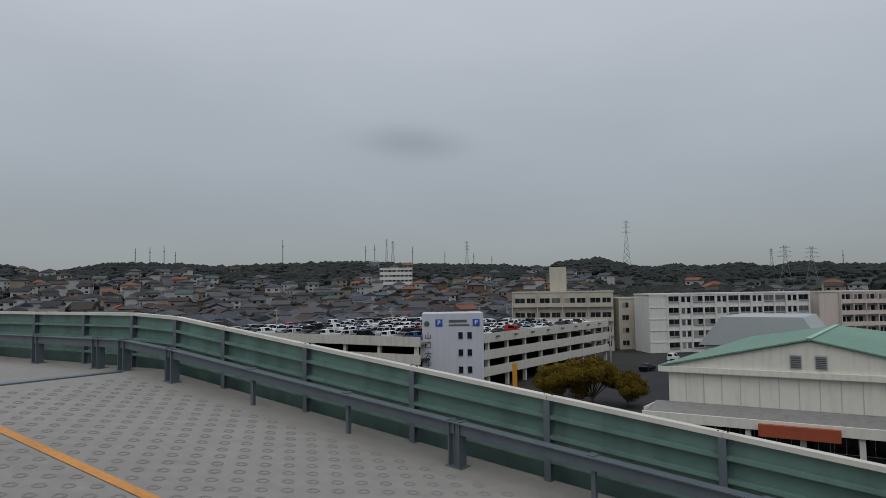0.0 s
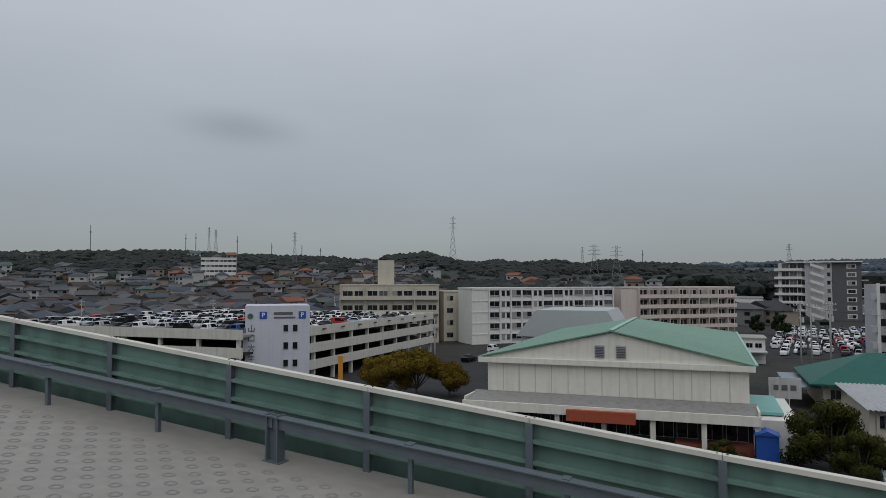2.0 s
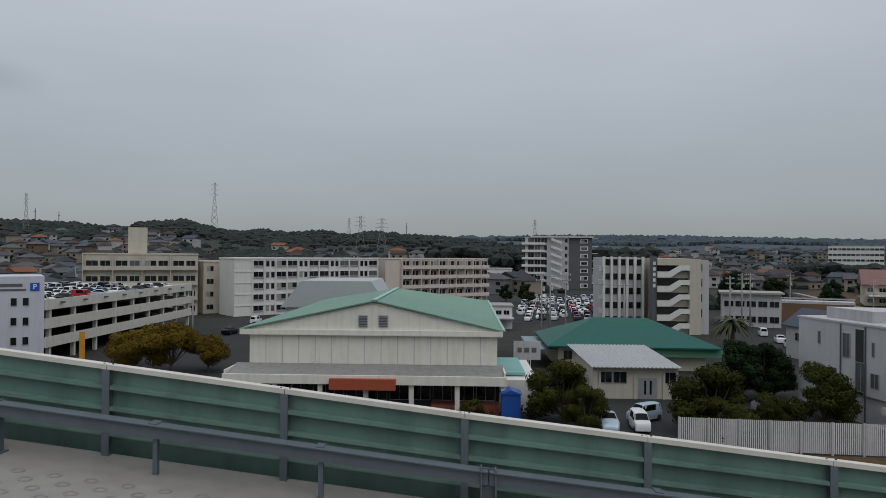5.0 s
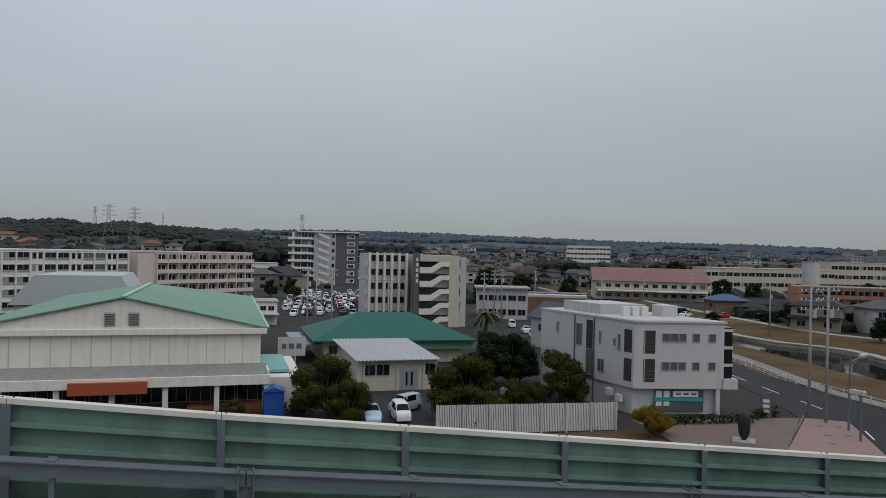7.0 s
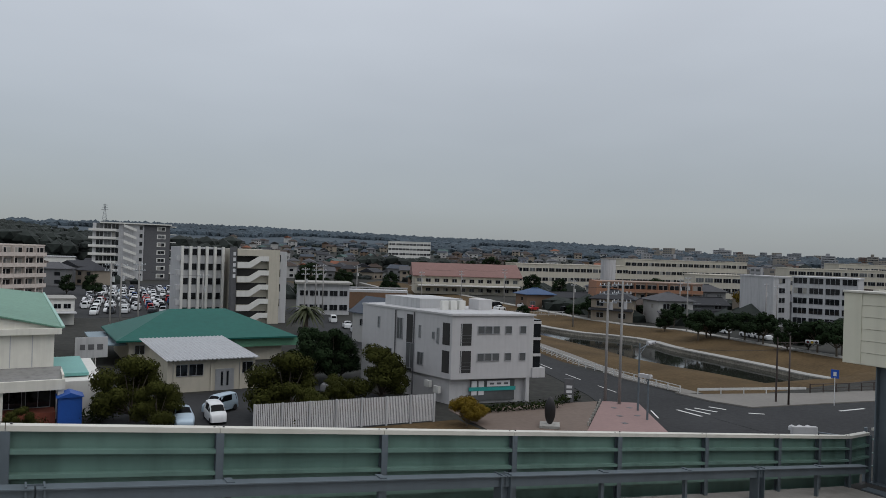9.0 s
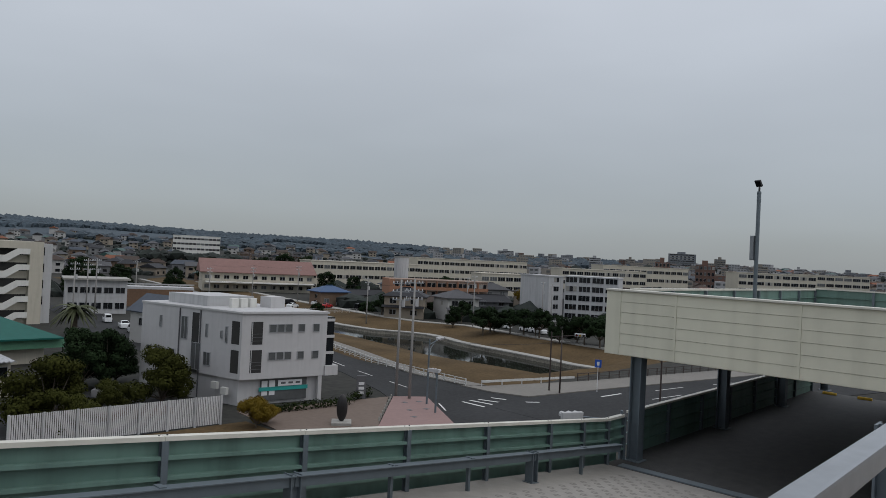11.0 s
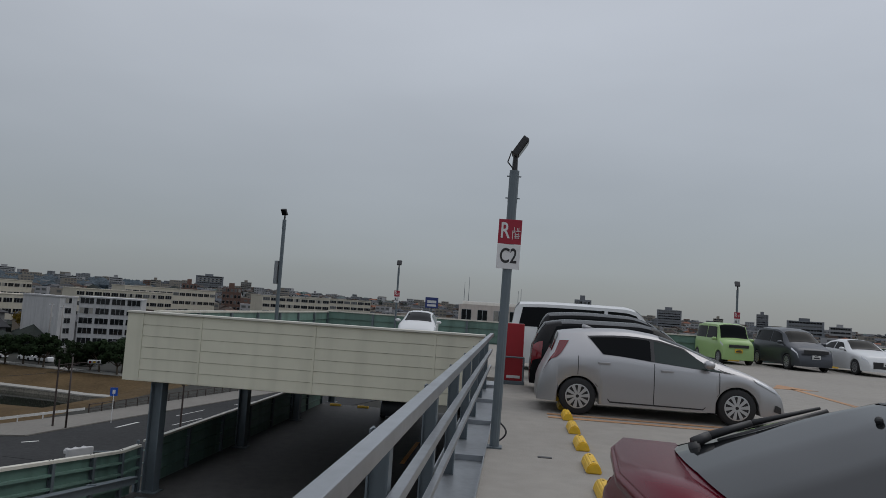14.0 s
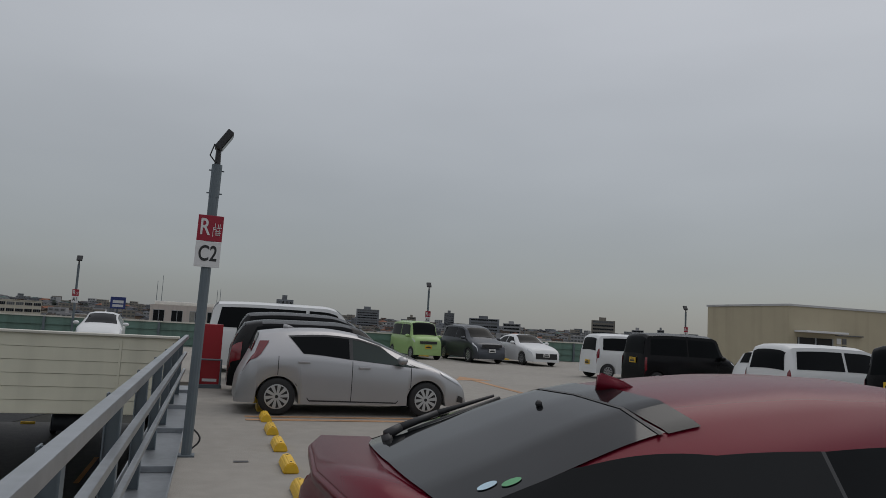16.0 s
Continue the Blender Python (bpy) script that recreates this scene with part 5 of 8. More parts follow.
for z in (3.35, 6.2):
    # loggia openings are flat sheets on the wall, their inner shade painted dark
    part("loggia", boxm(0.95, -0.012, z, 2.15, -0.004, z + 2.3), SHADE, face, "dark sheet painting the shade of an open loggia")
    for rz in (0.35, 0.7, 1.05):
        part("loggia_rail", boxm(0.95, -0.04, z + rz, 2.15, -0.012, z + rz + 0.04), DARKW, face)
    part("loggia_jamb", boxm(1.02, -0.03, z, 1.1, -0.012, z + 2.3), GREYW, face)
    for k in range(3):
        window(face, 3.2 + 0.85 * k, -0.004, z + 1.2, 0.78, 0.85, mullion=False, pane=DIMPANE)
    for x in (6.3, 7.95):
        window(face, x, -0.004, z + 1.2, 0.75, 0.85, mullion=False, pane=DIMPANE)
part("glazed_bay", boxm(oln, 0.1, 3.2, oln + 0.9, 1.6, 8.9, 0.02), GLASS, face, "dark glazed corner bay")
for k in range(4):
    part("bay_band", boxm(oln - 0.02, 0.06, 3.2 + 1.75 * k, oln + 0.95, 1.64, 3.5 + 1.75 * k), OFFW, face)
part("balcony", boxm(oln - 0.1, -0.2, 2.7, oln + 1.4, 2.4, 3.75, 0.02), OFFW, face)
TEALSIGN = mat("teal_sign", (0.03, 0.34, 0.31), 0.4)
part("shop_glass", boxm(2.4, 0.5, 0.3, 7.4, 0.62, 2.5), DIMPANE, face, "grey shop glazing")
for a in (2.5, 3.3):
    part("notice", boxm(a, 0.46, 0.9, a + 0.6, 0.495, 2.4), SIGNWHITE, face, "white window notice")
part("shop_sign", boxm(2.2, 0.42, 1.35, 7.5, 0.49, 1.75), TEALSIGN, face, "teal shop sign band")
part("shop_sign", boxm(4.2, 0.36, 1.8, 6.8, 0.41, 2.4), SIGNWHITE, face, "white shop sign")
for a in (4.5, 5.3, 6.1):
    part("bar", boxm(a, 0.345, 2.0, a + 0.5, 0.359, 2.2), DARKW, face)
part("column", boxm(8.5, 0.05, 0, 8.9, 0.5, 2.7), OFFW, face)
sx, sy, st, sln = front(OFF[3], OFF[0])
flank = new("side_face")
flank.parent = office
flank.matrix_basis = pose(sx, sy, 0, 0, 0, st)
for x, z, w, h in ((1.5, 4.2, 0.9, 0.6), (2.9, 4.2, 0.9, 0.6), (5.3, 4.2, 0.8, 0.6), (3.2, 6.9, 0.4, 1.3), (7.0, 6.0, 1.0, 2.4), (8.9, 3.0, 1.4, 2.8), (10.4, 6.5, 0.35, 1.4), (10.6, 3.6, 1.0, 1.4), (12.6, 6.6, 0.35, 0.8), (13.3, 6.2, 0.35, 1.7)):
    window(flank, x, -0.004, z, w, h, pane=DIMPANE)
for z in (3.3, 6.2):
    # side loggias and stair slot: shade painted as flat dark sheets
    part("loggia", boxm(sln - 1.4, -0.012, z, sln - 0.3, -0.004, z + 2.3), SHADE, flank)
part("stair_recess", boxm(8.15, -0.012, 2.7, 9.2, -0.004, 8.9), SHADE, flank)
part("drain_pipe", boxm(6.2, -0.12, 0.2, 6.3, -0.02, 9.2), DARKW, flank)
part("drain_pipe", boxm(9.4, -0.12, 0.2, 9.5, -0.02, 9.2), DARKW, flank)
for x, z in ((11.8, 1.5), (13.2, 1.1)):
    part("ac_unit", boxm(x, -0.4, z, x + 0.8, -0.03, z + 0.7, 0.03), WHITE, flank)
for holder in (face, flank):
    for c in list(holder.children):
        m = holder.matrix_basis @ c.matrix_basis
        c.parent = office
        c.matrix_basis = m
    bpy.data.objects.remove(holder)
part("penthouse", sheet([(38.6, 68), (43.5, 67.0), (43.0, 73.5), (37.6, 74.5)], 9.5, 10.6), GREYW, office)
part("roof_deck", sheet([(38.9, 61.4), (47.3, 59.6), (45.0, 77.2), (36.0, 76.0)], 9.504, 9.52), GREYW, office)
for k in range(3):
    part("ac_unit", boxm(40.0 + 1.1 * k, 65.6, 9.5, 40.8 + 1.1 * k, 66.1, 10.5, 0.03), WHITE, office)
part("roof_box", boxm(44.0, 64.5, 9.5, 45.8, 66.5, 10.7, 0.02), OFFW, office)

# teal-roofed hall and its annex
hall = thing("hall", "low hall with a large teal green hipped roof", "hall", 0, 0, GROUND)
part("wall", boxm(13.0, 97.2, 0, 32.8, 112, 3.4), CREAM, hall)
bm = bmesh.new()
e = [(11.4, 95.9), (34.3, 95.0), (34.3, 113.4), (11.4, 113.4)]
ev = [bm.verts.new((x, y, 3.35)) for x, y in e]
lo = [bm.verts.new((x, y, 3.15)) for x, y in e]
r0, r1 = bm.verts.new((19.0, 104.5, 6.5)), bm.verts.new((26.6, 104.2, 6.5))
for f in ((ev[0], ev[1], r1, r0), (ev[1], ev[2], r1), (ev[2], ev[3], r0, r1), (ev[3], ev[0], r0)):
    bm.faces.new(f)
for i in range(4):
    bm.faces.new((lo[i], lo[(i + 1) % 4], ev[(i + 1) % 4], ev[i]))
bm.faces.new(lo[::-1])
bmesh.ops.recalc_face_normals(bm, faces=bm.faces[:])
part("roof", bm, TEALROOF, hall)
part("fascia", boxm(25.0, 95.9, 2.0, 34.8, 96.3, 3.1), mat("green_fascia", (0.10, 0.26, 0.16), 0.6), hall)
part("lean_to", boxm(9.2, 98, 2.5, 12.9, 113, 2.65), mat("blue_grey_sheet", (0.20, 0.27, 0.31), 0.5), hall)
for k in range(6):
    part("lean_to_post", boxm(9.3, 98.3 + 2.8 * k, 0, 9.42, 98.42 + 2.8 * k, 2.5), WHITE, hall)
window(hall, 14.3, 97.18, 1.4, 1.2, 1.2)
ann = thing("clubhouse", "cream single-storey annex with white corrugated roof and glazed door", "building", 14.2, 78.0, GROUND, 0)
part("wall", boxm(0, 0, 0, 9.2, 11.2, 3.3), CREAM, ann)
bm = bmesh.new()
m_ = 44
xs = [-0.25 + 9.7 * i / m_ for i in range(m_ + 1)]
va = [bm.verts.new((x, -0.9, 3.5 + 0.11 * (i % 2))) for i, x in enumerate(xs)]
vb = [bm.verts.new((x - 0.9, 11.6, 4.35 + 0.11 * (i % 2))) for i, x in enumerate(xs)]
vc = [bm.verts.new((x, -0.9, 3.41 + 0.11 * (i % 2))) for i, x in enumerate(xs)]
for i in range(m_):
    bm.faces.new((va[i], va[i + 1], vb[i + 1], vb[i]))
    bm.faces.new((vc[i], vc[i + 1], va[i + 1], va[i]))
bmesh.ops.recalc_face_normals(bm, faces=bm.faces[:])
part("roof", bm, mat("white_corrugated", (0.40, 0.41, 0.42), 0.55, 0, 0.08, 1, stain=0.2), ann)
for x in (1.3, 2.9, 8.2):
    window(ann, x, -0.004, 1.7, 1.5, 1.25)
dd = part("door", boxm(4.9, -0.06, 0, 6.9, -0.004, 2.3), ALU, ann, "grey double door")
for x in (5.5, 6.1):
    part("door_glass", boxm(x, -0.075, 0.5, x + 0.22, -0.061, 2.0), GLASS, dd)
for x in (0.6, 4.4, 7.5):
    part("pier", boxm(x, -0.15, 0, x + 0.25, -0.01, 3.3), CREAM, ann)

# white fence panels in front of the gardens
fence = thing("fence", "white slatted sheet fence with grey posts along the lot", "fence")
fa, fb = Vector((17.5, 58.2, GROUND)), Vector((33.7, 56.5, GROUND))
FENCEW = mat("fence_white", (0.66, 0.645, 0.64), 0.6, 0, 0.08, 2, stain=0.2)
sl0 = None
for k in range(110):
    p = fa.lerp(fb, k / 109)
    if sl0 is None:
        sl0 = part("slat", boxm(-0.05, -0.02, 0.1, 0.05, 0.02, 2.55), FENCEW, fence)
        sl0.matrix_local = Matrix.Translation(p)
    else:
        share("slat", sl0, fence, Matrix.Translation(p))
for k in range(8):
    p = fa.lerp(fb, k / 7)
    part("post", boxm(p.x - 0.08, p.y - 0.14, GROUND, p.x + 0.08, p.y - 0.03, GROUND + 2.6), GREYW, fence)
part("rail", sheet([(fa.x, fa.y + 0.06), (fb.x, fb.y + 0.06), (fb.x, fb.y + 0.1), (fa.x, fa.y + 0.1)], GROUND + 1.2, GROUND + 1.3), DARKW, fence)


# multi-storey car park across the street
pk = thing("parking_garage", "four-storey concrete car park with cream parapets and a white stair tower", "car park", 0, 0, GROUND)
PKW = mat("garage_parapet", (0.62, 0.60, 0.53), 0.8, 0, 0.08, 0.6, stain=0.2)
X0, X1, Y0, Y1 = -118.0, -57.2, 86.0, 149.0
for k in range(4):
    z = 2.6 * k + (0.0 if k == 0 else -0.1)
    if k:
        # covered slabs get the shade colour, only the roof slab is pale concrete
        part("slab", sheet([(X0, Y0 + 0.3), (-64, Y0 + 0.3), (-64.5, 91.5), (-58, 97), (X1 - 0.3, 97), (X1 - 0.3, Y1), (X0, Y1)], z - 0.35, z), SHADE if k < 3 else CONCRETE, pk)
        part("parapet", boxm(X1 - 0.25, 96.5, z - 0.4, X1, Y1, z + 1.05), PKW, pk)
        part("parapet", boxm(X0, Y0, z - 0.4, -62.2, Y0 + 0.25, z + 1.05), PKW, pk)
        part("parapet", boxm(X0, Y1, z - 0.4, X1, Y1 + 0.25, z + 1.05), PKW, pk)
    for i in range(9):
        y = 98.0 + 6.3 * i
        if k < 3:
            part("column", boxm(X1 - 0.9, y, 2.6 * k, X1 - 0.35, y + 0.5, 2.6 * k + 2.2), PKW, pk)
    for i in range(8):
        x = -63.5 - 7.0 * i
        if k < 3:
            part("column", boxm(x, Y0 + 0.4, 2.6 * k, x + 0.5, Y0 + 0.95, 2.6 * k + 2.2), PKW, pk)
# dark block added to paint the shade deep inside the storeys
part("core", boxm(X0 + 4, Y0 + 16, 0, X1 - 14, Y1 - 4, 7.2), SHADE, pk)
for i in range(8):
    y = 100 + 6.2 * i
    part("lamp_bracket", boxm(X1 + 0.01, y, 8.05, X1 + 0.5, y + 0.5, 8.3), DARKW, pk)
tw = thing("stair_tower", "white rendered stair tower with a blue parking sign and lettering", "tower", -65.3, 91.0, GROUND, 34)
TWW = mat("tower_white", (0.56, 0.57, 0.62), 0.7, 0, 0.04, 0.6, stain=0.10)
part("wall", boxm(0, 0, 0, 9.6, 9, 12.0, 0.05), TWW, tw)
part("return_parapet", boxm(-0.3, -0.2, 4.8, 0.0, 0.0, 8.75), PKW, tw)
BLUES = mat("parking_blue", (0.01, 0.08, 0.42), 0.5)
for x in (2.1, 7.9):
    s_ = part("parking_sign", boxm(x, -0.08, 10.0, x + 1.1, -0.003, 11.1, 0.01), BLUES, tw, "blue parking sign")
    words("P", 0.95, SIGNWHITE, s_, pose(x + 0.55, -0.083, 10.55, 90, 0, 0), bold=0.02)
part("bar", boxm(4.2, -0.06, 10.6, 7.0, -0.003, 11.0), DARKW, tw, "row of dark lettering")
part("bar", boxm(4.2, -0.06, 10.05, 7.4, -0.003, 10.3), DARKW, tw, "row of dark lettering")
bm = lathe([(0.45, -0.05), (0.45, 0.0), (0.34, 0.0), (0.34, -0.05)], 20)
em = part("emblem_ring", bm, mat("emblem_green", (0.10, 0.22, 0.16), 0.5), tw)
em.matrix_local = pose(0.75, -0.004, 10.4)
for k in range(4):
    window(tw, 6.0, -0.004, 8.0 - 2.65 * k, 0.75, 1.1, mullion=False)
    window(tw, 7.4, -0.004, 8.0 - 2.65 * k, 0.75, 1.1, mullion=False)


def strokes(owner, x, z, s, bars):
    """One character of straight strokes on a facade that looks along -y."""
    for a, b, c, d in bars:
        part("stroke", boxm(x + a * s, -0.06, z + b * s, x + c * s, -0.003, z + d * s), DARKW, owner)


chars = [[(0.45, 0.1, 0.55, 0.95), (0.1, 0.1, 0.2, 0.6), (0.8, 0.1, 0.9, 0.6), (0.2, 0.1, 0.8, 0.2)],
         [(0.1, 0.1, 0.2, 0.9), (0.8, 0.1, 0.9, 0.9), (0.2, 0.1, 0.8, 0.2), (0.2, 0.8, 0.8, 0.9)],
         [(0.05, 0.58, 0.95, 0.68), (0.45, 0.4, 0.55, 0.95), (0.3, 0.2, 0.42, 0.42), (0.15, 0.05, 0.3, 0.22), (0.58, 0.2, 0.7, 0.42), (0.7, 0.05, 0.85, 0.22)],
         [(0.1, 0.6, 0.9, 0.68), (0.1, 0.5, 0.18, 0.6), (0.82, 0.5, 0.9, 0.6), (0.25, 0.72, 0.33, 0.9), (0.48, 0.72, 0.56, 0.95), (0.7, 0.72, 0.78, 0.9), (0.2, 0.25, 0.85, 0.33), (0.48, 0.02, 0.56, 0.5), (0.3, 0.45, 0.7, 0.52)]]
for k, c in enumerate(chars):
    strokes(tw, 0.35, 8.0 - 1.45 * k, 1.15, c)


def slab_block(name, label, a, b, depth, z1, floors, bays, wallm, style, z0=GROUND, category="apartment block", roof=True, blank=0.0):
    """A long building: facade from a to b, storeys of windows, with or without balconies."""
    x, y, t, ln = front(a, b)
    o = thing(name, label, category, x, y, z0, t)
    h = z1 - z0
    part("wall", boxm(0, 0, 0, ln, depth, h), wallm, o)
    if roof:
        part("parapet", boxm(-0.15, -0.15, h, ln + 0.15, depth + 0.15, h + 0.35, 0.03), wallm, o)
    fh = h / floors
    p0 = wide_rail = None
    for f in range(floors):
        z = fh * f
        for k in range(bays):
            bw = (ln - blank) / bays
            cx = blank + bw * (k + 0.5)
            if style == "wide":
                if k % 3 == 1:
                    house_window(o, cx - bw * 0.2, -0.004, z + 0.95, bw * 0.3, 1.4)
                    house_window(o, cx + bw * 0.25, -0.004, z + 0.95, bw * 0.3, 1.4)
                else:
                    house_window(o, cx, -0.004, z + 0.85, bw * 0.84, 1.7)
                    if wide_rail is None:
                        wide_rail = part("railing", boxm(-bw * 0.42, -0.17, 0, bw * 0.42, -0.13, 0.36), ALU, o, "grey window railing")
                        wide_rail.matrix_local = Matrix.Translation((cx, 0, z + 0.85))
                    else:
                        share("railing", wide_rail, o, Matrix.Translation((cx, 0, z + 0.85)))
            elif style == "balcony":
                if p0 is None:
                    p0 = part("balcony", boxm(-bw / 2 + 0.1, -1.1, 0, bw / 2 - 0.1, -0.004, 0.12), wallm, o)
                    p1 = part("railing", boxm(-bw / 2 + 0.1, -1.1, 0.12, bw / 2 - 0.1, -1.02, 1.05), wallm, p0)
                    p2 = part("screen_wall", boxm(-bw / 2 - 0.08, -1.15, 0, -bw / 2 + 0.09, -0.004, fh), wallm, p0)
                    p0.matrix_local = Matrix.Translation((cx, 0, z))
                else:
                    q = share("balcony", p0, o, Matrix.Translation((cx, 0, z)))
                    share("railing", p1, q, Matrix())
                    share("screen_wall", p2, q, Matrix())
                house_window(o, cx - bw * 0.2, -0.004, z + 0.3, bw * 0.4, 2.0)
                house_window(o, cx + bw * 0.24, -0.004, z + 0.9, bw * 0.34, 1.4)
            elif style == "strip":
                house_window(o, cx, -0.004, z + 1.0, bw * 0.86, 1.5)
            else:
                house_window(o, cx, -0.004, z + 1.0, min(1.8, bw * 0.55), 1.3)
        if style == "wide":
            part("floor_band", boxm(0, -0.12, z + fh - 0.35, ln, -0.004, z + fh - 0.1), wallm, o)
    if style == "wide":
        for k in range(bays + 1):
            xx = blank + (ln - blank) * k / bays
            part("pier", boxm(xx - 0.18, -0.22, 0, xx + 0.18, -0.121, h), wallm, o)
    return o


slab_block("apartment_block", "white five-storey apartment block with wide dark windows", (-54.5, 169), (-23.5, 196), 9, -0.25, 5, 12, WHITE, "wide", blank=4.6)
slab_block("apartment_block", "pinkish five-storey apartment block with rows of balconies", (-21.5, 198), (7.6, 220), 9, -0.25, 5, 10, PINKW, "balcony", blank=5.0)
ap = slab_block("apartment_block", "cream four-storey block with balconies and a roof tower", (-88, 163), (-65.0, 173.5), 9, 0.6, 4, 4, CREAM, "balcony")
part("lift_tower", boxm(9.5, 3, -GROUND + 0.6, 13.8, 7, -GROUND + 7.2, 0.03), CREAM, ap)
slab_block("apartment_block", "low cream block beside the car park", (-64.5, 176), (-57, 183), 9, -1.2, 4, 3, CREAM, "plain")

# striped five-storey block with an outside stair
stp = thing("office_block", "white five-storey block with vertical fins and dark strip windows", "office block", 29.4, 151, GROUND, -1)
part("wall", boxm(0.3, 0.4, 0, 8.6, 14, 15.0), GREYW, stp)
for k in range(6):
    x = 0.0 + 1.62 * k
    part("fin", boxm(x, -0.3, 0, x + 0.5, 0.45, 15.2), WHITE, stp)
for k in range(5):
    for j in range(5):
        window(stp, 1.06 + 1.62 * j, 0.395, 3 * k + 1.3, 1.05, 1.4, mullion=False)
    part("spandrel", boxm(-0.8, 0.0, 3 * k + 0.2, 0.0, 3.0, 3 * k + 1.3), GREYW, stp)
st2 = thing("stair_block", "cream block with zigzag outside stairs and a dark sign shaft", "office block", 38.0, 142, GROUND, -4)
part("wall", boxm(0.4, 1.2, 0, 8.8, 16, 14.9), CREAM, st2)
part("pier", boxm(6.6, 0, 0, 8.8, 1.2, 14.9), CREAM, st2)
part("sign_shaft", boxm(-0.6, 0.6, 0, 0.38, 3.0, 15.3), DARKW, st2)
part("landing", boxm(0.4, -0.1, 13.6, 6.6, 1.2, 14.9), CREAM, st2)
for k in range(5):
    z = 2.85 * k - 0.2
    bm = bmesh.new()
    prism(bm, [(0.4, z), (2.9, z), (5.0, z + 1.4), (6.6, z + 1.4), (6.6, z + 2.4), (4.6, z + 2.4), (2.6, z + 1.15), (0.4, z + 1.15)], 1, -0.1, 0.15)
    bmesh.ops.recalc_face_normals(bm, faces=bm.faces[:])
    part("stair_parapet", bm, WHITE, st2)
    # thin dark sheet paints the shade between two flights
    part("stair_shade", boxm(0.45, 1.15, z + 1.2, 6.5, 1.19, z + 2.7), SHADE, st2)
for k in range(4):
    window(st2, 9.3 - 0.45, 1.21, 3 * k + 3.4, 0.9, 1.6)
part("wing", boxm(8.8, 1.3, 0, 10.6, 12, 14.6), GREYW, st2)
for k in range(5):
    part("bar", boxm(-0.35, 0.55, 9.2 + 1.1 * k, 0.15, 0.599, 9.9 + 1.1 * k), SIGNWHITE, st2)

# tall apartments behind the lot
tall = thing("apartment_tower", "seven-storey apartment house, white balconies and dark grey end wall", "apartment block", 28.0, 322, GROUND, -6)
part("wall", boxm(0, 0, 0, 19.3, 14, 23.0), GREYW, tall)
part("end_wall", boxm(19.4, 0.2, 0, 29.5, 13, 23.0), DARKW, tall, "dark grey end wall")
part("roof", boxm(2.5, -1.2, 23.0, 30, 14.5, 23.5, 0.05), WHITE, tall)
for k in range(7):
    for j in range(3):
        house_window(tall, 2.6 + 2.9 * j, -0.004, 3.3 * k + 0.9, 2.6, 2.2)
    part("balcony", boxm(-1.5, -1.2, 3.3 * k, 8.8, -0.004, 3.3 * k + 1.0), WHITE, tall)
    house_window(tall, 18.2, -0.004, 3.3 * k + 1.0, 1.2, 1.6)
    part("window_surround", boxm(24.4, 0.1, 3.3 * k + 0.7, 27.8, 0.198, 3.3 * k + 2.6), WHITE, tall)
    house_window(tall, 26.1, 0.096, 3.3 * k + 1.0, 2.6, 1.3)
    bm = bmesh.new()
    z = 3.3 * k
    prism(bm, [(11.6, z + 2.0), (16.4, z + 0.2), (16.4, z + 1.3), (11.6, z + 3.1)], 1, -1.6, -1.3)
    bmesh.ops.recalc_face_normals(bm, faces=bm.faces[:])
    part("stair_parapet", bm, WHITE, tall)
    part("slab", boxm(29.6, 0, z + 2.6, 32, 8, z + 2.9), WHITE, tall)

# school and blocks across the river
red_s = slab_block("school_hall", "school hall with a long faded red roof", (128.5, 232), (164, 215), 22, -7.2, 2, 12, CREAM, "plain", category="school", roof=False)
REDROOF = mat("faded_red_roof", (0.21, 0.112, 0.095), 0.8, 0, 0.15, 0.3, stain=0.2)
bm = bmesh.new()
hh = -GROUND - 7.2
prism(bm, [(-1.2, hh), (11, hh + 4.6), (23.2, hh), (23.2, hh - 0.25), (-1.2, hh - 0.25)], 0, -1, 40.4)
bmesh.ops.recalc_face_normals(bm, faces=bm.faces[:])
part("roof", bm, REDROOF, red_s)
part("gallery", boxm(1, -4.0, 3.1, 39, -0.01, 3.5), WHITE, red_s)
o = slab_block("apartment_block", "three-storey block with orange brown balconies", (148, 155), (174, 140), 9, -5.6, 3, 9, mat("dull_tan_wall", (0.30, 0.215, 0.165), 0.8, 0, 0.1, 0.8, stain=0.15), "balcony")
BRICKO = mat("orange_brown_wall", (0.34, 0.17, 0.10), 0.8, 0, 0.1, 1)
for c in o.children:
    if c.name.startswith("balcony"):
        for d in c.children:
            d.data.materials[0] = BRICKO
part("end_wall", boxm(-1.5, -1.2, 0, -0.01, 9, -GROUND - 5.3), BRICKO, o)
slab_block("school", "long cream three-storey school building", (236, 232), (300, 216), 10, 1.0, 4, 22, CREAM, "strip", category="school")
slab_block("school", "long cream school wing with rows of windows", (178, 236), (232, 226), 10, -2.2, 3, 18, CREAM, "strip", category="school")
o = slab_block("apartment_block", "pale grey five-storey flats with dark balcony openings", (165, 106), (170.5, 93), 12, -1.8, 5, 4, GREYW, "strip")
slab_block("apartment_block", "pale grey end wing of the five-storey flats", (159.8, 107.6), (164.7, 106.3), 12, -2.0, 5, 1, GREYW, "plain")
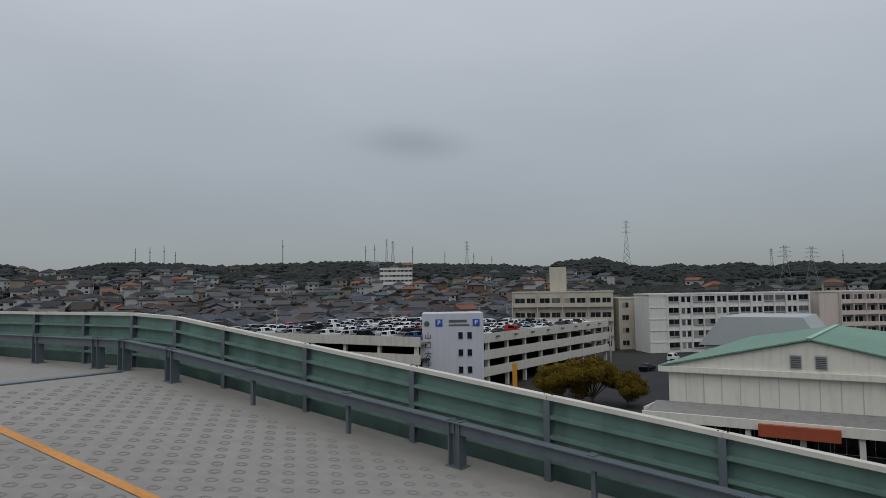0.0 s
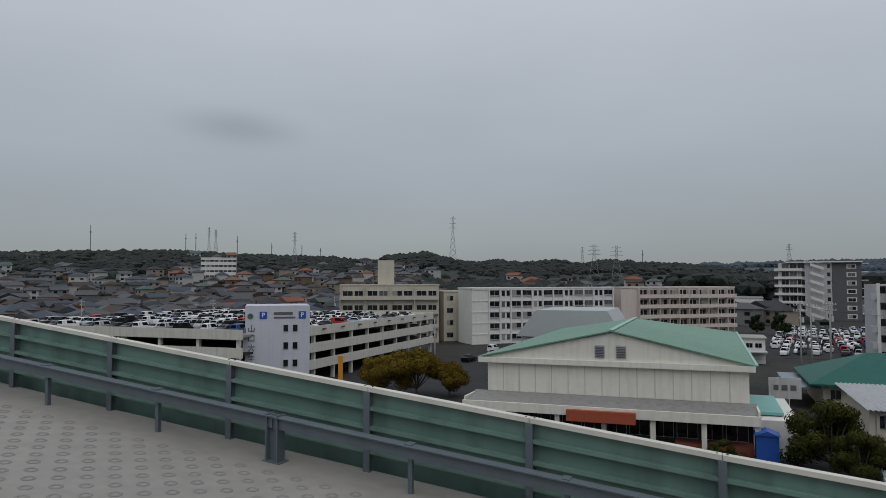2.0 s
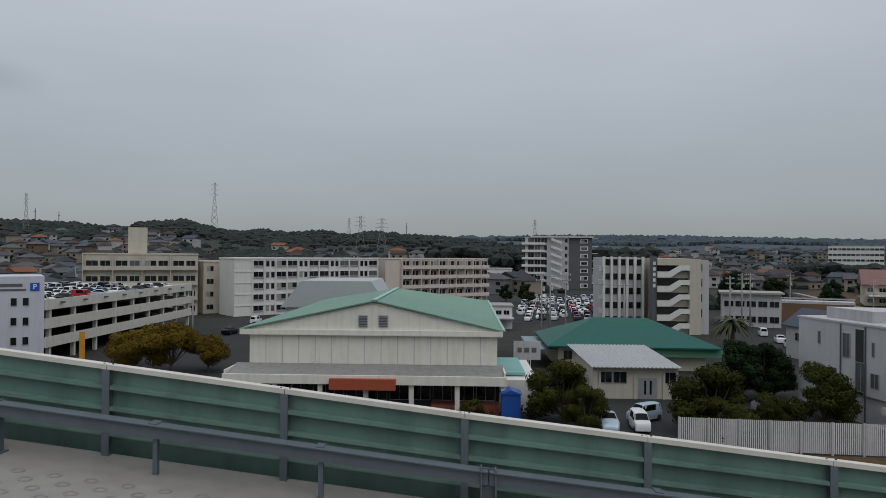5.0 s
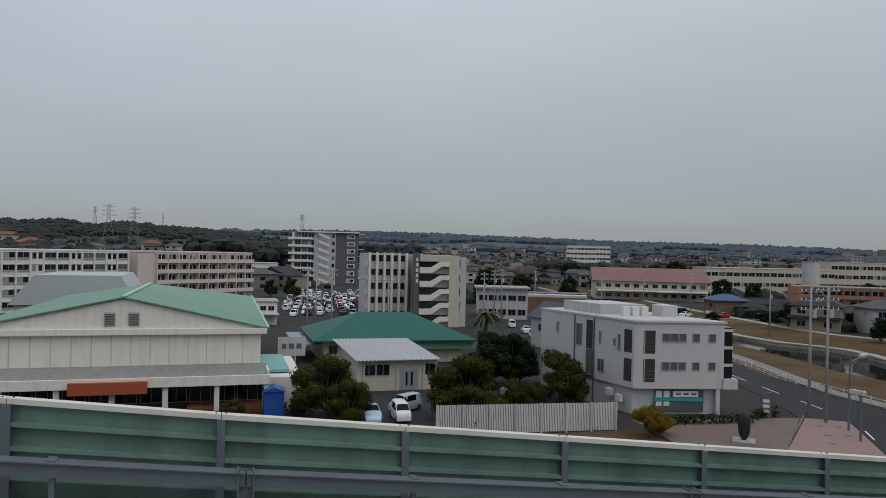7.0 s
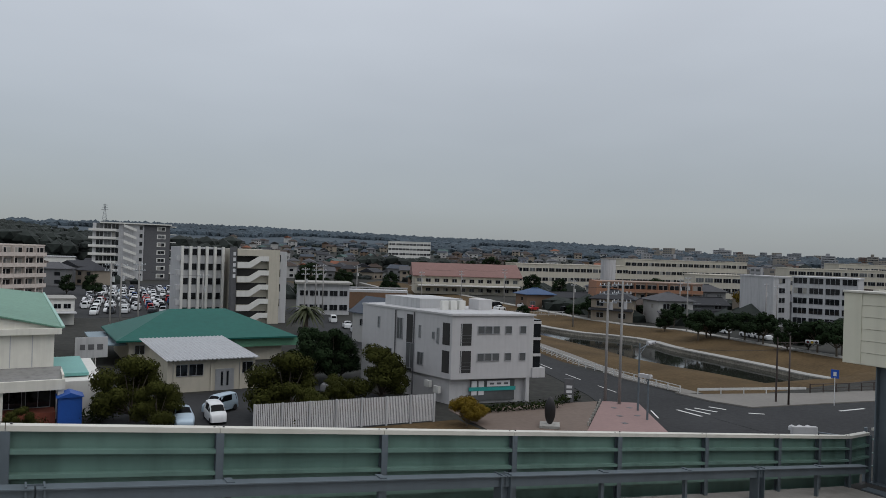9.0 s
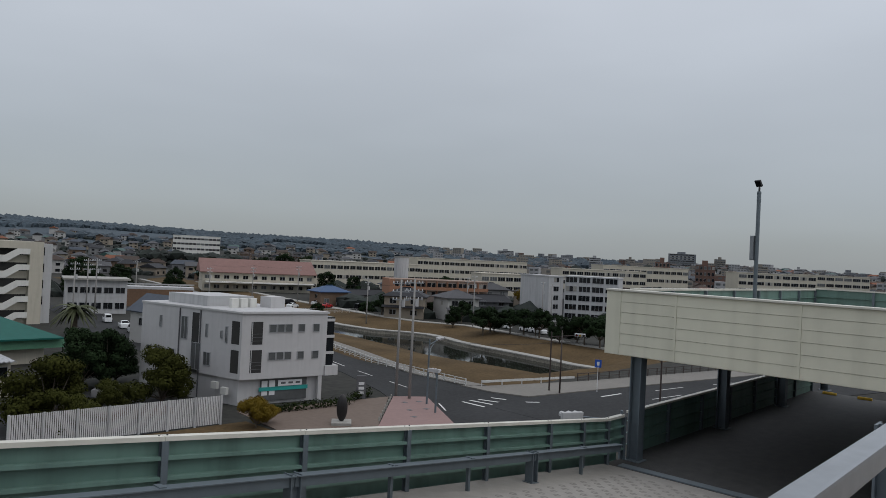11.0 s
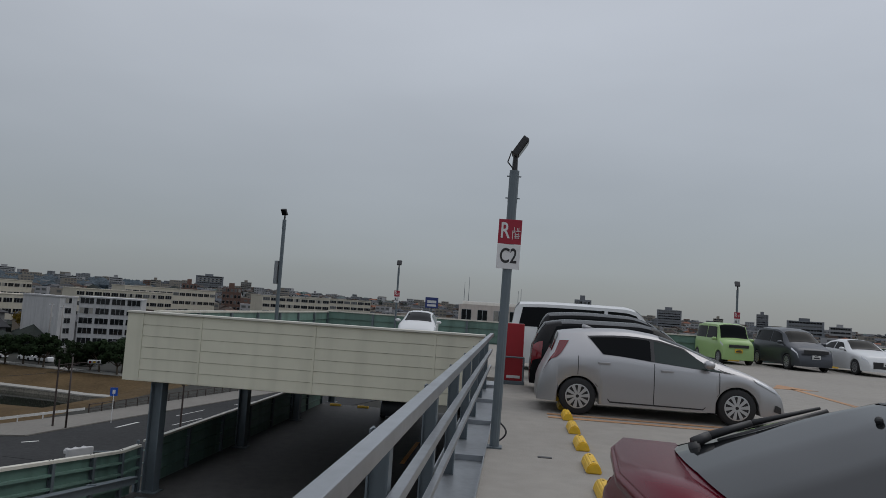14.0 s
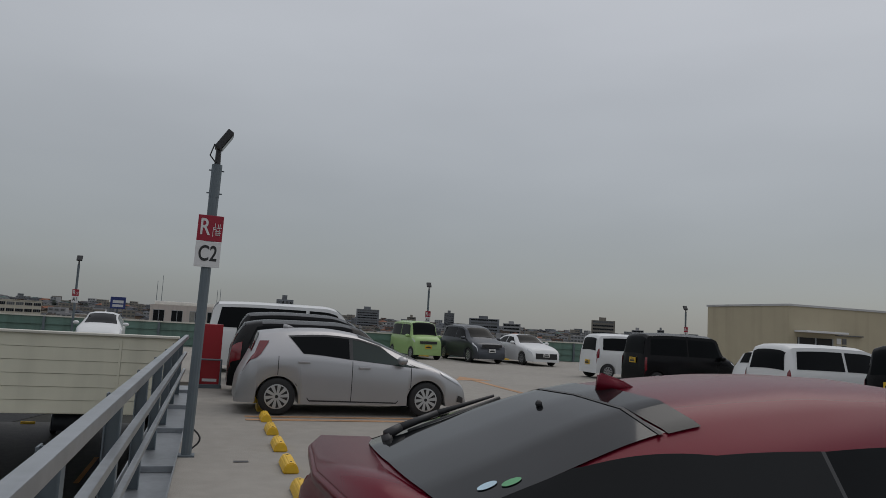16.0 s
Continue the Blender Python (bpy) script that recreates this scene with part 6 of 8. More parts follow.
for i, (a, b, z, fl, bays, m) in enumerate((((205, 168), (240, 150), -3.5, 3, 12, CREAM), ((262, 170), (300, 150), -0.5, 4, 12, CREAM), ((300, 172), (345, 150), 1.8, 4, 14, CREAM), ((330, 120), (362, 96), 1.5, 5, 9, CREAM), ((385, 110), (410, 84), 2.0, 5, 8, CREAM))):
    slab_block("school" if i == 0 else "apartment_block", "cream concrete housing block with rows of windows", a, b, 10, z, fl, bays, m, "strip")
far_w = slab_block("apartment_block", "long white housing block far off before the hills", (252, 500), (281, 484), 12, 8.6, 6, 12, WHITE, "strip")
slab_block("hospital", "white terraced building on the wooded hillside", (-351.7, 435.8), (-331.5, 451.3), 12, 19.4, 4, 8, WHITE, "strip", z0=4, category="hospital")


# ---------- streets, river walls ----------
def strip(name, label, m, left, right, z0, z1, category, kind="structure"):
    """A paved sheet between two rows of points."""
    return tagged(part(name, sheet(left + right[::-1], z0, z1), m), label, category, kind=kind)


strip("road", "grey asphalt street with white lane marks", ASPHALT, [(40, 30), (56, 60), (60.5, 72), (66, 96), (60, 140)], [(72, 30), (68.5, 56), (68.5, 76), (75, 98), (70, 140)], GROUND - 0.2, GROUND + 0.05, "road")
strip("road_crossing", "asphalt crossing and bridge road", ASPHALT, [(60, 46.5), (68, 48), (82.5, 45), (118, 36.9), (200, 15)], [(58, 20), (75, 28), (92, 28), (116, 21), (195, -2)], GROUND - 0.2, GROUND + 0.07, "road")
strip("road_lot", "asphalt drive beside the gymnasium", ASPHALT, [(-24, 60), (-30, 100), (-34, 150), (-40, 200)], [(-44, 60), (-46, 100), (-48, 150), (-52, 200)], GROUND - 0.2, GROUND + 0.05, "road")
strip("road_back", "narrow asphalt street behind the palm", ASPHALT, [(46, 92), (50, 130), (60, 180)], [(53, 92), (58, 130), (69, 180)], GROUND - 0.2, GROUND + 0.05, "road")
strip("lot_asphalt", "asphalt parking lot", ASPHALT, [(8, 160), (8, 290)], [(45, 160), (60, 290)], GROUND - 0.2, GROUND + 0.05, "lot")
strip("yard", "dark asphalt yard of the clubhouse", ASPHALT, [(5, 57), (5, 76)], [(34, 57), (34, 78)], GROUND - 0.2, GROUND + 0.04, "yard")
PAVE = mat("worn_paving", (0.19, 0.178, 0.158), 0.85, 0, 0.15, 1.5)
PLAZA = mat("pink_paving", (0.27, 0.175, 0.16), 0.85, 0, 0.12, 1.5)
strip("pavement_plaza", "pinkish paved corner plaza", PLAZA, [(42.2, 45.7), (45.7, 48.7), (54.9, 56.7)], [(48.2, 40.3), (51.1, 44.5), (57.9, 54.4)], GROUND - 0.1, GROUND + 0.16, "pavement")
strip("pavement_river", "pale concrete pavement along the river", PAVE, [(67.2, 56.0), (67.7, 67), (70.6, 76), (74.2, 86.6), (77.6, 98), (88, 130)], [(69.4, 55.5), (69.9, 67), (72.8, 75.5), (76.4, 86), (79.8, 97.5), (90.4, 130)], GROUND - 0.1, GROUND + 0.18, "pavement")
strip("pavement_corner", "pale concrete pavement before the bridge", PAVE, [(66.6, 57), (68.4, 55.2), (82, 50.4), (118, 42)], [(66.6, 52), (68.0, 47.9), (82.5, 44.9), (118, 36.8)], GROUND - 0.1, GROUND + 0.18, "pavement")
strip("pavement_office", "brownish paved forecourt of the office", mat("forecourt", (0.16, 0.12, 0.095), 0.9, 0, 0.2, 1), [(36, 48), (37.5, 60)], [(42.0, 45.4), (54.7, 57.2)], GROUND - 0.1, GROUND + 0.06, "pavement")
strip("grass_strip", "dry grass verge below the fence", DRYGRASS, [(16, 48), (16, 57.4)], [(36, 48), (36, 56)], GROUND - 0.1, GROUND + 0.08, "verge")
marks = thing("lane_marks", "white painted lane and stop marks on the street", "road marking")
for a, b, w in (((60.3, 60), (61.2, 64), 0.15), ((62, 68), (63, 72), 0.15), ((64, 76), (65.2, 80), 0.15), ((59.5, 50.6), (59.4, 47.4), 0.35), ((60.8, 50.6), (61.1, 47.7), 0.35), ((62.0, 50.4), (62.7, 48.1), 0.35), ((64.0, 50.2), (64.6, 48.5), 0.35), ((65.4, 46.4), (66.6, 45.4), 0.3), ((54.6, 48.6), (56.6, 51.4), 0.15), ((80, 38.5), (86, 37.6), 0.15), ((92, 36.4), (98, 35.2), 0.15), ((104, 33.6), (110, 32.1), 0.15), ((76, 43.0), (80, 42.6), 0.3), ((86, 41), (92, 40), 0.15), ((98, 38.4), (104, 36.8), 0.15)):
    d = Vector((b[0] - a[0], b[1] - a[1], 0)).normalized()
    n_ = Vector((-d.y, d.x, 0)) * w / 2
    pts = [(a[0] + n_.x, a[1] + n_.y), (a[0] - n_.x, a[1] - n_.y), (b[0] - n_.x, b[1] - n_.y), (b[0] + n_.x, b[1] + n_.y)]
    part("mark", sheet(pts, GROUND + 0.074, GROUND + 0.082), PAINT, marks)

bm = bmesh.new()
ys = list(range(57, 331, 7))
va = [bm.verts.new((river_near(y) - 4, y, GROUND - 1.75)) for y in ys]
vb = [bm.verts.new((river_far(y) + 0.5, y, GROUND - 1.75)) for y in ys]
for i in range(len(ys) - 1):
    bm.faces.new((va[i], vb[i], vb[i + 1], va[i + 1]))
tagged(part("water", bm, WATER), "still dark river water reflecting the sky", "water", kind="structure")
STONEW = mat("river_wall_stone", (0.25, 0.23, 0.19), 0.9, 0, 0.7, 1.6, 1.0, 3)
wall_r = thing("river_wall", "rough stone river wall with a pale concrete coping", "river wall")
for sgn, dist, zc in ((1, 0.0, -0.95),):
    for i, (y0, y1) in enumerate(zip(range(58, 324, 6), range(64, 330, 6))):
        pts = []
        for y, o_ in ((y0, 0), (y1, 0), (y1, 1.6), (y0, 1.6)):
            pts.append((river_far(y) + o_, y))
        bm = bmesh.new()
        prism(bm, pts, 2, GROUND - 3.2, GROUND + zc - 0.2)
        bmesh.ops.recalc_face_normals(bm, faces=bm.faces[:])
        part("stone_face", bm, STONEW, wall_r)
        if sgn > 0:
            bm = bmesh.new()
            prism(bm, [(p[0] + (0.25 if k > 1 else -0.12), p[1]) for k, p in enumerate(pts)], 2, GROUND + zc - 0.2, GROUND + zc)
            bmesh.ops.recalc_face_normals(bm, faces=bm.faces[:])
            part("coping", bm, CURB, wall_r)
strip("pavement_bank", "pale path on the far river bank", CURB, [(river_far(y) + 15.5, y) for y in range(60, 300, 12)], [(river_far(y) + 18.0, y) for y in range(60, 300, 12)], GROUND - 0.1, GROUND + 0.15, "path")


def guard_fence(name, label, pts, h, m, gap=2.0, solid=False):
    o = thing(name, label, "guard rail")
    for (ax, ay), (bx, by) in zip(pts, pts[1:]):
        d = Vector((bx - ax, by - ay, 0))
        ln = d.length
        ang = math.degrees(math.atan2(d.y, d.x))
        rails = ((h - 0.28, h),) if solid else ((h - 0.08, h), (h * 0.5, h * 0.5 + 0.06), (h * 0.22, h * 0.22 + 0.05))
        for a, b in rails:
            r = part("rail", boxm(0, -0.03, a, ln, 0.03, b), m, o)
            r.matrix_local = pose(ax, ay, GROUND + 0.15, 0, 0, ang)
        k = 0.0
        while k < ln:
            r = part("post", boxm(k - 0.05, 0.03, 0, k + 0.05, 0.13, h), m, o)
            r.matrix_local = pose(ax, ay, GROUND + 0.15, 0, 0, ang)
            k += gap
    return o


GUARDW = mat("guard_white", (0.62, 0.62, 0.60), 0.5, 0, 0.06, 2, stain=0.2)
GUARDB = mat("guard_brown", (0.05, 0.035, 0.03), 0.6)
guard_fence("guard_rail", "white pipe guard rail along the river street", [(67.0, 56.5), (69.0, 76), (76, 98)], 0.85, GUARDW, 2.0, False)
guard_fence("guard_rail", "white beam guard rail at the river head", [(68.2, 55.0), (81.8, 50.4)], 0.75, GUARDW, 3.0, True)
guard_fence("bridge_rail", "brown bridge railing beside the road", [(82.4, 50.2), (118, 41.8), (150, 33.5)], 1.1, GUARDB, 2.0)
guard_fence("bridge_rail", "pale railing across the upper river", [(96, 150), (124, 142)], 1.1, GREYW, 2.0)

# ---------- trees ----------
LEAF_DK = mat("leaf_dark", (0.016, 0.028, 0.012), 0.85, 0, 0.6, 1.5, spec=0.05)
LEAF_OL = mat("leaf_olive", (0.135, 0.092, 0.014), 0.85, 0, 0.5, 1.5, spec=0.05)
LEAF_GR = mat("leaf_green", (0.046, 0.050, 0.012), 0.85, 0, 0.6, 1.5, spec=0.05)
BARK = mat("bark", (0.10, 0.08, 0.06), 0.9, 0, 0.3, 6)
TWIG = mat("bare_twigs", (0.11, 0.085, 0.075), 0.9, 0, 0.3, 2)
PALMLEAF = mat("palm_leaf", (0.06, 0.07, 0.025), 0.7, 0, 0.3, 3)


def crown(rnd, clusters, leaves, size, flat=0.8):
    """Many small leaves gathered in clusters: an uneven crown with gaps."""
    verts, faces = [], []
    for cx, cy, cz, r in clusters:
        for _ in range(int(leaves * r * r)):
            d = Vector((rnd.gauss(0, 1), rnd.gauss(0, 1), rnd.gauss(0, 1))).normalized()
            p = Vector((cx, cy, cz)) + Vector((d.x, d.y, d.z * flat)) * r * (0.55 + 0.5 * rnd.random())
            s = size * (0.6 + 0.8 * rnd.random())
            u = d.orthogonal().normalized()
            u.rotate(Matrix.Rotation(rnd.random() * 6.28, 3, d))
            w = (d.cross(u) + d * rnd.uniform(-0.7, 0.7)).normalized()
            i = len(verts)
            verts += [p - u * s, p + w * s * 0.6 + u * s * 0.1, p + u * s, p - w * s * 0.6]
            faces.append((i, i + 1, i + 2, i + 3))
    me = bpy.data.meshes.new("crown")
    me.from_pydata(verts, [], faces)
    return me


def make_tree(name, label, seed, h, spread, leafm, leaves=70, size=0.22, trunk_h=0.3, nclump=16):
    rnd = random.Random(seed)
    t = thing(name, label, "tree")
    bm = bmesh.new()
    tube(bm, (0, 0, -0.2), (0.05, 0.02, h * trunk_h), h * 0.03, h * 0.022, 8)
    cl = []
    for k in range(nclump):
        a, rr = k * 2.4 + rnd.random(), spread * (0.25 + 0.65 * math.sqrt(rnd.random()))
        z = h * (trunk_h + 0.12 + (0.95 - trunk_h - 0.2) * rnd.random())
        rr *= 1.0 - 0.6 * max(0, (z / h - 0.6) / 0.4)
        r = spread * rnd.uniform(0.26, 0.45)
        cl.append((rr * math.cos(a), rr * math.sin(a), z, r))
        tube(bm, (0.05, 0.02, h * trunk_h * 0.85), (cl[-1][0], cl[-1][1], z), h * 0.012, h * 0.004, 5)
    cl.append((0, 0, h * 0.82, spread * 0.4))
    part("trunk", bm, BARK, t)
    me = crown(rnd, cl, leaves, size)
    me.materials.append(leafm)
    c = new("crown", me)
    c.parent = t
    return t


def spread_copies(proto, places, seed, label=None):
    rnd = random.Random(seed)
    x, y, s = places[0]
    proto.matrix_world = pose(x, y, land(x, y), 0, 0, 20) @ Matrix.Scale(s, 4)
    for x, y, s in places[1:]:
        o = copy_thing(proto, pose(x, y, land(x, y), 0, 0, rnd.uniform(0, 360)))
        o.scale = (s, s, s * rnd.uniform(0.9, 1.1))


olive = make_tree("tree", "round olive yellow evergreen street tree", 3, 6.2, 3.6, LEAF_OL, 340, 0.14, 0.16, 20)
spread_copies(olive, [(-37.5, 91, 1.05), (-41.5, 89, 0.85), (-33.0, 92, 0.8), (-45, 95, 0.7), (35.4, 53.5, 0.42), (37.2, 54.5, 0.3)], 1)
dk = make_tree("tree", "dense dark green evergreen garden tree", 5, 6.0, 2.9, LEAF_GR, 520, 0.125, 0.12, 24)
spread_copies(dk, [(9.3, 67.0, 0.98), (11.0, 64.0, 0.62), (21.9, 63.2, 1.12), (21.6, 59.9, 0.62), (33.2, 66.5, 1.0), (24.5, 67.5, 0.6), (28, 66, 0.55), (1.0, 66.5, 0.35)], 2)
dd_ = make_tree("tree", "tall dark evergreen tree beside the office", 8, 7.0, 2.6, LEAF_DK, 380, 0.15, 0.1, 20)
spread_copies(dd_, [(29.4, 77, 1.0), (32.6, 77.5, 0.95), (30.8, 80.5, 0.9), (34.5, 80, 0.8), (122.6, 108.2, 0.7), (124.0, 97.3, 0.75), (119.2, 77.2, 0.85), (123.3, 75.8, 0.8), (20, 225, 1.0), (14, 232, 0.8), (58, 262, 1.0), (50, 258, 0.8), (75, 205, 0.9), (82, 215, 1.1), (90, 222, 0.9), (105, 240, 1.0), (112, 222, 1.0), (150, 190, 1.3), (158, 185, 1.1), (205, 185, 1.4), (80, 207, 1.5), (93, 216, 1.4), (84, 224, 1.7), (172, 262, 1.9), (180, 258, 2.1), (190, 255, 1.9), (148, 264, 1.6), (118, 230, 1.3), (70, 240, 1.5), (64, 252, 1.3)], 3)
pine = make_tree("pine_tree", "dark pine with layered crown on the river bank", 12, 5.5, 2.6, LEAF_DK, 160, 0.22, 0.3, 14)
spread_copies(pine, [(117.5, 95.2, 1.12), (121, 96, 1.19), (123.6, 92.6, 1.12), (124.4, 89.6, 1.12), (122.2, 84.1, 1.12), (125, 87, 1.00), (121.5, 73, 1.19), (119.6, 68.5, 1.19), (124, 70, 1.12), (131, 113, 1.00), (127, 137, 1.12), (119, 134, 0.75), (130, 128, 0.75), (140, 128, 1.25), (113, 146, 0.69), (109, 149, 0.62)], 4)
yel = make_tree("tree", "tall yellowish tree among the houses", 15, 8, 3.4, LEAF_OL, 60, 0.3, 0.35, 14)
spread_copies(yel, [(178, 128, 1.1), (-205, 190, 1.0), (-196, 196, 0.8), (-128, 215, 0.9)], 5)

palm = thing("palm_tree", "date palm with a thick trunk and drooping fronds", "palm tree", 44.9, 120.5, GROUND)
bm = bmesh.new()
tube(bm, (0, 0, 0), (0, 0, 4.4), 0.55, 0.45, 10)
part("trunk", bm, BARK, palm)
rnd = random.Random(4)
verts, faces = [], []
for k in range(60):
    a, up = rnd.random() * 6.28, rnd.uniform(-0.35, 1.2)
    d = Vector((math.cos(a), math.sin(a), 0))
    side_v = Vector((-d.y, d.x, 0))
    last = None
    for j in range(7):
        u = j / 6
        p = Vector((0, 0, 4.6)) + d * (3.4 * u) + Vector((0, 0, 2.2 * up * u - 2.6 * u * u))
        wv = 0.30 * math.sin(math.pi * min(1, u * 0.9 + 0.12))
        i = len(verts)
        verts += [p + side_v * wv, p + Vector((0, 0, 0.10)), p - side_v * wv]
        if last is not None:
            faces += [(last, last + 1, i + 1, i), (last + 1, last + 2, i + 2, i + 1)]
        last = i
me = bpy.data.meshes.new("fronds")
me.from_pydata(verts, [], faces)
me.materials.append(PALMLEAF)
fr = new("fronds", me)
fr.parent = palm

HEDGE = mat("hedge_leaf", (0.022, 0.032, 0.011), 0.9, 0, 0.5, 3, spec=0.05)


BROWNLEAF = mat("dry_shrub_leaf", (0.105, 0.06, 0.028), 0.9, 0, 0.5, 3, spec=0.05)


def hedge(label, a, b, w, h, seed, leafm=HEDGE):
    rnd = random.Random(seed)
    ax, ay = a
    bx, by = b
    n_ = max(2, int(math.hypot(bx - ax, by - ay) / 0.5))
    cl = [(ax + (bx - ax) * k / n_, ay + (by - ay) * k / n_, GROUND + h * 0.5, h * 0.62) for k in range(n_ + 1)]
    me = crown(rnd, cl, 160, 0.13, 0.9)
    me.materials.append(leafm)
    return tagged(new("hedge", me), label, "hedge", kind="stuff")


hedge("low clipped hedge before the office", (39.5, 57.6), (48.5, 56.5), 1, 0.9, 1)
hedge("low clipped hedge at the plaza edge", (50.0, 57.8), (52.8, 58.6), 1, 1.0, 2)
hedge("scruffy brown shrubs before the gymnasium porch", (-7, 66.9), (2.5, 67.2), 1, 1.0, 3, BROWNLEAF)
hedge("dry brown weeds along the lean-to of the hall", (8.3, 84), (8.5, 104), 1, 0.9, 4, BROWNLEAF)
hedge("dark low shrubs beside the blue shed", (6.2, 67.5), (7.4, 68.2), 1, 1.6, 5)
hedge("dry brown shrubs behind the white fence", (25.5, 62.5), (31.5, 62.0), 1, 1.1, 6, BROWNLEAF)

# bare far trees as fine twig fans
rnd = random.Random(9)
bm = bmesh.new()
for k in range(46):
    x, y = 262 + rnd.uniform(-28, 28), 380 + rnd.uniform(-14, 14)
    h = rnd.uniform(10, 15)
    tube(bm, (x, y, GROUND), (x, y, GROUND + h), 0.25, 0.05, 4, False)
    for j in range(9):
        z = GROUND + h * (0.4 + 0.06 * j)
        a = rnd.random() * 6.28
        tube(bm, (x, y, z), (x + 2.2 * math.cos(a), y + 2.2 * math.sin(a), z + 2.4), 0.09, 0.03, 3, False)
tagged(part("bare_trees", bm, TWIG), "row of tall leafless trees far off", "trees", kind="stuff")

def clear_of(x, y):
    if -122 < x < -30 and 60 < y < 152:
        return False
    if -100 < x < 15 and 150 < y < 240:
        return False
    if -35 < x < 72 and y < 275 and y > 0:
        return False
    if 74 < x < river_far(y) + 21 and 0 < y < 340:
        return False
    for a, b, r in ((145, 121, 13), (141, 167, 17), (150, 225, 42), (162, 148, 24), (168, 103, 20), (268, 225, 48), (205, 232, 40), (222, 160, 24), (280, 160, 26), (322, 160, 30), (346, 108, 24), (398, 97, 24), (267, 492, 26), (42, 322, 34), (-75, 168, 20), (-341, 444, 20)):
        if (x - a) ** 2 + (y - b) ** 2 < r * r:
            return False
    return not (x < 60 and y < 30) and not (40 < x < 205 and 0 < y < 50)


# ---------- woods on the hills ----------
def woods(name, label, count, az0, az1, r0, r1, size, m, seed, keep, lift=0.0):
    rnd = random.Random(seed)
    ico = bmesh.new()
    bmesh.ops.create_icosphere(ico, subdivisions=1 if size < 5 else 2, radius=1)
    base = [v.co.copy() for v in ico.verts]
    fc = [[v.index for v in f.verts] for f in ico.faces]
    ico.free()
    verts, faces = [], []
    for _ in range(count):
        az, r = math.radians(rnd.uniform(az0, az1)), rnd.uniform(r0, r1)
        x, y = -r * math.sin(az), r * math.cos(az)
        z = land(x, y)
        if not keep(x, y, z, r, rnd):
            continue
        s = size * rnd.uniform(0.6, 1.4)
        z += lift * rnd.random()
        i = len(verts)
        j = [1 + rnd.uniform(-0.3, 0.3) for _ in base]
        verts += [(x + b.x * s * q * 1.3, y + b.y * s * q * 1.3, z + s * 0.3 + b.z * s * q * 0.9) for b, q in zip(base, j)]
        faces += [tuple(i + k for k in f) for f in fc]
    me = bpy.data.meshes.new(name)
    me.from_pydata(verts, [], faces)
    me.materials.append(m)
    return tagged(new(name, me), label, "woods", kind="stuff")


woods("woods", "dark evergreen woods covering the low hills", 11000, -12, 75, 470, 850, 3.1, WOODS, 21, lambda x, y, z, r, q: noise.noise(Vector((x * 0.011, y * 0.011, 3))) > 0.62 - 1.0 * smooth01((r - 470) / 260))
woods("woods", "distant wooded ridges with haze painted into their blue-grey", 9500, -62, 4, 880, 1400, 4.4, HAZEWOODS, 22, lambda x, y, z, r, q: r > 1080 or noise.noise(Vector((x * 0.006, y * 0.006, 3))) > -0.05)
woods("woods", "dark tree groups between the houses", 1500, -60, 68, 170, 520, 3.0, WOODS, 23, lambda x, y, z, r, q: noise.noise(Vector((x * 0.02, y * 0.02, 9))) > 0.12 and not (-35 < x < 70 and y < 290) and not (-125 < x < 15 and y < 240) and abs(x - river_mid(y)) > 26)
woods("woods", "wooded knoll behind the flats", 900, 9, 24.6, 440, 520, 4.0, WOODS, 24, lambda x, y, z, r, q: True)
woods("woods", "tree groups on the far city rise", 1500, -130, -58, 330, 1350, 4.5, WOODS, 25, lambda x, y, z, r, q: noise.noise(Vector((x * 0.008, y * 0.008, 2))) > 0.1)
woods("woods", "tall dark trees behind the apartment tower", 420, -4.8, 2.4, 385, 425, 3.4, WOODS, 27, lambda x, y, z, r, q: True, 15.0)
woods("woods", "dark grove beyond the striped block", 260, -14.6, -10.4, 385, 425, 3.4, WOODS, 28, lambda x, y, z, r, q: True, 15.0)
woods("woods", "dark trees before the long white block", 260, -31.5, -24.5, 425, 465, 3.0, WOODS, 29, lambda x, y, z, r, q: True, 8.0)
woods("garden_trees", "small garden trees and shrubs between the roofs", 4200, -64, 70, 210, 900, 2.3, WOODS, 26, lambda x, y, z, r, q: clear_of(x, y))

# ---------- houses ----------
ROOFS = [mat("roof_dark_grey", (0.033, 0.034, 0.038), 0.6, 0, 0.2, 0.6, each=0.3, spec=0.15), mat("roof_brown", (0.058, 0.042, 0.034), 0.65, 0, 0.2, 0.6, each=0.3, spec=0.15), mat("roof_blue_grey", (0.052, 0.062, 0.078), 0.55, 0, 0.2, 0.6, each=0.25, spec=0.15),
         mat("roof_terracotta", (0.21, 0.085, 0.05), 0.7, 0, 0.2, 0.6, each=0.2, spec=0.15), mat("roof_green", (0.03, 0.075, 0.065), 0.6, 0, 0.15, 0.6), mat("roof_ash", (0.085, 0.085, 0.09), 0.6, 0, 0.2, 0.6, each=0.25, spec=0.15)]
WALLS = [mat("house_cream", (0.29, 0.245, 0.19), 0.8, 0, 0.1, 0.6, each=0.2), mat("house_white", (0.44, 0.43, 0.41), 0.8, 0, 0.08, 0.6, each=0.15), mat("house_grey", (0.19, 0.19, 0.19), 0.8, 0, 0.1, 0.6, each=0.25), mat("house_tan", (0.16, 0.105, 0.07), 0.8, 0, 0.1, 0.6, each=0.2)]


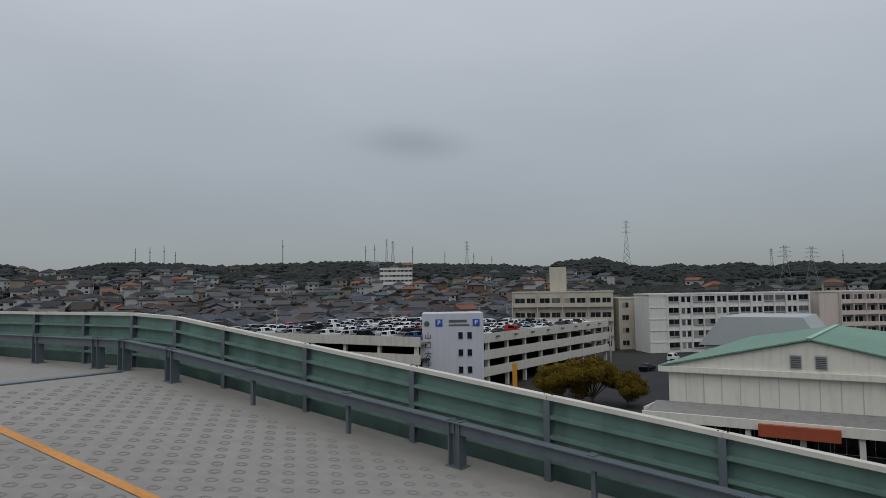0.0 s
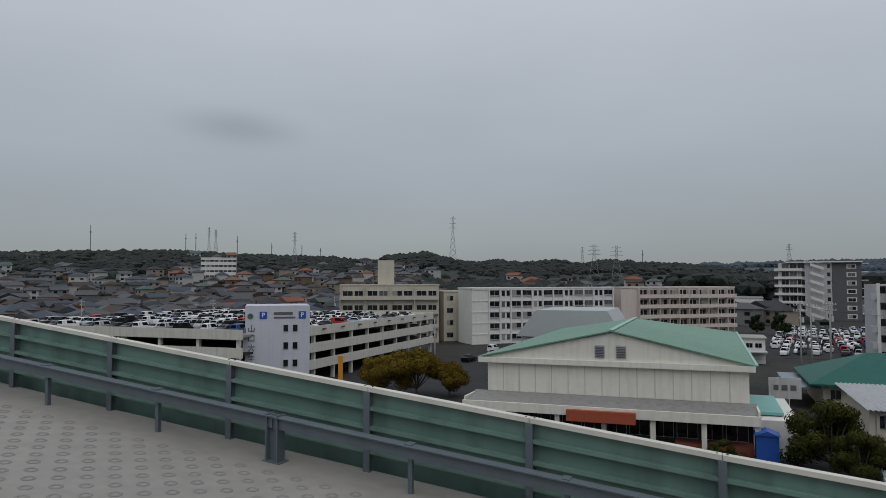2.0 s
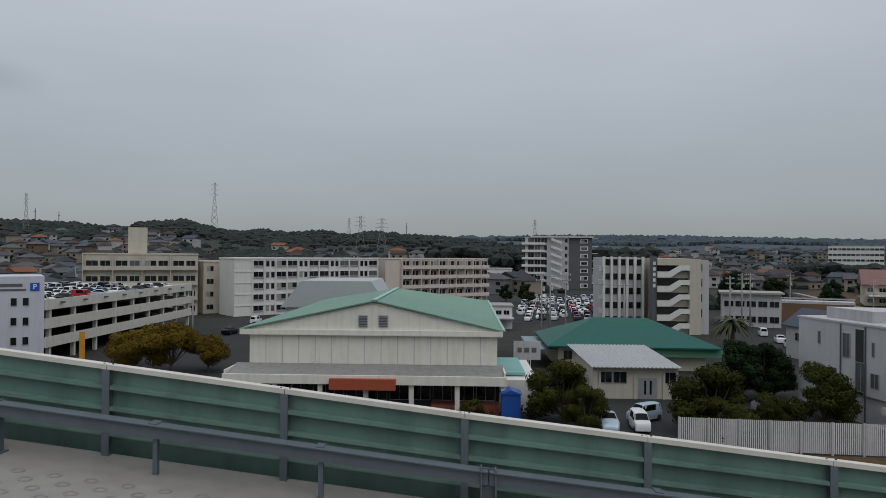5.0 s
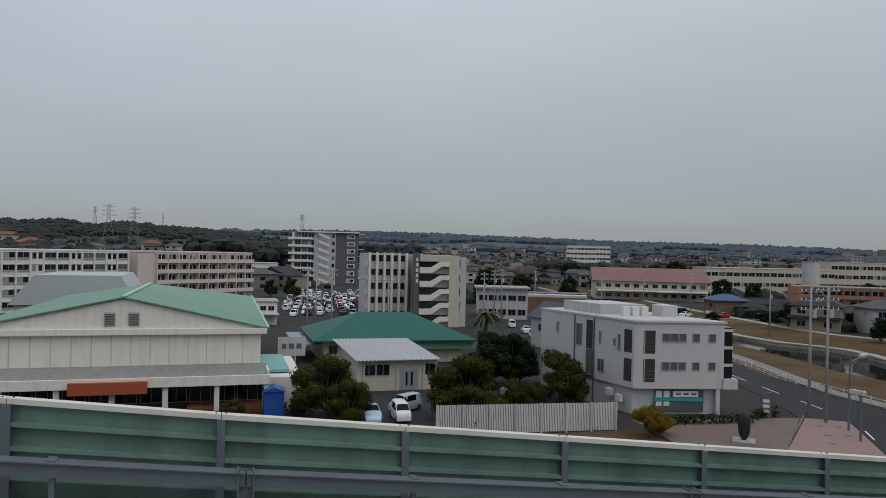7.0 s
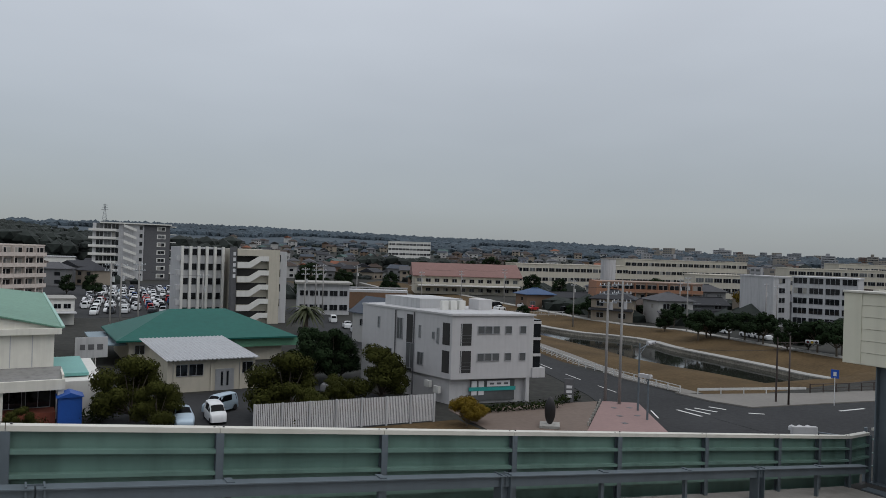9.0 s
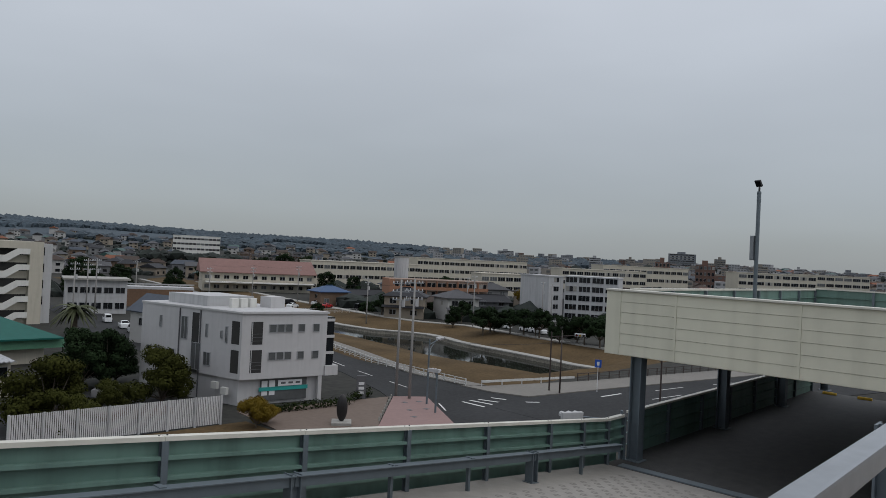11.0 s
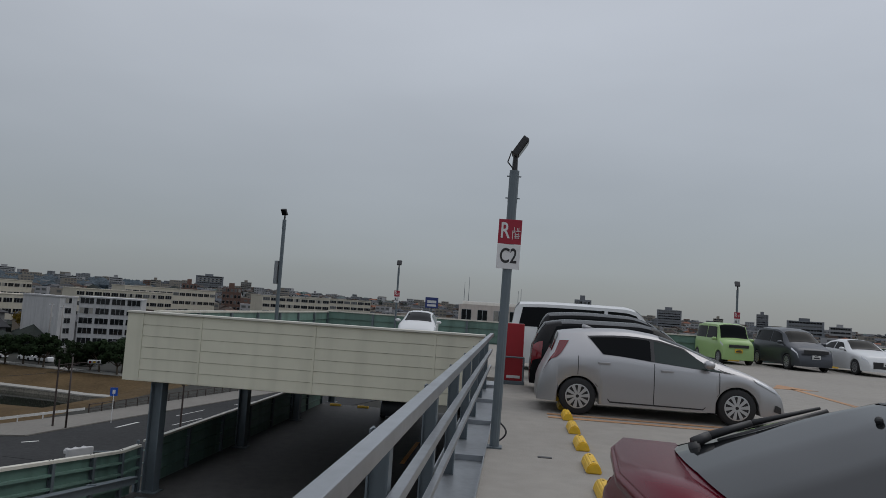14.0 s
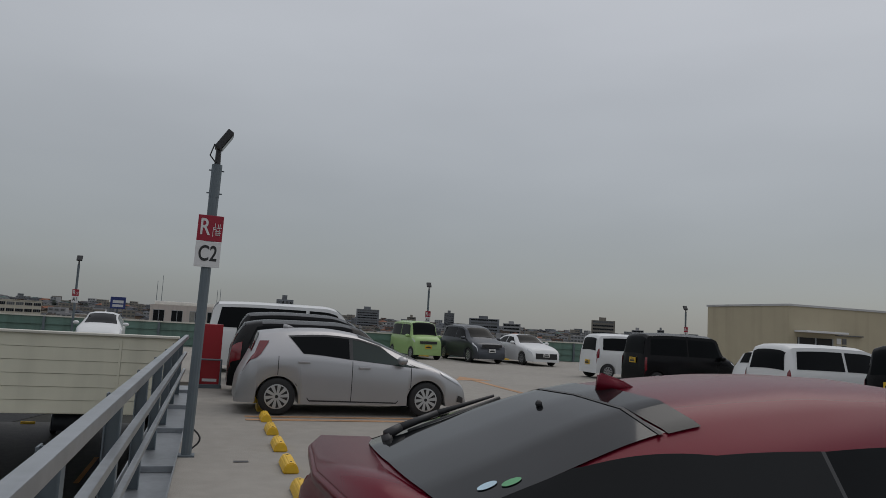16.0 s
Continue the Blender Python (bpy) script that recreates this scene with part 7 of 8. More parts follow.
def make_house(label, w, d, h, kind, roofm, wallm, ridge=2.0):
    """A tiled-roof house with eaves; kind: hip or gable."""
    o = thing("house", label, "house", group="town houses")
    part("wall", boxm(-w / 2, -d / 2, -1.5, w / 2, d / 2, h), wallm, o)
    ev = 0.7
    bm = bmesh.new()
    c = [(-w / 2 - ev, -d / 2 - ev), (w / 2 + ev, -d / 2 - ev), (w / 2 + ev, d / 2 + ev), (-w / 2 - ev, d / 2 + ev)]
    a = [bm.verts.new((x, y, h - 0.1)) for x, y in c]
    b = [bm.verts.new((x, y, h - 0.28)) for x, y in c]
    k = (w - d) / 2 + 0.1 if kind == "hip" else w / 2 + ev
    k = max(0.4, k)
    r0, r1 = bm.verts.new((-k, 0, h + ridge)), bm.verts.new((k, 0, h + ridge))
    for f in ((a[0], a[1], r1, r0), (a[1], a[2], r1), (a[2], a[3], r0, r1), (a[3], a[0], r0)):
        bm.faces.new(f)
    for i in range(4):
        bm.faces.new((b[i], b[(i + 1) % 4], a[(i + 1) % 4], a[i]))
    bm.faces.new(b[::-1])
    bmesh.ops.recalc_face_normals(bm, faces=bm.faces[:])
    r = part("roof", bm, roofm, o)
    part("ridge_tiles", boxm(-k, -0.15, h + ridge - 0.05, k, 0.15, h + ridge + 0.12), roofm, r)
    if h > 4.5:
        bm = bmesh.new()
        prism(bm, [(-d / 2 - 1.3, 2.75), (-d / 2 - 0.01, 3.2), (-d / 2 - 0.01, 3.05), (-d / 2 - 1.3, 2.6)], 0, -w / 2 - 0.5, w / 2 + 0.2)
        bmesh.ops.recalc_face_normals(bm, faces=bm.faces[:])
        part("lower_eave", bm, roofm, o)
    for z in ((3.6, 0.8) if h > 4.5 else (0.8,)):
        for x in (-w * 0.28, w * 0.25):
            house_window(o, x, -d / 2 - 0.004, z, 1.7, 1.3)
    house_window(o, -w / 2 - 0.004, -d * 0.1, h - 2.1, 1.2, 1.1, -90)
    house_window(o, w / 2 + 0.004, d * 0.1, h - 2.1, 1.2, 1.1, 90)
    return o


protos = [make_house("two-storey house with dark grey hipped tile roof", 10, 8, 5.6, "hip", ROOFS[0], WALLS[0]),
          make_house("two-storey house with brown tile gable roof", 9.5, 7.5, 5.6, "gable", ROOFS[1], WALLS[3]),
          make_house("two-storey white house with blue-grey hipped roof", 9, 8, 5.8, "hip", ROOFS[2], WALLS[1]),
          make_house("house with terracotta tile roof and pale walls", 10, 8, 5.4, "gable", ROOFS[3], WALLS[1]),
          make_house("low house with a wide dark tile roof", 13, 9, 3.3, "hip", ROOFS[0], WALLS[3], 2.6),
          make_house("two-storey grey house with ash-coloured roof", 9, 7.5, 5.7, "hip", ROOFS[5], WALLS[2]),
          make_house("low house with a brown hipped roof", 12, 9, 3.4, "hip", ROOFS[1], WALLS[0], 2.4),
          make_house("white two-storey house with grey gable roof", 8.5, 7, 5.8, "gable", ROOFS[5], WALLS[1])]
used = set()


def settle(az0, az1, r0, r1, pitch, seed, chance, sizes=(0.9, 1.15)):
    """Houses in loose rows between two bearings and two distances."""
    rnd = random.Random(seed)
    places = []
    r = r0
    while r < r1:
        az = az0 + rnd.random() * 2
        while az < az1:
            rr = r + rnd.uniform(-0.3, 0.3) * pitch
            x, y = -rr * math.sin(math.radians(az)), rr * math.cos(math.radians(az))
            if clear_of(x, y) and rnd.random() < chance(x, y, rr):
                places.append((x, y, rnd.choice((-25, 65, -18, 72, 40, -50)) + rnd.uniform(-6, 6), rnd.uniform(*sizes), rnd.choices(range(8), (5, 3, 3, 1, 4, 3, 3, 2))[0]))
            az += math.degrees(pitch / r) * rnd.uniform(0.85, 1.25)
        r += pitch * (0.95 + 0.12 * (r / 200))
    return places


all_places = settle(21, 72, 118, 400, 12.5, 31, lambda x, y, r: 0.97) + settle(22, 70, 405, 740, 15, 32, lambda x, y, r: 0.85 if noise.noise(Vector((x * 0.011, y * 0.011, 3))) < 0.55 - 1.0 * smooth01((r - 480) / 260) else 0.05)
all_places += settle(-64, -10, 170, 430, 14, 33, lambda x, y, r: 0.88) + settle(-6, 21, 235, 440, 13.5, 36, lambda x, y, r: 0.9) + settle(-2, 24, 440, 560, 16, 38, lambda x, y, r: 0.4)
all_places += settle(-64, -12, 440, 930, 19, 34, lambda x, y, r: 0.74 - 0.36 * smooth01((r - 500) / 420))
all_places += settle(-128, -64, 150, 430, 17, 35, lambda x, y, r: 0.8) + settle(-128, -62, 440, 1290, 19, 37, lambda x, y, r: 0.85)
first_use = set()
all_places.sort(key=lambda p: p[0] ** 2 + p[1] ** 2)
for x, y, turn, s, k in all_places[:205]:
    m = pose(x, y, land(x, y) + 0.05, 0, 0, turn)
    if k not in first_use:
        first_use.add(k)
        protos[k].matrix_world = m
        o = protos[k]
    else:
        o = copy_thing(protos[k], m)
    o.scale = (s, s, s)
TARP = mat("blue_tarpaulin", (0.03, 0.075, 0.17), 0.6, 0, 0.2, 1)
for label, w, d, h, form, roofm, wallm, ridge, x, y, turn in (("black-walled house with a dark gable roof by the river", 10, 8, 4.7, "gable", ROOFS[0], DARKW, 1.6, 150, 121, -24), ("pale two-storey house with an ash hipped roof by the river", 9, 8, 5.7, "hip", ROOFS[5], WALLS[1], 1.8, 139, 122, -20),
                                                              ("dark shed under a blue tarpaulin roof", 9, 7, 4.2, "hip", TARP, WALLS[3], 1.6, 134, 168, -10), ("long low workshop with a dark roof", 17, 9, 3.2, "gable", ROOFS[0], WALLS[2], 1.4, 148, 168, -14)):
    make_house(label, w, d, h, form, roofm, wallm, ridge).matrix_world = pose(x, y, land(x, y) + 0.05, 0, 0, turn)
# the town beyond: walls, roofs and window bands of the many small houses
fv, ff, fm = [], [], []
rnd = random.Random(41)
for x, y, turn, s, k in all_places[205:]:
    m = pose(x, y, land(x, y), 0, 0, turn)
    w, d, h = 9 * s, 7.5 * s, (3.4 if k in (4, 6) else 5.6) * s
    rk = rnd.choices(range(6), (6, 4, 4, 1, 0.5, 5))[0]
    wk = 6 + rnd.choices(range(4), (3, 5, 3, 1))[0]
    i = len(fv)
    q = [(-w / 2, -d / 2), (w / 2, -d / 2), (w / 2, d / 2), (-w / 2, d / 2)]
    e = [(a * 1.15, b * 1.18) for a, b in q]
    kk = w * (0.15 if rnd.random() < 0.6 else 0.57)
    fv += [tuple(m @ Vector(p)) for p in [(a, b, -2) for a, b in q] + [(a, b, h) for a, b in q] + [(a, b, h - 0.1) for a, b in e] + [(-kk, 0, h + 2.0), (kk, 0, h + 2.0)]]
    for j in range(4):
        ff.append((i + j, i + (j + 1) % 4, i + 4 + (j + 1) % 4, i + 4 + j))
        fm.append(wk)
    for f in ((8, 9, 13, 12), (9, 10, 13), (10, 11, 12, 13), (11, 8, 12)):
        ff.append(tuple(i + v for v in f))
        fm.append(rk)
    for side_y in (-1, 1):
        for cx in (-0.27, 0.25):
            for z in ((0.75, 3.5) if h > 4.5 else (0.75,)):
                i = len(fv)
                yy = side_y * (d / 2 + 0.06)
                fv += [tuple(m @ Vector(p)) for p in ((cx * w - 0.9, yy, z), (cx * w + 0.9, yy, z), (cx * w + 0.9, yy, z + 1.25), (cx * w - 0.9, yy, z + 1.25))]
                ff.append((i, i + 1, i + 2, i + 3))
                fm.append(10)
me = bpy.data.meshes.new("far_houses")
me.from_pydata(fv, [], ff)
for mm in ROOFS + WALLS + [GLASS]:
    me.materials.append(mm)
for p, k in zip(me.polygons, fm):
    p.material_index = k
tagged(new("far_houses", me), "dense far town of small tiled-roof houses", "houses", kind="stuff")

# mid-rise blocks of the far city
rnd = random.Random(77)
CITY = [mat("city_beige", (0.25, 0.225, 0.19), 0.8, 0, 0.1, 0.3, each=0.2), mat("city_grey", (0.18, 0.19, 0.205), 0.8, 0, 0.1, 0.3, each=0.2), mat("city_brick", (0.14, 0.08, 0.06), 0.8, 0, 0.1, 0.3, each=0.2), mat("city_white", (0.34, 0.34, 0.345), 0.8, 0, 0.1, 0.3, each=0.1)]


def city_block(az, r, w, h, m, floors, bays, label, name="tower_block", turn_off=0, room=True):
    x, y = -r * math.sin(math.radians(az)), r * math.cos(math.radians(az))
    o = thing(name, label, "building", x, y, land(x, y), az + turn_off)
    part("wall", boxm(-w / 2, 0, -1, w / 2, w * 0.5, h), m, o)
    if room:
        part("roof_room", boxm(-w * 0.18, w * 0.1, h, w * 0.12, w * 0.35, h + 3), m, o)
    if r > 600:
        for f in range(floors):
            house_window(o, 0, -0.004, h * (f + 0.3) / floors, w * 0.88, h / floors * 0.5)
        return o
    for f in range(floors):
        for k in range(bays):
            house_window(o, -w / 2 + w * (k + 0.5) / bays, -0.004, h * (f + 0.3) / floors, w / bays * 0.62, h / floors * 0.5)
    return o


for az, el, wide, r, mi, fl, bays in ((-95.2, 1.3, 1.3, 500, 1, 5, 4), (-101.7, 0.92, 1.8, 800, 1, 9, 6), (-108.2, 1.0, 0.8, 900, 1, 10, 3), (-111.0, 0.70, 2.4, 820, 1, 6, 8), (-113.2, 0.42, 1.4, 900, 3, 4, 6), (-120.3, 1.05, 1.8, 700, 0, 8, 6), (-122.9, 0.45, 0.9, 900, 3, 5, 4), (-124.6, 0.55, 0.5, 900, 1, 6, 3),
                                    (-66.0, 1.2, 2.0, 1150, 1, 7, 7), (-68.7, 0.92, 0.8, 1100, 0, 6, 4), (-64.6, 0.5, 1.1, 480, 2, 5, 4), (-67.7, 0.42, 1.4, 480, 2, 5, 5), (-59.5, 0.6, 0.9, 1000, 3, 5, 5), (-56.4, 0.5, 1.2, 1000, 3, 5, 5), (-52.5, 0.82, 1.3, 1200, 3, 6, 6), (-62.2, 0.62, 0.7, 1000, 0, 5, 4), (-71.5, 0.5, 1.0, 900, 0, 5, 5), (-74.0, 0.42, 0.6, 900, 3, 5, 4), (-98.2, 0.55, 0.8, 900, 3, 5, 4), (-105.2, 0.5, 0.7, 950, 0, 6, 3)):
    bx, by = -r * math.sin(math.radians(az)), r * math.cos(math.radians(az))
    city_block(az, r, r * math.radians(wide), 1.62 + r * math.tan(math.radians(el)) - land(bx, by), CITY[mi], fl, bays, "mid-rise city block far beyond the deck")
# the many lesser blocks of the far city, with their window bands
cv, cf, cm = [], [], []
for _ in range(700):
    az, r = rnd.uniform(-128, -46), rnd.uniform(430, 1280)
    x, y = -r * math.sin(math.radians(az)), r * math.cos(math.radians(az))
    if not clear_of(x, y):
        continue
    w, d, fl = rnd.uniform(6, 17), rnd.uniform(7, 12), rnd.choice((2, 2, 2, 3, 3, 4))
    h = 2.9 * fl + 0.6
    m = pose(x, y, land(x, y), 0, 0, az + rnd.uniform(-35, 35))
    i = len(cv)
    q = ((-w / 2, -d / 2), (w / 2, -d / 2), (w / 2, d / 2), (-w / 2, d / 2))
    cv += [tuple(m @ Vector((a, b, z))) for z in (-2, h) for a, b in q]
    mi = rnd.choices(range(4), (4, 3, 1, 4))[0]
    for f in ((0, 1, 5, 4), (1, 2, 6, 5), (2, 3, 7, 6), (3, 0, 4, 7), (4, 5, 6, 7)):
        cf.append(tuple(i + k for k in f))
        cm.append(mi)
    for k in range(fl):
        n_ = max(2, int(w / 3))
        for j in range(n_):
            a, z = -w / 2 + w * (j + 0.18) / n_, 2.9 * k + 1.0
            i = len(cv)
            cv += [tuple(m @ Vector(p)) for p in ((a, -d / 2 - 0.05, z), (a + w * 0.64 / n_, -d / 2 - 0.05, z), (a + w * 0.64 / n_, -d / 2 - 0.05, z + 1.4), (a, -d / 2 - 0.05, z + 1.4))]
            cf.append((i, i + 1, i + 2, i + 3))
            cm.append(4)
me = bpy.data.meshes.new("far_blocks")
me.from_pydata(cv, [], cf)
for mm in CITY + [DIMPANE]:
    me.materials.append(mm)
for p, k in zip(me.polygons, cm):
    p.material_index = k
tagged(new("far_blocks", me), "dense pale mid-rise blocks of the far city", "buildings", kind="stuff")
# pale low building just beyond the deck, with masts
o = city_block(-88.0, 125, 11.2, 16.4, PINKW, 4, 4, "pale pinkish building with roof masts beyond the deck", "office_block", -4, False)
for k, (x, h) in enumerate(((-5.2, 4), (-4.4, 5), (1.5, 3.5), (4.5, 3), (5.0, 3.3))):
    bm = bmesh.new()
    tube(bm, (x, 4, 16.3), (x, 4, 16.4 + h), 0.06, 0.03, 5)
    part("mast", bm, STEEL, o)
part("roof_duct", boxm(-5.2, 2, 16.4, 5.2, 4.5, 17.0, 0.15), WHITE, o)
store = thing("store_sign", "blue roadside store sign on a pole", "sign", 188.7, 22.3, GROUND, -80)
bm = bmesh.new()
tube(bm, (0, 0, 0), (0, 0, 15.4), 0.2, 0.2, 8)
part("pole", bm, STEEL, store)
part("sign_box", boxm(-1.7, -0.3, 15.2, 1.7, 0.3, 18.0, 0.03), mat("store_blue", (0.03, 0.05, 0.20), 0.5), store)
for a, b in ((16.5, 17.2), (15.6, 16.2)):
    part("bar", boxm(-1.2, -0.32, a, 1.2, -0.301, b), SIGNWHITE, store)

# ---------- masts and pylons on the ridge ----------
PYL = mat("pylon_steel", (0.22, 0.235, 0.25), 0.6, 0.3)


def pylon(az, r, base, h, arms=3, w=None, label="lattice steel power pylon on the wooded ridge"):
    w = w or h * 0.14
    x, y = -r * math.sin(math.radians(az)), r * math.cos(math.radians(az))
    o = thing("pylon", label, "pylon", x, y, base, az)
    bm = bmesh.new()
    t = max(0.16, r * 0.00022)
    lv = [h * k / 7 for k in range(8)]
    def half(z):
        return w / 2 * (1 - 0.86 * min(1, z / (h * 0.72))) + 0.25
    for sx_, sy_ in ((-1, -1), (1, -1), (1, 1), (-1, 1)):
        for z0, z1 in zip(lv, lv[1:]):
            tube(bm, (sx_ * half(z0), sy_ * half(z0), z0), (sx_ * half(z1), sy_ * half(z1), z1), t, t, 4, False)
    for i, (z0, z1) in enumerate(zip(lv, lv[1:])):
        for s_ in (-1, 1):
            tube(bm, (-half(z0), s_ * half(z0), z0), (half(z1), s_ * half(z1), z1), t * 0.6, t * 0.6, 3, False)
            tube(bm, (half(z0), s_ * half(z0), z0), (-half(z1), s_ * half(z1), z1), t * 0.6, t * 0.6, 3, False)
    part("tower", bm, PYL, o)
    for k in range(arms):
        z = h * (0.72 + 0.11 * k)
        bm = bmesh.new()
        a = w * (0.62 - 0.08 * k)
        tube(bm, (-a, 0, z), (a, 0, z), t * 0.9, t * 0.9, 4)
        tube(bm, (-a, 0, z), (0, 0, z + h * 0.04), t * 0.6, t * 0.6, 4)
        tube(bm, (a, 0, z), (0, 0, z + h * 0.04), t * 0.6, t * 0.6, 4)
        part("cross_arm", bm, PYL, o)
    return o


def mast(az, r, base, h):
    x, y = -r * math.sin(math.radians(az)), r * math.cos(math.radians(az))
    o = thing("mast", "thin steel mast on the ridge", "mast", x, y, base)
    bm = bmesh.new()
    tube(bm, (0, 0, 0), (0, 0, h), r * 0.0006, r * 0.0004, 5)
    part("pole", bm, PYL, o)
    part("antenna", boxm(-r * 0.0012, -0.3, h * 0.7, r * 0.0012, 0.3, h * 0.75), PYL, o)
    return o


def on_ridge(az, el, r):
    return 1.62 + r * math.tan(math.radians(el))


for az, lo_, hi_ in ((46.48, 2.5, 4.11), (40.0, 2.5, 3.65), (39.28, 2.5, 3.73), (36.25, 2.3, 3.52), (33.67, 2.2, 3.04), (31.35, 2.2, 2.91), (29.9, 2.0, 2.7), (57.16, 2.5, 3.4), (56.16, 2.4, 3.49), (55.18, 2.3, 3.59), (54.39, 2.4, 3.17), (4.53, 1.4, 2.41)):
    b_ = on_ridge(az, lo_ - 0.25, 830)
    mast(az, 830, b_, on_ridge(az, hi_, 830) - b_)
for az, lo_, hi_, r, w_ in ((38.33, 2.2, 4.18, 830, 0.10), (37.83, 2.2, 3.99, 830, 0.16), (31.9, 1.4, 3.92, 640, 0.12), (19.37, 1.8, 5.24, 800, 0.15), (9.1, 1.3, 2.71, 820, 0.2), (8.2, 0.0, 2.92, 600, 0.28), (6.5, 0.0, 2.77, 600, 0.3), (-5.72, 1.2, 2.7, 700, 0.25)):
    b_ = on_ridge(az, lo_, r)
    h_ = on_ridge(az, hi_, r) - b_
    pylon(az, r, b_, h_, 3, h_ * w_)


# ---------- parked cars far below ----------
def far_car(name, label, spec, m, panes, screen, rear):
    c, _ = make_car(name, label, spec, m, False, side_panes=panes, screen=screen, rear=rear, group="parked cars")
    return c


kinds = []
for m, word in ((CARWHITE, "white"), (CARBLACK, "black"), (SILVER, "silver"), (CARRED2, "red"), (GUNMETAL, "dark grey"), (CARBLUE, "dark blue"), (PALEBLUE, "pale blue")):
    kinds.append(far_car("parked_car", word + " saloon in a row of parked cars", SEDAN, m, [((0.75, 5.2), (2.9, 5.1), (2.3, 5.9), (1.3, 5.9))], (2.32, 2.98, 6.2), (0.55, 1.2, 6.2)))
    kinds.append(far_car("parked_car", word + " tall compact car in a row of parked cars", KEI, m, [((0.25, 5.12), (2.75, 5.05), (2.38, 5.92), (0.3, 5.92))], (2.4, 2.82, 6.15), (0.045, 0.12, 6.2)))
rnd = random.Random(55)
weights = [6, 8, 3, 2.5, 3, 3, 0.8, 0.8, 1.5, 1, 1, 1, 0.6, 0.6]
started = set()


def park(x, y, z, turn, k=None):
    k = rnd.choices(range(14), weights)[0] if k is None else k
    m = pose(x, y, z, 0, 0, turn + rnd.uniform(-2, 2))
    if k not in started:
        started.add(k)
        kinds[k].matrix_world = m
        return kinds[k]
    return copy_thing(kinds[k], m)


z_roof = GROUND + 7.72
for row, (y, turn) in enumerate(((89.2, 90), (98.0, -90), (105.0, 90), (114.5, -90), (121.5, 90), (131, -90), (138, 90))):
    x = -60.5 if row else -66
    while x > -114:
        if rnd.random() < 0.9 and not (row < 2 and x > -65):
            park(x, y + (2.0 if turn < 0 else -0.2), z_roof, turn)
        x -= 2.62
y = 99
while y < 146:
    if rnd.random() < 0.5:
        park(-58.2 - 4.2, y, z_roof, 0)
    y += 2.7
# the large lot
for row in range(14):
    y = 168 + 6.6 * row
    x = 12 + 0.12 * (y - 160)
    while x < 42 + 0.15 * (y - 160):
        if rnd.random() < 0.88:
            park(x, y + rnd.uniform(-0.4, 0.4), GROUND + 0.06, rnd.choice((75, -105)))
        x += 2.75
for x, y, t_, k in ((13.4, 66.8, -97, 12), (15.9, 66.0, -90, 1), (18.6, 68.6, -150, 13), (55, 121, 75, 1), (56.5, 128, 75, 0), (58.0, 139, 75, 1), (52.6, 114, 75, 5), (29.2, 72, 20, 4),
                    (-37, 129, 80, 2), (-40, 136, 80, 0), (-42, 142, 80, 4), (-44, 131, 80, 2), (-38, 148, 80, 1), (-45, 152, 80, 1), (-41, 160, 80, 0), (131, 92, 70, 0), (129, 80, 70, 2), (132, 99, 70, 1), (130, 88, 70, 0),
                    (114, 160, 20, 0), (124, 158, 20, 6), (131, 152, 20, 3), (137, 149, 20, 1), (143, 147, 20, 0), (120, 170, 0, 3), (128, 168, 0, 0), (134, 165, 0, 1), (104, 166, 0, 4), (98, 168, 0, 0)):
    park(x, y, GROUND + 0.07, t_, k)

# ---------- utility poles, signals, street furniture ----------
CONPOLE = mat("pole_concrete", (0.30, 0.29, 0.275), 0.85, 0, 0.1, 3)


def utility_pole(x, y, h, label="concrete utility pole with crossarms and insulators", arms=2, turn=20, m=None, r=0.17):
    o = thing("utility_pole", label, "utility pole", x, y, land(x, y), turn)
    bm = bmesh.new()
    tube(bm, (0, 0, -0.2), (0, 0, h), r, r * 0.62, 10)
    part("pole", bm, m or CONPOLE, o, smooth=True)
    for k in range(arms):
        z = h - 0.5 - 0.9 * k
        part("crossarm", boxm(-0.95, -0.06, z, 0.95, 0.06, z + 0.1), GALV, o)
        for xx in (-0.85, -0.45, 0.45, 0.85):
            bm = bmesh.new()
            tube(bm, (xx, 0, z + 0.1), (xx, 0, z + 0.32), 0.06, 0.045, 6)
            part("insulator", bm, SIGNWHITE, o)
    if arms:
        bm = bmesh.new()
        tube(bm, (0.32, 0, h - 3.0), (0.32, 0, h - 2.2), 0.2, 0.2, 10)
        part("transformer", bm, GREYW, o)
    return o


for x, y, h, ar, t_ in ((55.3, 56.7, 13.0, 3, -50), (55.5, 54.8, 13.2, 3, -50), (13.0, 118, 12.5, 2, 0), (17.5, 122, 12.5, 2, 10), (16.0, 131, 12.0, 1, 0), (26.5, 118, 11.0, 1, 0), (47.0, 127, 12.0, 2, 20), (58, 150, 12, 3, 10), (60.5, 152, 12, 3, 10), (86, 190, 11, 1, 0), (103, 182, 11, 2, 0), (122, 190, 11, 2, 0), (133, 182, 11, 2, 0), (112, 126, 11, 2, 0),
                        (92, 90, 0.1, 0, 0), (141, 120, 11, 2, 0), (127, 106, 12, 2, 0), (135, 90, 11, 1, 0), (146, 100, 11, 1, 0), (-45, 118, 9, 0, 0), (-92, 175, 11, 1, 0), (-125, 160, 11, 2, 0), (-150, 140, 11, 2, 0), (-110, 200, 11, 1, 0)):
    if h > 1:
        utility_pole(x, y, h, arms=ar, turn=t_)


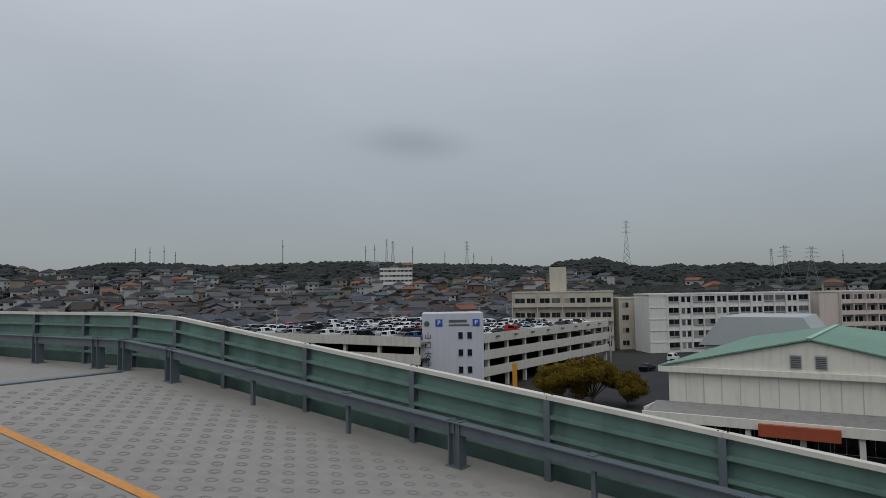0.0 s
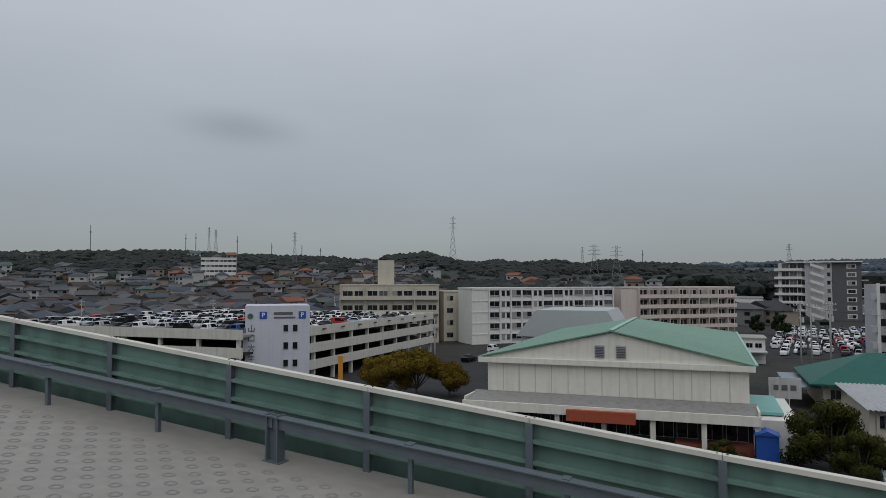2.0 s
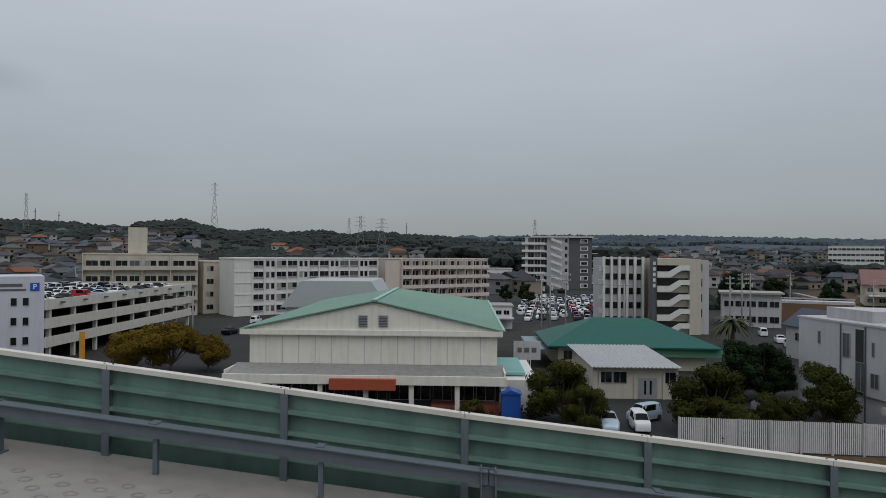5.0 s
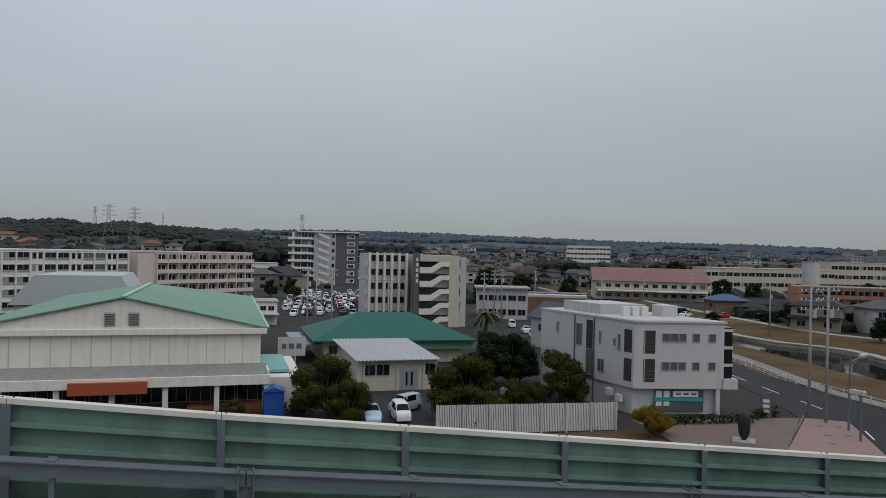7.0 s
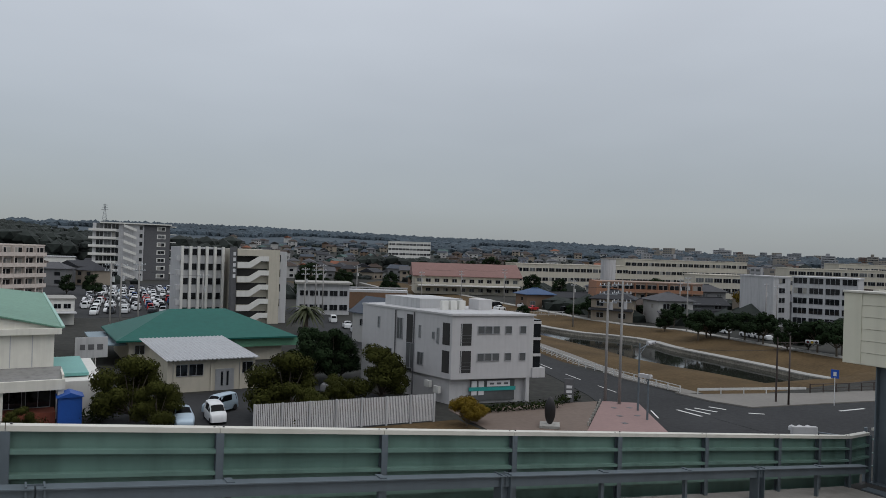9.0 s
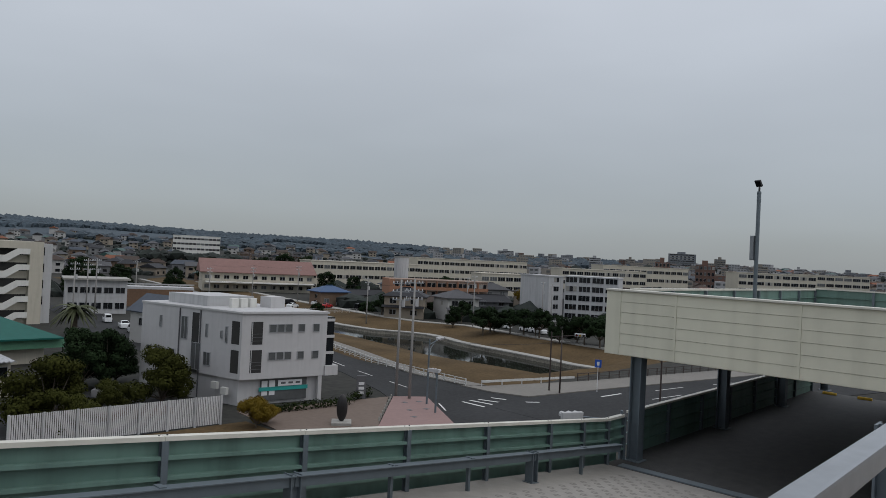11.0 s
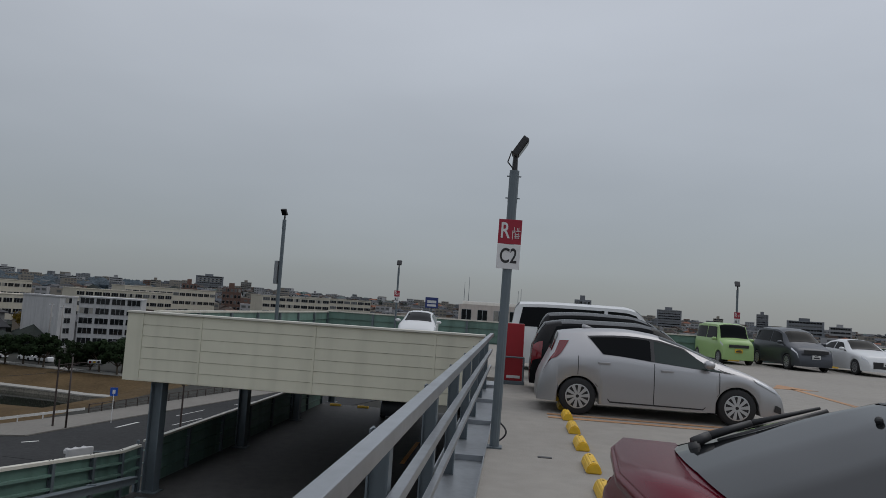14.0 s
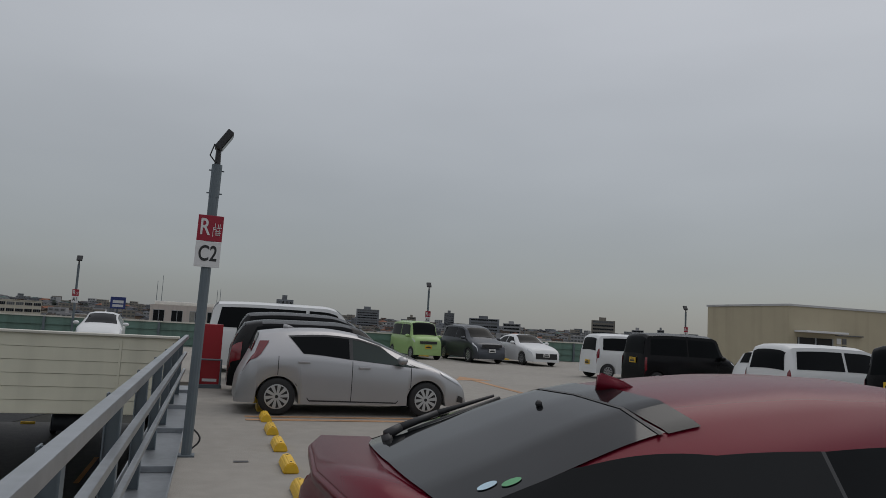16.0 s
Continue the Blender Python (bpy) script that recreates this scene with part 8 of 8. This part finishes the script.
def wire(a, b, sag, r=0.02):
    bm = bmesh.new()
    a, b = Vector(a), Vector(b)
    last = a
    for k in range(1, 13):
        u = k / 12
        p = a.lerp(b, u) - Vector((0, 0, sag * 4 * u * (1 - u)))
        tube(bm, last, p, r, r, 4, False)
        last = p
    return tagged(part("cable", bm, PLASTIC), "thin black overhead cable between poles", "cable")


zt = GROUND + 12.4
wire((55.3, 56.7, zt), (58, 150, GROUND + 11.5), 1.6)
wire((55.5, 54.8, GROUND + 6.8), (86, 51, GROUND + 5.6), 0.8)
wire((13.0, 118, GROUND + 12), (26.5, 118, GROUND + 10.6), 0.4)
wire((47, 127, GROUND + 11.5), (60.5, 152, GROUND + 11.5), 0.6)
wire((103, 182, GROUND + 10.5), (122, 190, GROUND + 10.5), 0.5)
wire((122, 190, GROUND + 10.5), (133, 182, GROUND + 10.5), 0.5)


def signal(x, y, h, turn, reach, label, m=STEEL):
    o = thing("traffic_signal", label, "traffic signal", x, y, land(x, y) + 0.1, turn)
    bm = bmesh.new()
    tube(bm, (0, 0, 0), (0, 0, h), 0.11, 0.08, 10)
    part("pole", bm, m, o)
    bm = bmesh.new()
    tube(bm, (0, 0, h - 0.6), (reach, 0, h - 0.2), 0.045, 0.04, 8)
    tube(bm, (0, 0, h - 1.2), (reach * 0.6, 0, h - 0.4), 0.03, 0.03, 6)
    part("arm", bm, m, o)
    hd_ = part("signal_head", boxm(reach - 0.65, -0.1, h - 0.4, reach + 0.65, 0.14, h, 0.05), GREYW, o, "pale grey signal housing")
    for k, mm in enumerate((LAMPRED, YELLOW, GUARDB)):
        bm = bmesh.new()
        c = Vector((reach - 0.42 + 0.42 * k, -0.1, h - 0.2))
        tube(bm, c, c + Vector((0, -0.10, 0)), 0.155, 0.15, 12)
        part("lens", bm, mm, hd_)
        bm = bmesh.new()
        prism(bm, [(c.x + 0.18 * math.cos(t_), c.z + 0.18 * math.sin(t_)) for t_ in (-0.4, 0.3, 0.9, 1.57, 2.24, 2.84, 3.54)] + [(c.x + 0.16 * math.cos(t_), c.z + 0.16 * math.sin(t_)) for t_ in (3.54, 2.84, 2.24, 1.57, 0.9, 0.3, -0.4)], 1, -0.42, -0.101)
        part("hood", bm, GREYW, hd_)
    return o


signal(55.0, 51.7, 6.9, 20, 2.6, "grey signal pole with a horizontal signal over the street")
signal(73.4, 48.7, 7.2, -57, 3.4, "dark brown signal pole by the river", GUARDB)
utility_pole(73.1, 47.0, 7.7, "dark slim pole by the river", 0, 0, GUARDB, 0.11)
signal(52.7, 48.3, 4.4, 100, 0.4, "pedestrian signal on the plaza corner", STEEL)
signal(37.0, 19.6, 7.4, 152, 3.2, "signal standing by the near kerb below the ramp", STEEL)
signal(72.5, 34.0, 6.6, 170, 1.6, "street lamp arm and signal below the ramp", GUARDB)
for x, y, h in ((78.2, 44.9, 3.2),):
    o = thing("road_sign", "blue and white road sign on a thin pole", "road sign", x, y, land(x, y) + 0.1, -60)
    bm = bmesh.new()
    tube(bm, (0, 0, 0), (0, 0, h), 0.04, 0.04, 6)
    part("pole", bm, SIGNWHITE, o)
    p_ = part("panel", boxm(-0.4, -0.03, h - 0.2, 0.4, 0.03, h + 0.75, 0.01), BLUES, o)
    part("bar", boxm(-0.15, -0.045, h + 0.05, 0.15, -0.031, h + 0.5), SIGNWHITE, p_)
sc = thing("sculpture", "dark bronze leaf-shaped sculpture on a pale stone base", "sculpture", 42.4, 50.4, GROUND + 0.06, -40)
bm = bmesh.new()
bmesh.ops.create_uvsphere(bm, u_segments=16, v_segments=12, radius=1)
bmesh.ops.scale(bm, vec=(0.5, 0.35, 1.25), verts=bm.verts)
bmesh.ops.translate(bm, vec=(0, 0, 1.45), verts=bm.verts)
part("body", bm, mat("bronze", (0.03, 0.028, 0.028), 0.45, 0.4), sc, smooth=True)
part("base", boxm(-0.9, -0.9, 0, 0.9, 0.9, 0.25, 0.03), CURB, sc)
o = thing("sign_board", "dark grey upright sign board with white panels", "sign", 51.3, 58.0, GROUND + 0.06, -30)
part("board", boxm(-0.5, -0.12, 0, 0.5, 0.12, 2.5, 0.03), DARKW, o)
for z in (0.5, 1.0, 1.5):
    part("bar", boxm(-0.3, -0.14, z, 0.3, -0.121, z + 0.3), SIGNWHITE, o)
o = thing("sign_pillar", "white upright marker pillar in the shrubs", "pillar", 24.2, 66.2, GROUND)
part("body", boxm(-0.5, -0.2, 0, 0.5, 0.2, 2.4, 0.05), SIGNWHITE, o)
o = thing("banner_pole", "narrow orange banner sign on a pole", "banner", -47.5, 88, GROUND)
part("banner", boxm(-0.35, -0.05, 1.5, 0.35, 0.05, 5.4, 0.02), mat("banner_orange", (0.6, 0.27, 0.02), 0.6), o)
boll = thing("bollard", "pale stone bollard at the plaza edge", "bollard", 54.5, 56.6, GROUND, group="plaza bollards")
bm = bmesh.new()
tube(bm, (0, 0, 0), (0, 0, 0.42), 0.10, 0.08, 8)
part("body", bm, CURB, boll)
for k in range(1, 9):
    copy_thing(boll, pose(54.5 - 1.06 * k, 56.6 - 0.92 * k, GROUND))
# grating pattern in the plaza
for x, y in ((53.6, 53.6), (55.2, 53.0), (51.4, 50.6), (53.2, 50.0), (49.6, 48.2)):
    tagged(part("planter_ring", boxm(x - 0.25, y - 0.25, GROUND + 0.16, x + 0.25, y + 0.25, GROUND + 0.18, 0.005), DARKW), "small dark square grating in the paving", "grating")
# concrete viaduct and low roofs behind the palm
via = thing("walkway", "pale concrete road ramp with a brown side wall behind the houses", "ramp", 72, 177, GROUND, -25)
part("deck", boxm(0, 0, 4.3, 21, 5, 4.9), GREYW, via)
part("side_wall", boxm(0.2, 0.05, 0, 20.8, 0.4, 4.29), mat("brown_wall", (0.17, 0.10, 0.06), 0.85, 0, 0.2, 1), via, "brown retaining wall")
part("guard_rail", boxm(0, 0.0, 5.4, 21, 0.06, 5.75), GREYW, via)
for k in range(8):
    part("post", boxm(0.3 + 2.9 * k, 0.0, 4.9, 0.4 + 2.9 * k, 0.1, 5.4), GREYW, via)
o = thing("low_building", "grey two-storey flat-roofed building behind the palm", "building", 57.5, 160, GROUND, -18)
part("wall", boxm(0, 0, 0, 12, 9, 7.2), GREYW, o)
part("roof_slab", boxm(-0.6, -0.8, 7.2, 12.6, 9.4, 7.6, 0.03), CURB, o)
for k in range(5):
    window(o, 1.4 + 2.3 * k, -0.004, 4.4, 1.9, 1.3)
    window(o, 1.4 + 2.3 * k, -0.004, 1.0, 1.9, 1.4)
o = thing("row_house", "white gabled house beside the narrow street", "house", 52.5, 96.5, GROUND, 8)
part("wall", boxm(0, 0, 0, 6, 16, 5.2), WALLS[1], o)
bm = bmesh.new()
prism(bm, [(-0.5, 5.0), (3, 7.6), (6.5, 5.0), (6.5, 4.85), (3, 7.4), (-0.5, 4.85)], 1, -0.6, 16.6)
bmesh.ops.recalc_face_normals(bm, faces=bm.faces[:])
part("roof", bm, ROOFS[2], o)
for y_ in (3, 8, 13):
    window(o, -0.004, y_, 2.8, 1.3, 1.2, -90)

# ---------- anti-slip rings of the ramp ----------
ring_p = None
far_v, far_f = [], []
count = 0
spots = []
row = 0
y = 1.3
while y < 8.6:
    x = RX0 + 0.5 + (0.225 if row % 2 else 0)
    while x < 16.6:
        spots.append((x, y))
        x += 0.45
    y += 0.225
    row += 1
RN = 14


def ring_verts():
    v, f = [], []
    for k, (r, z) in enumerate(((0.085, 0.0), (0.078, 0.006), (0.052, 0.006), (0.046, 0.0))):
        for i in range(RN):
            a = 2 * math.pi * i / RN
            v.append((r * math.cos(a), r * math.sin(a), z))
    for k in range(3):
        for i in range(RN):
            f.append((k * RN + i, k * RN + (i + 1) % RN, (k + 1) * RN + (i + 1) % RN, (k + 1) * RN + i))
    return v, f


rv, rf = ring_verts()
ring_me = bpy.data.meshes.new("ring")
ring_me.from_pydata(rv, [], rf)
ring_me.materials.append(RING)
ramp_floor = bpy.data.objects["floor_ramp"]
for x, y in spots:
    slope = math.degrees(math.atan(0.1225 if x < 0 else 0.1125))
    m = pose(x, y, ramp_z(x) + 0.002, 0, slope, 0)
    if -8.6 < x < -4.4 and 5.3 < y and count < 300:
        o = new("ring", ring_me)
        o.parent = ramp_floor
        o.matrix_local = m
        count += 1
    else:
        i = len(far_v)
        far_v += [tuple(m @ Vector(p)) for p in rv]
        far_f += [tuple(i + k for k in q) for q in rf]
me = bpy.data.meshes.new("rings")
me.from_pydata(far_v, [], far_f)
me.materials.append(RING)
o = tagged(new("rings", me), "pressed anti-slip rings across the ramp", "rings", kind="stuff")

# ---------- smaller buildings in the gaps ----------
silo = thing("water_tower", "pale grey round concrete tower before the school", "tower", 160.4, 164.9, GROUND)
bm = bmesh.new()
tube(bm, (0, 0, -0.5), (0, 0, 15.1), 2.3, 2.3, 24)
part("shaft", bm, GREYW, silo, smooth=False)
bm = bmesh.new()
tube(bm, (0, 0, 15.1), (0, 0, 15.4), 2.45, 2.45, 24)
part("rim", bm, CURB, silo)
shop = thing("workshop", "low white workshop with a grey lean-to roof", "building", 4.9, 148.0, GROUND)
part("wall", boxm(0, 0, 0, 5.4, 8, 4.7), WHITE, shop)
part("roof", boxm(-0.3, -0.3, 4.7, 5.7, 8.3, 4.95, 0.03), CURB, shop)
part("lean_to", boxm(-0.2, -3.0, 2.3, 5.6, -0.004, 2.5, 0.02), GREYW, shop)
for k in range(3):
    window(shop, 1.0 + 1.6 * k, -0.004, 3.0, 1.2, 0.9)
depot = thing("depot", "white two-storey building below the wooded hill", "building", 9.6, 300.0, GROUND)
part("wall", boxm(0, 0, -1, 11, 9, 9.2), WHITE, depot)
part("roof", boxm(-0.3, -0.3, 9.2, 11.3, 9.3, 9.5, 0.03), GREYW, depot)
for k in range(5):
    window(depot, 1.3 + 2.1 * k, -0.004, 5.8, 1.2, 1.6)
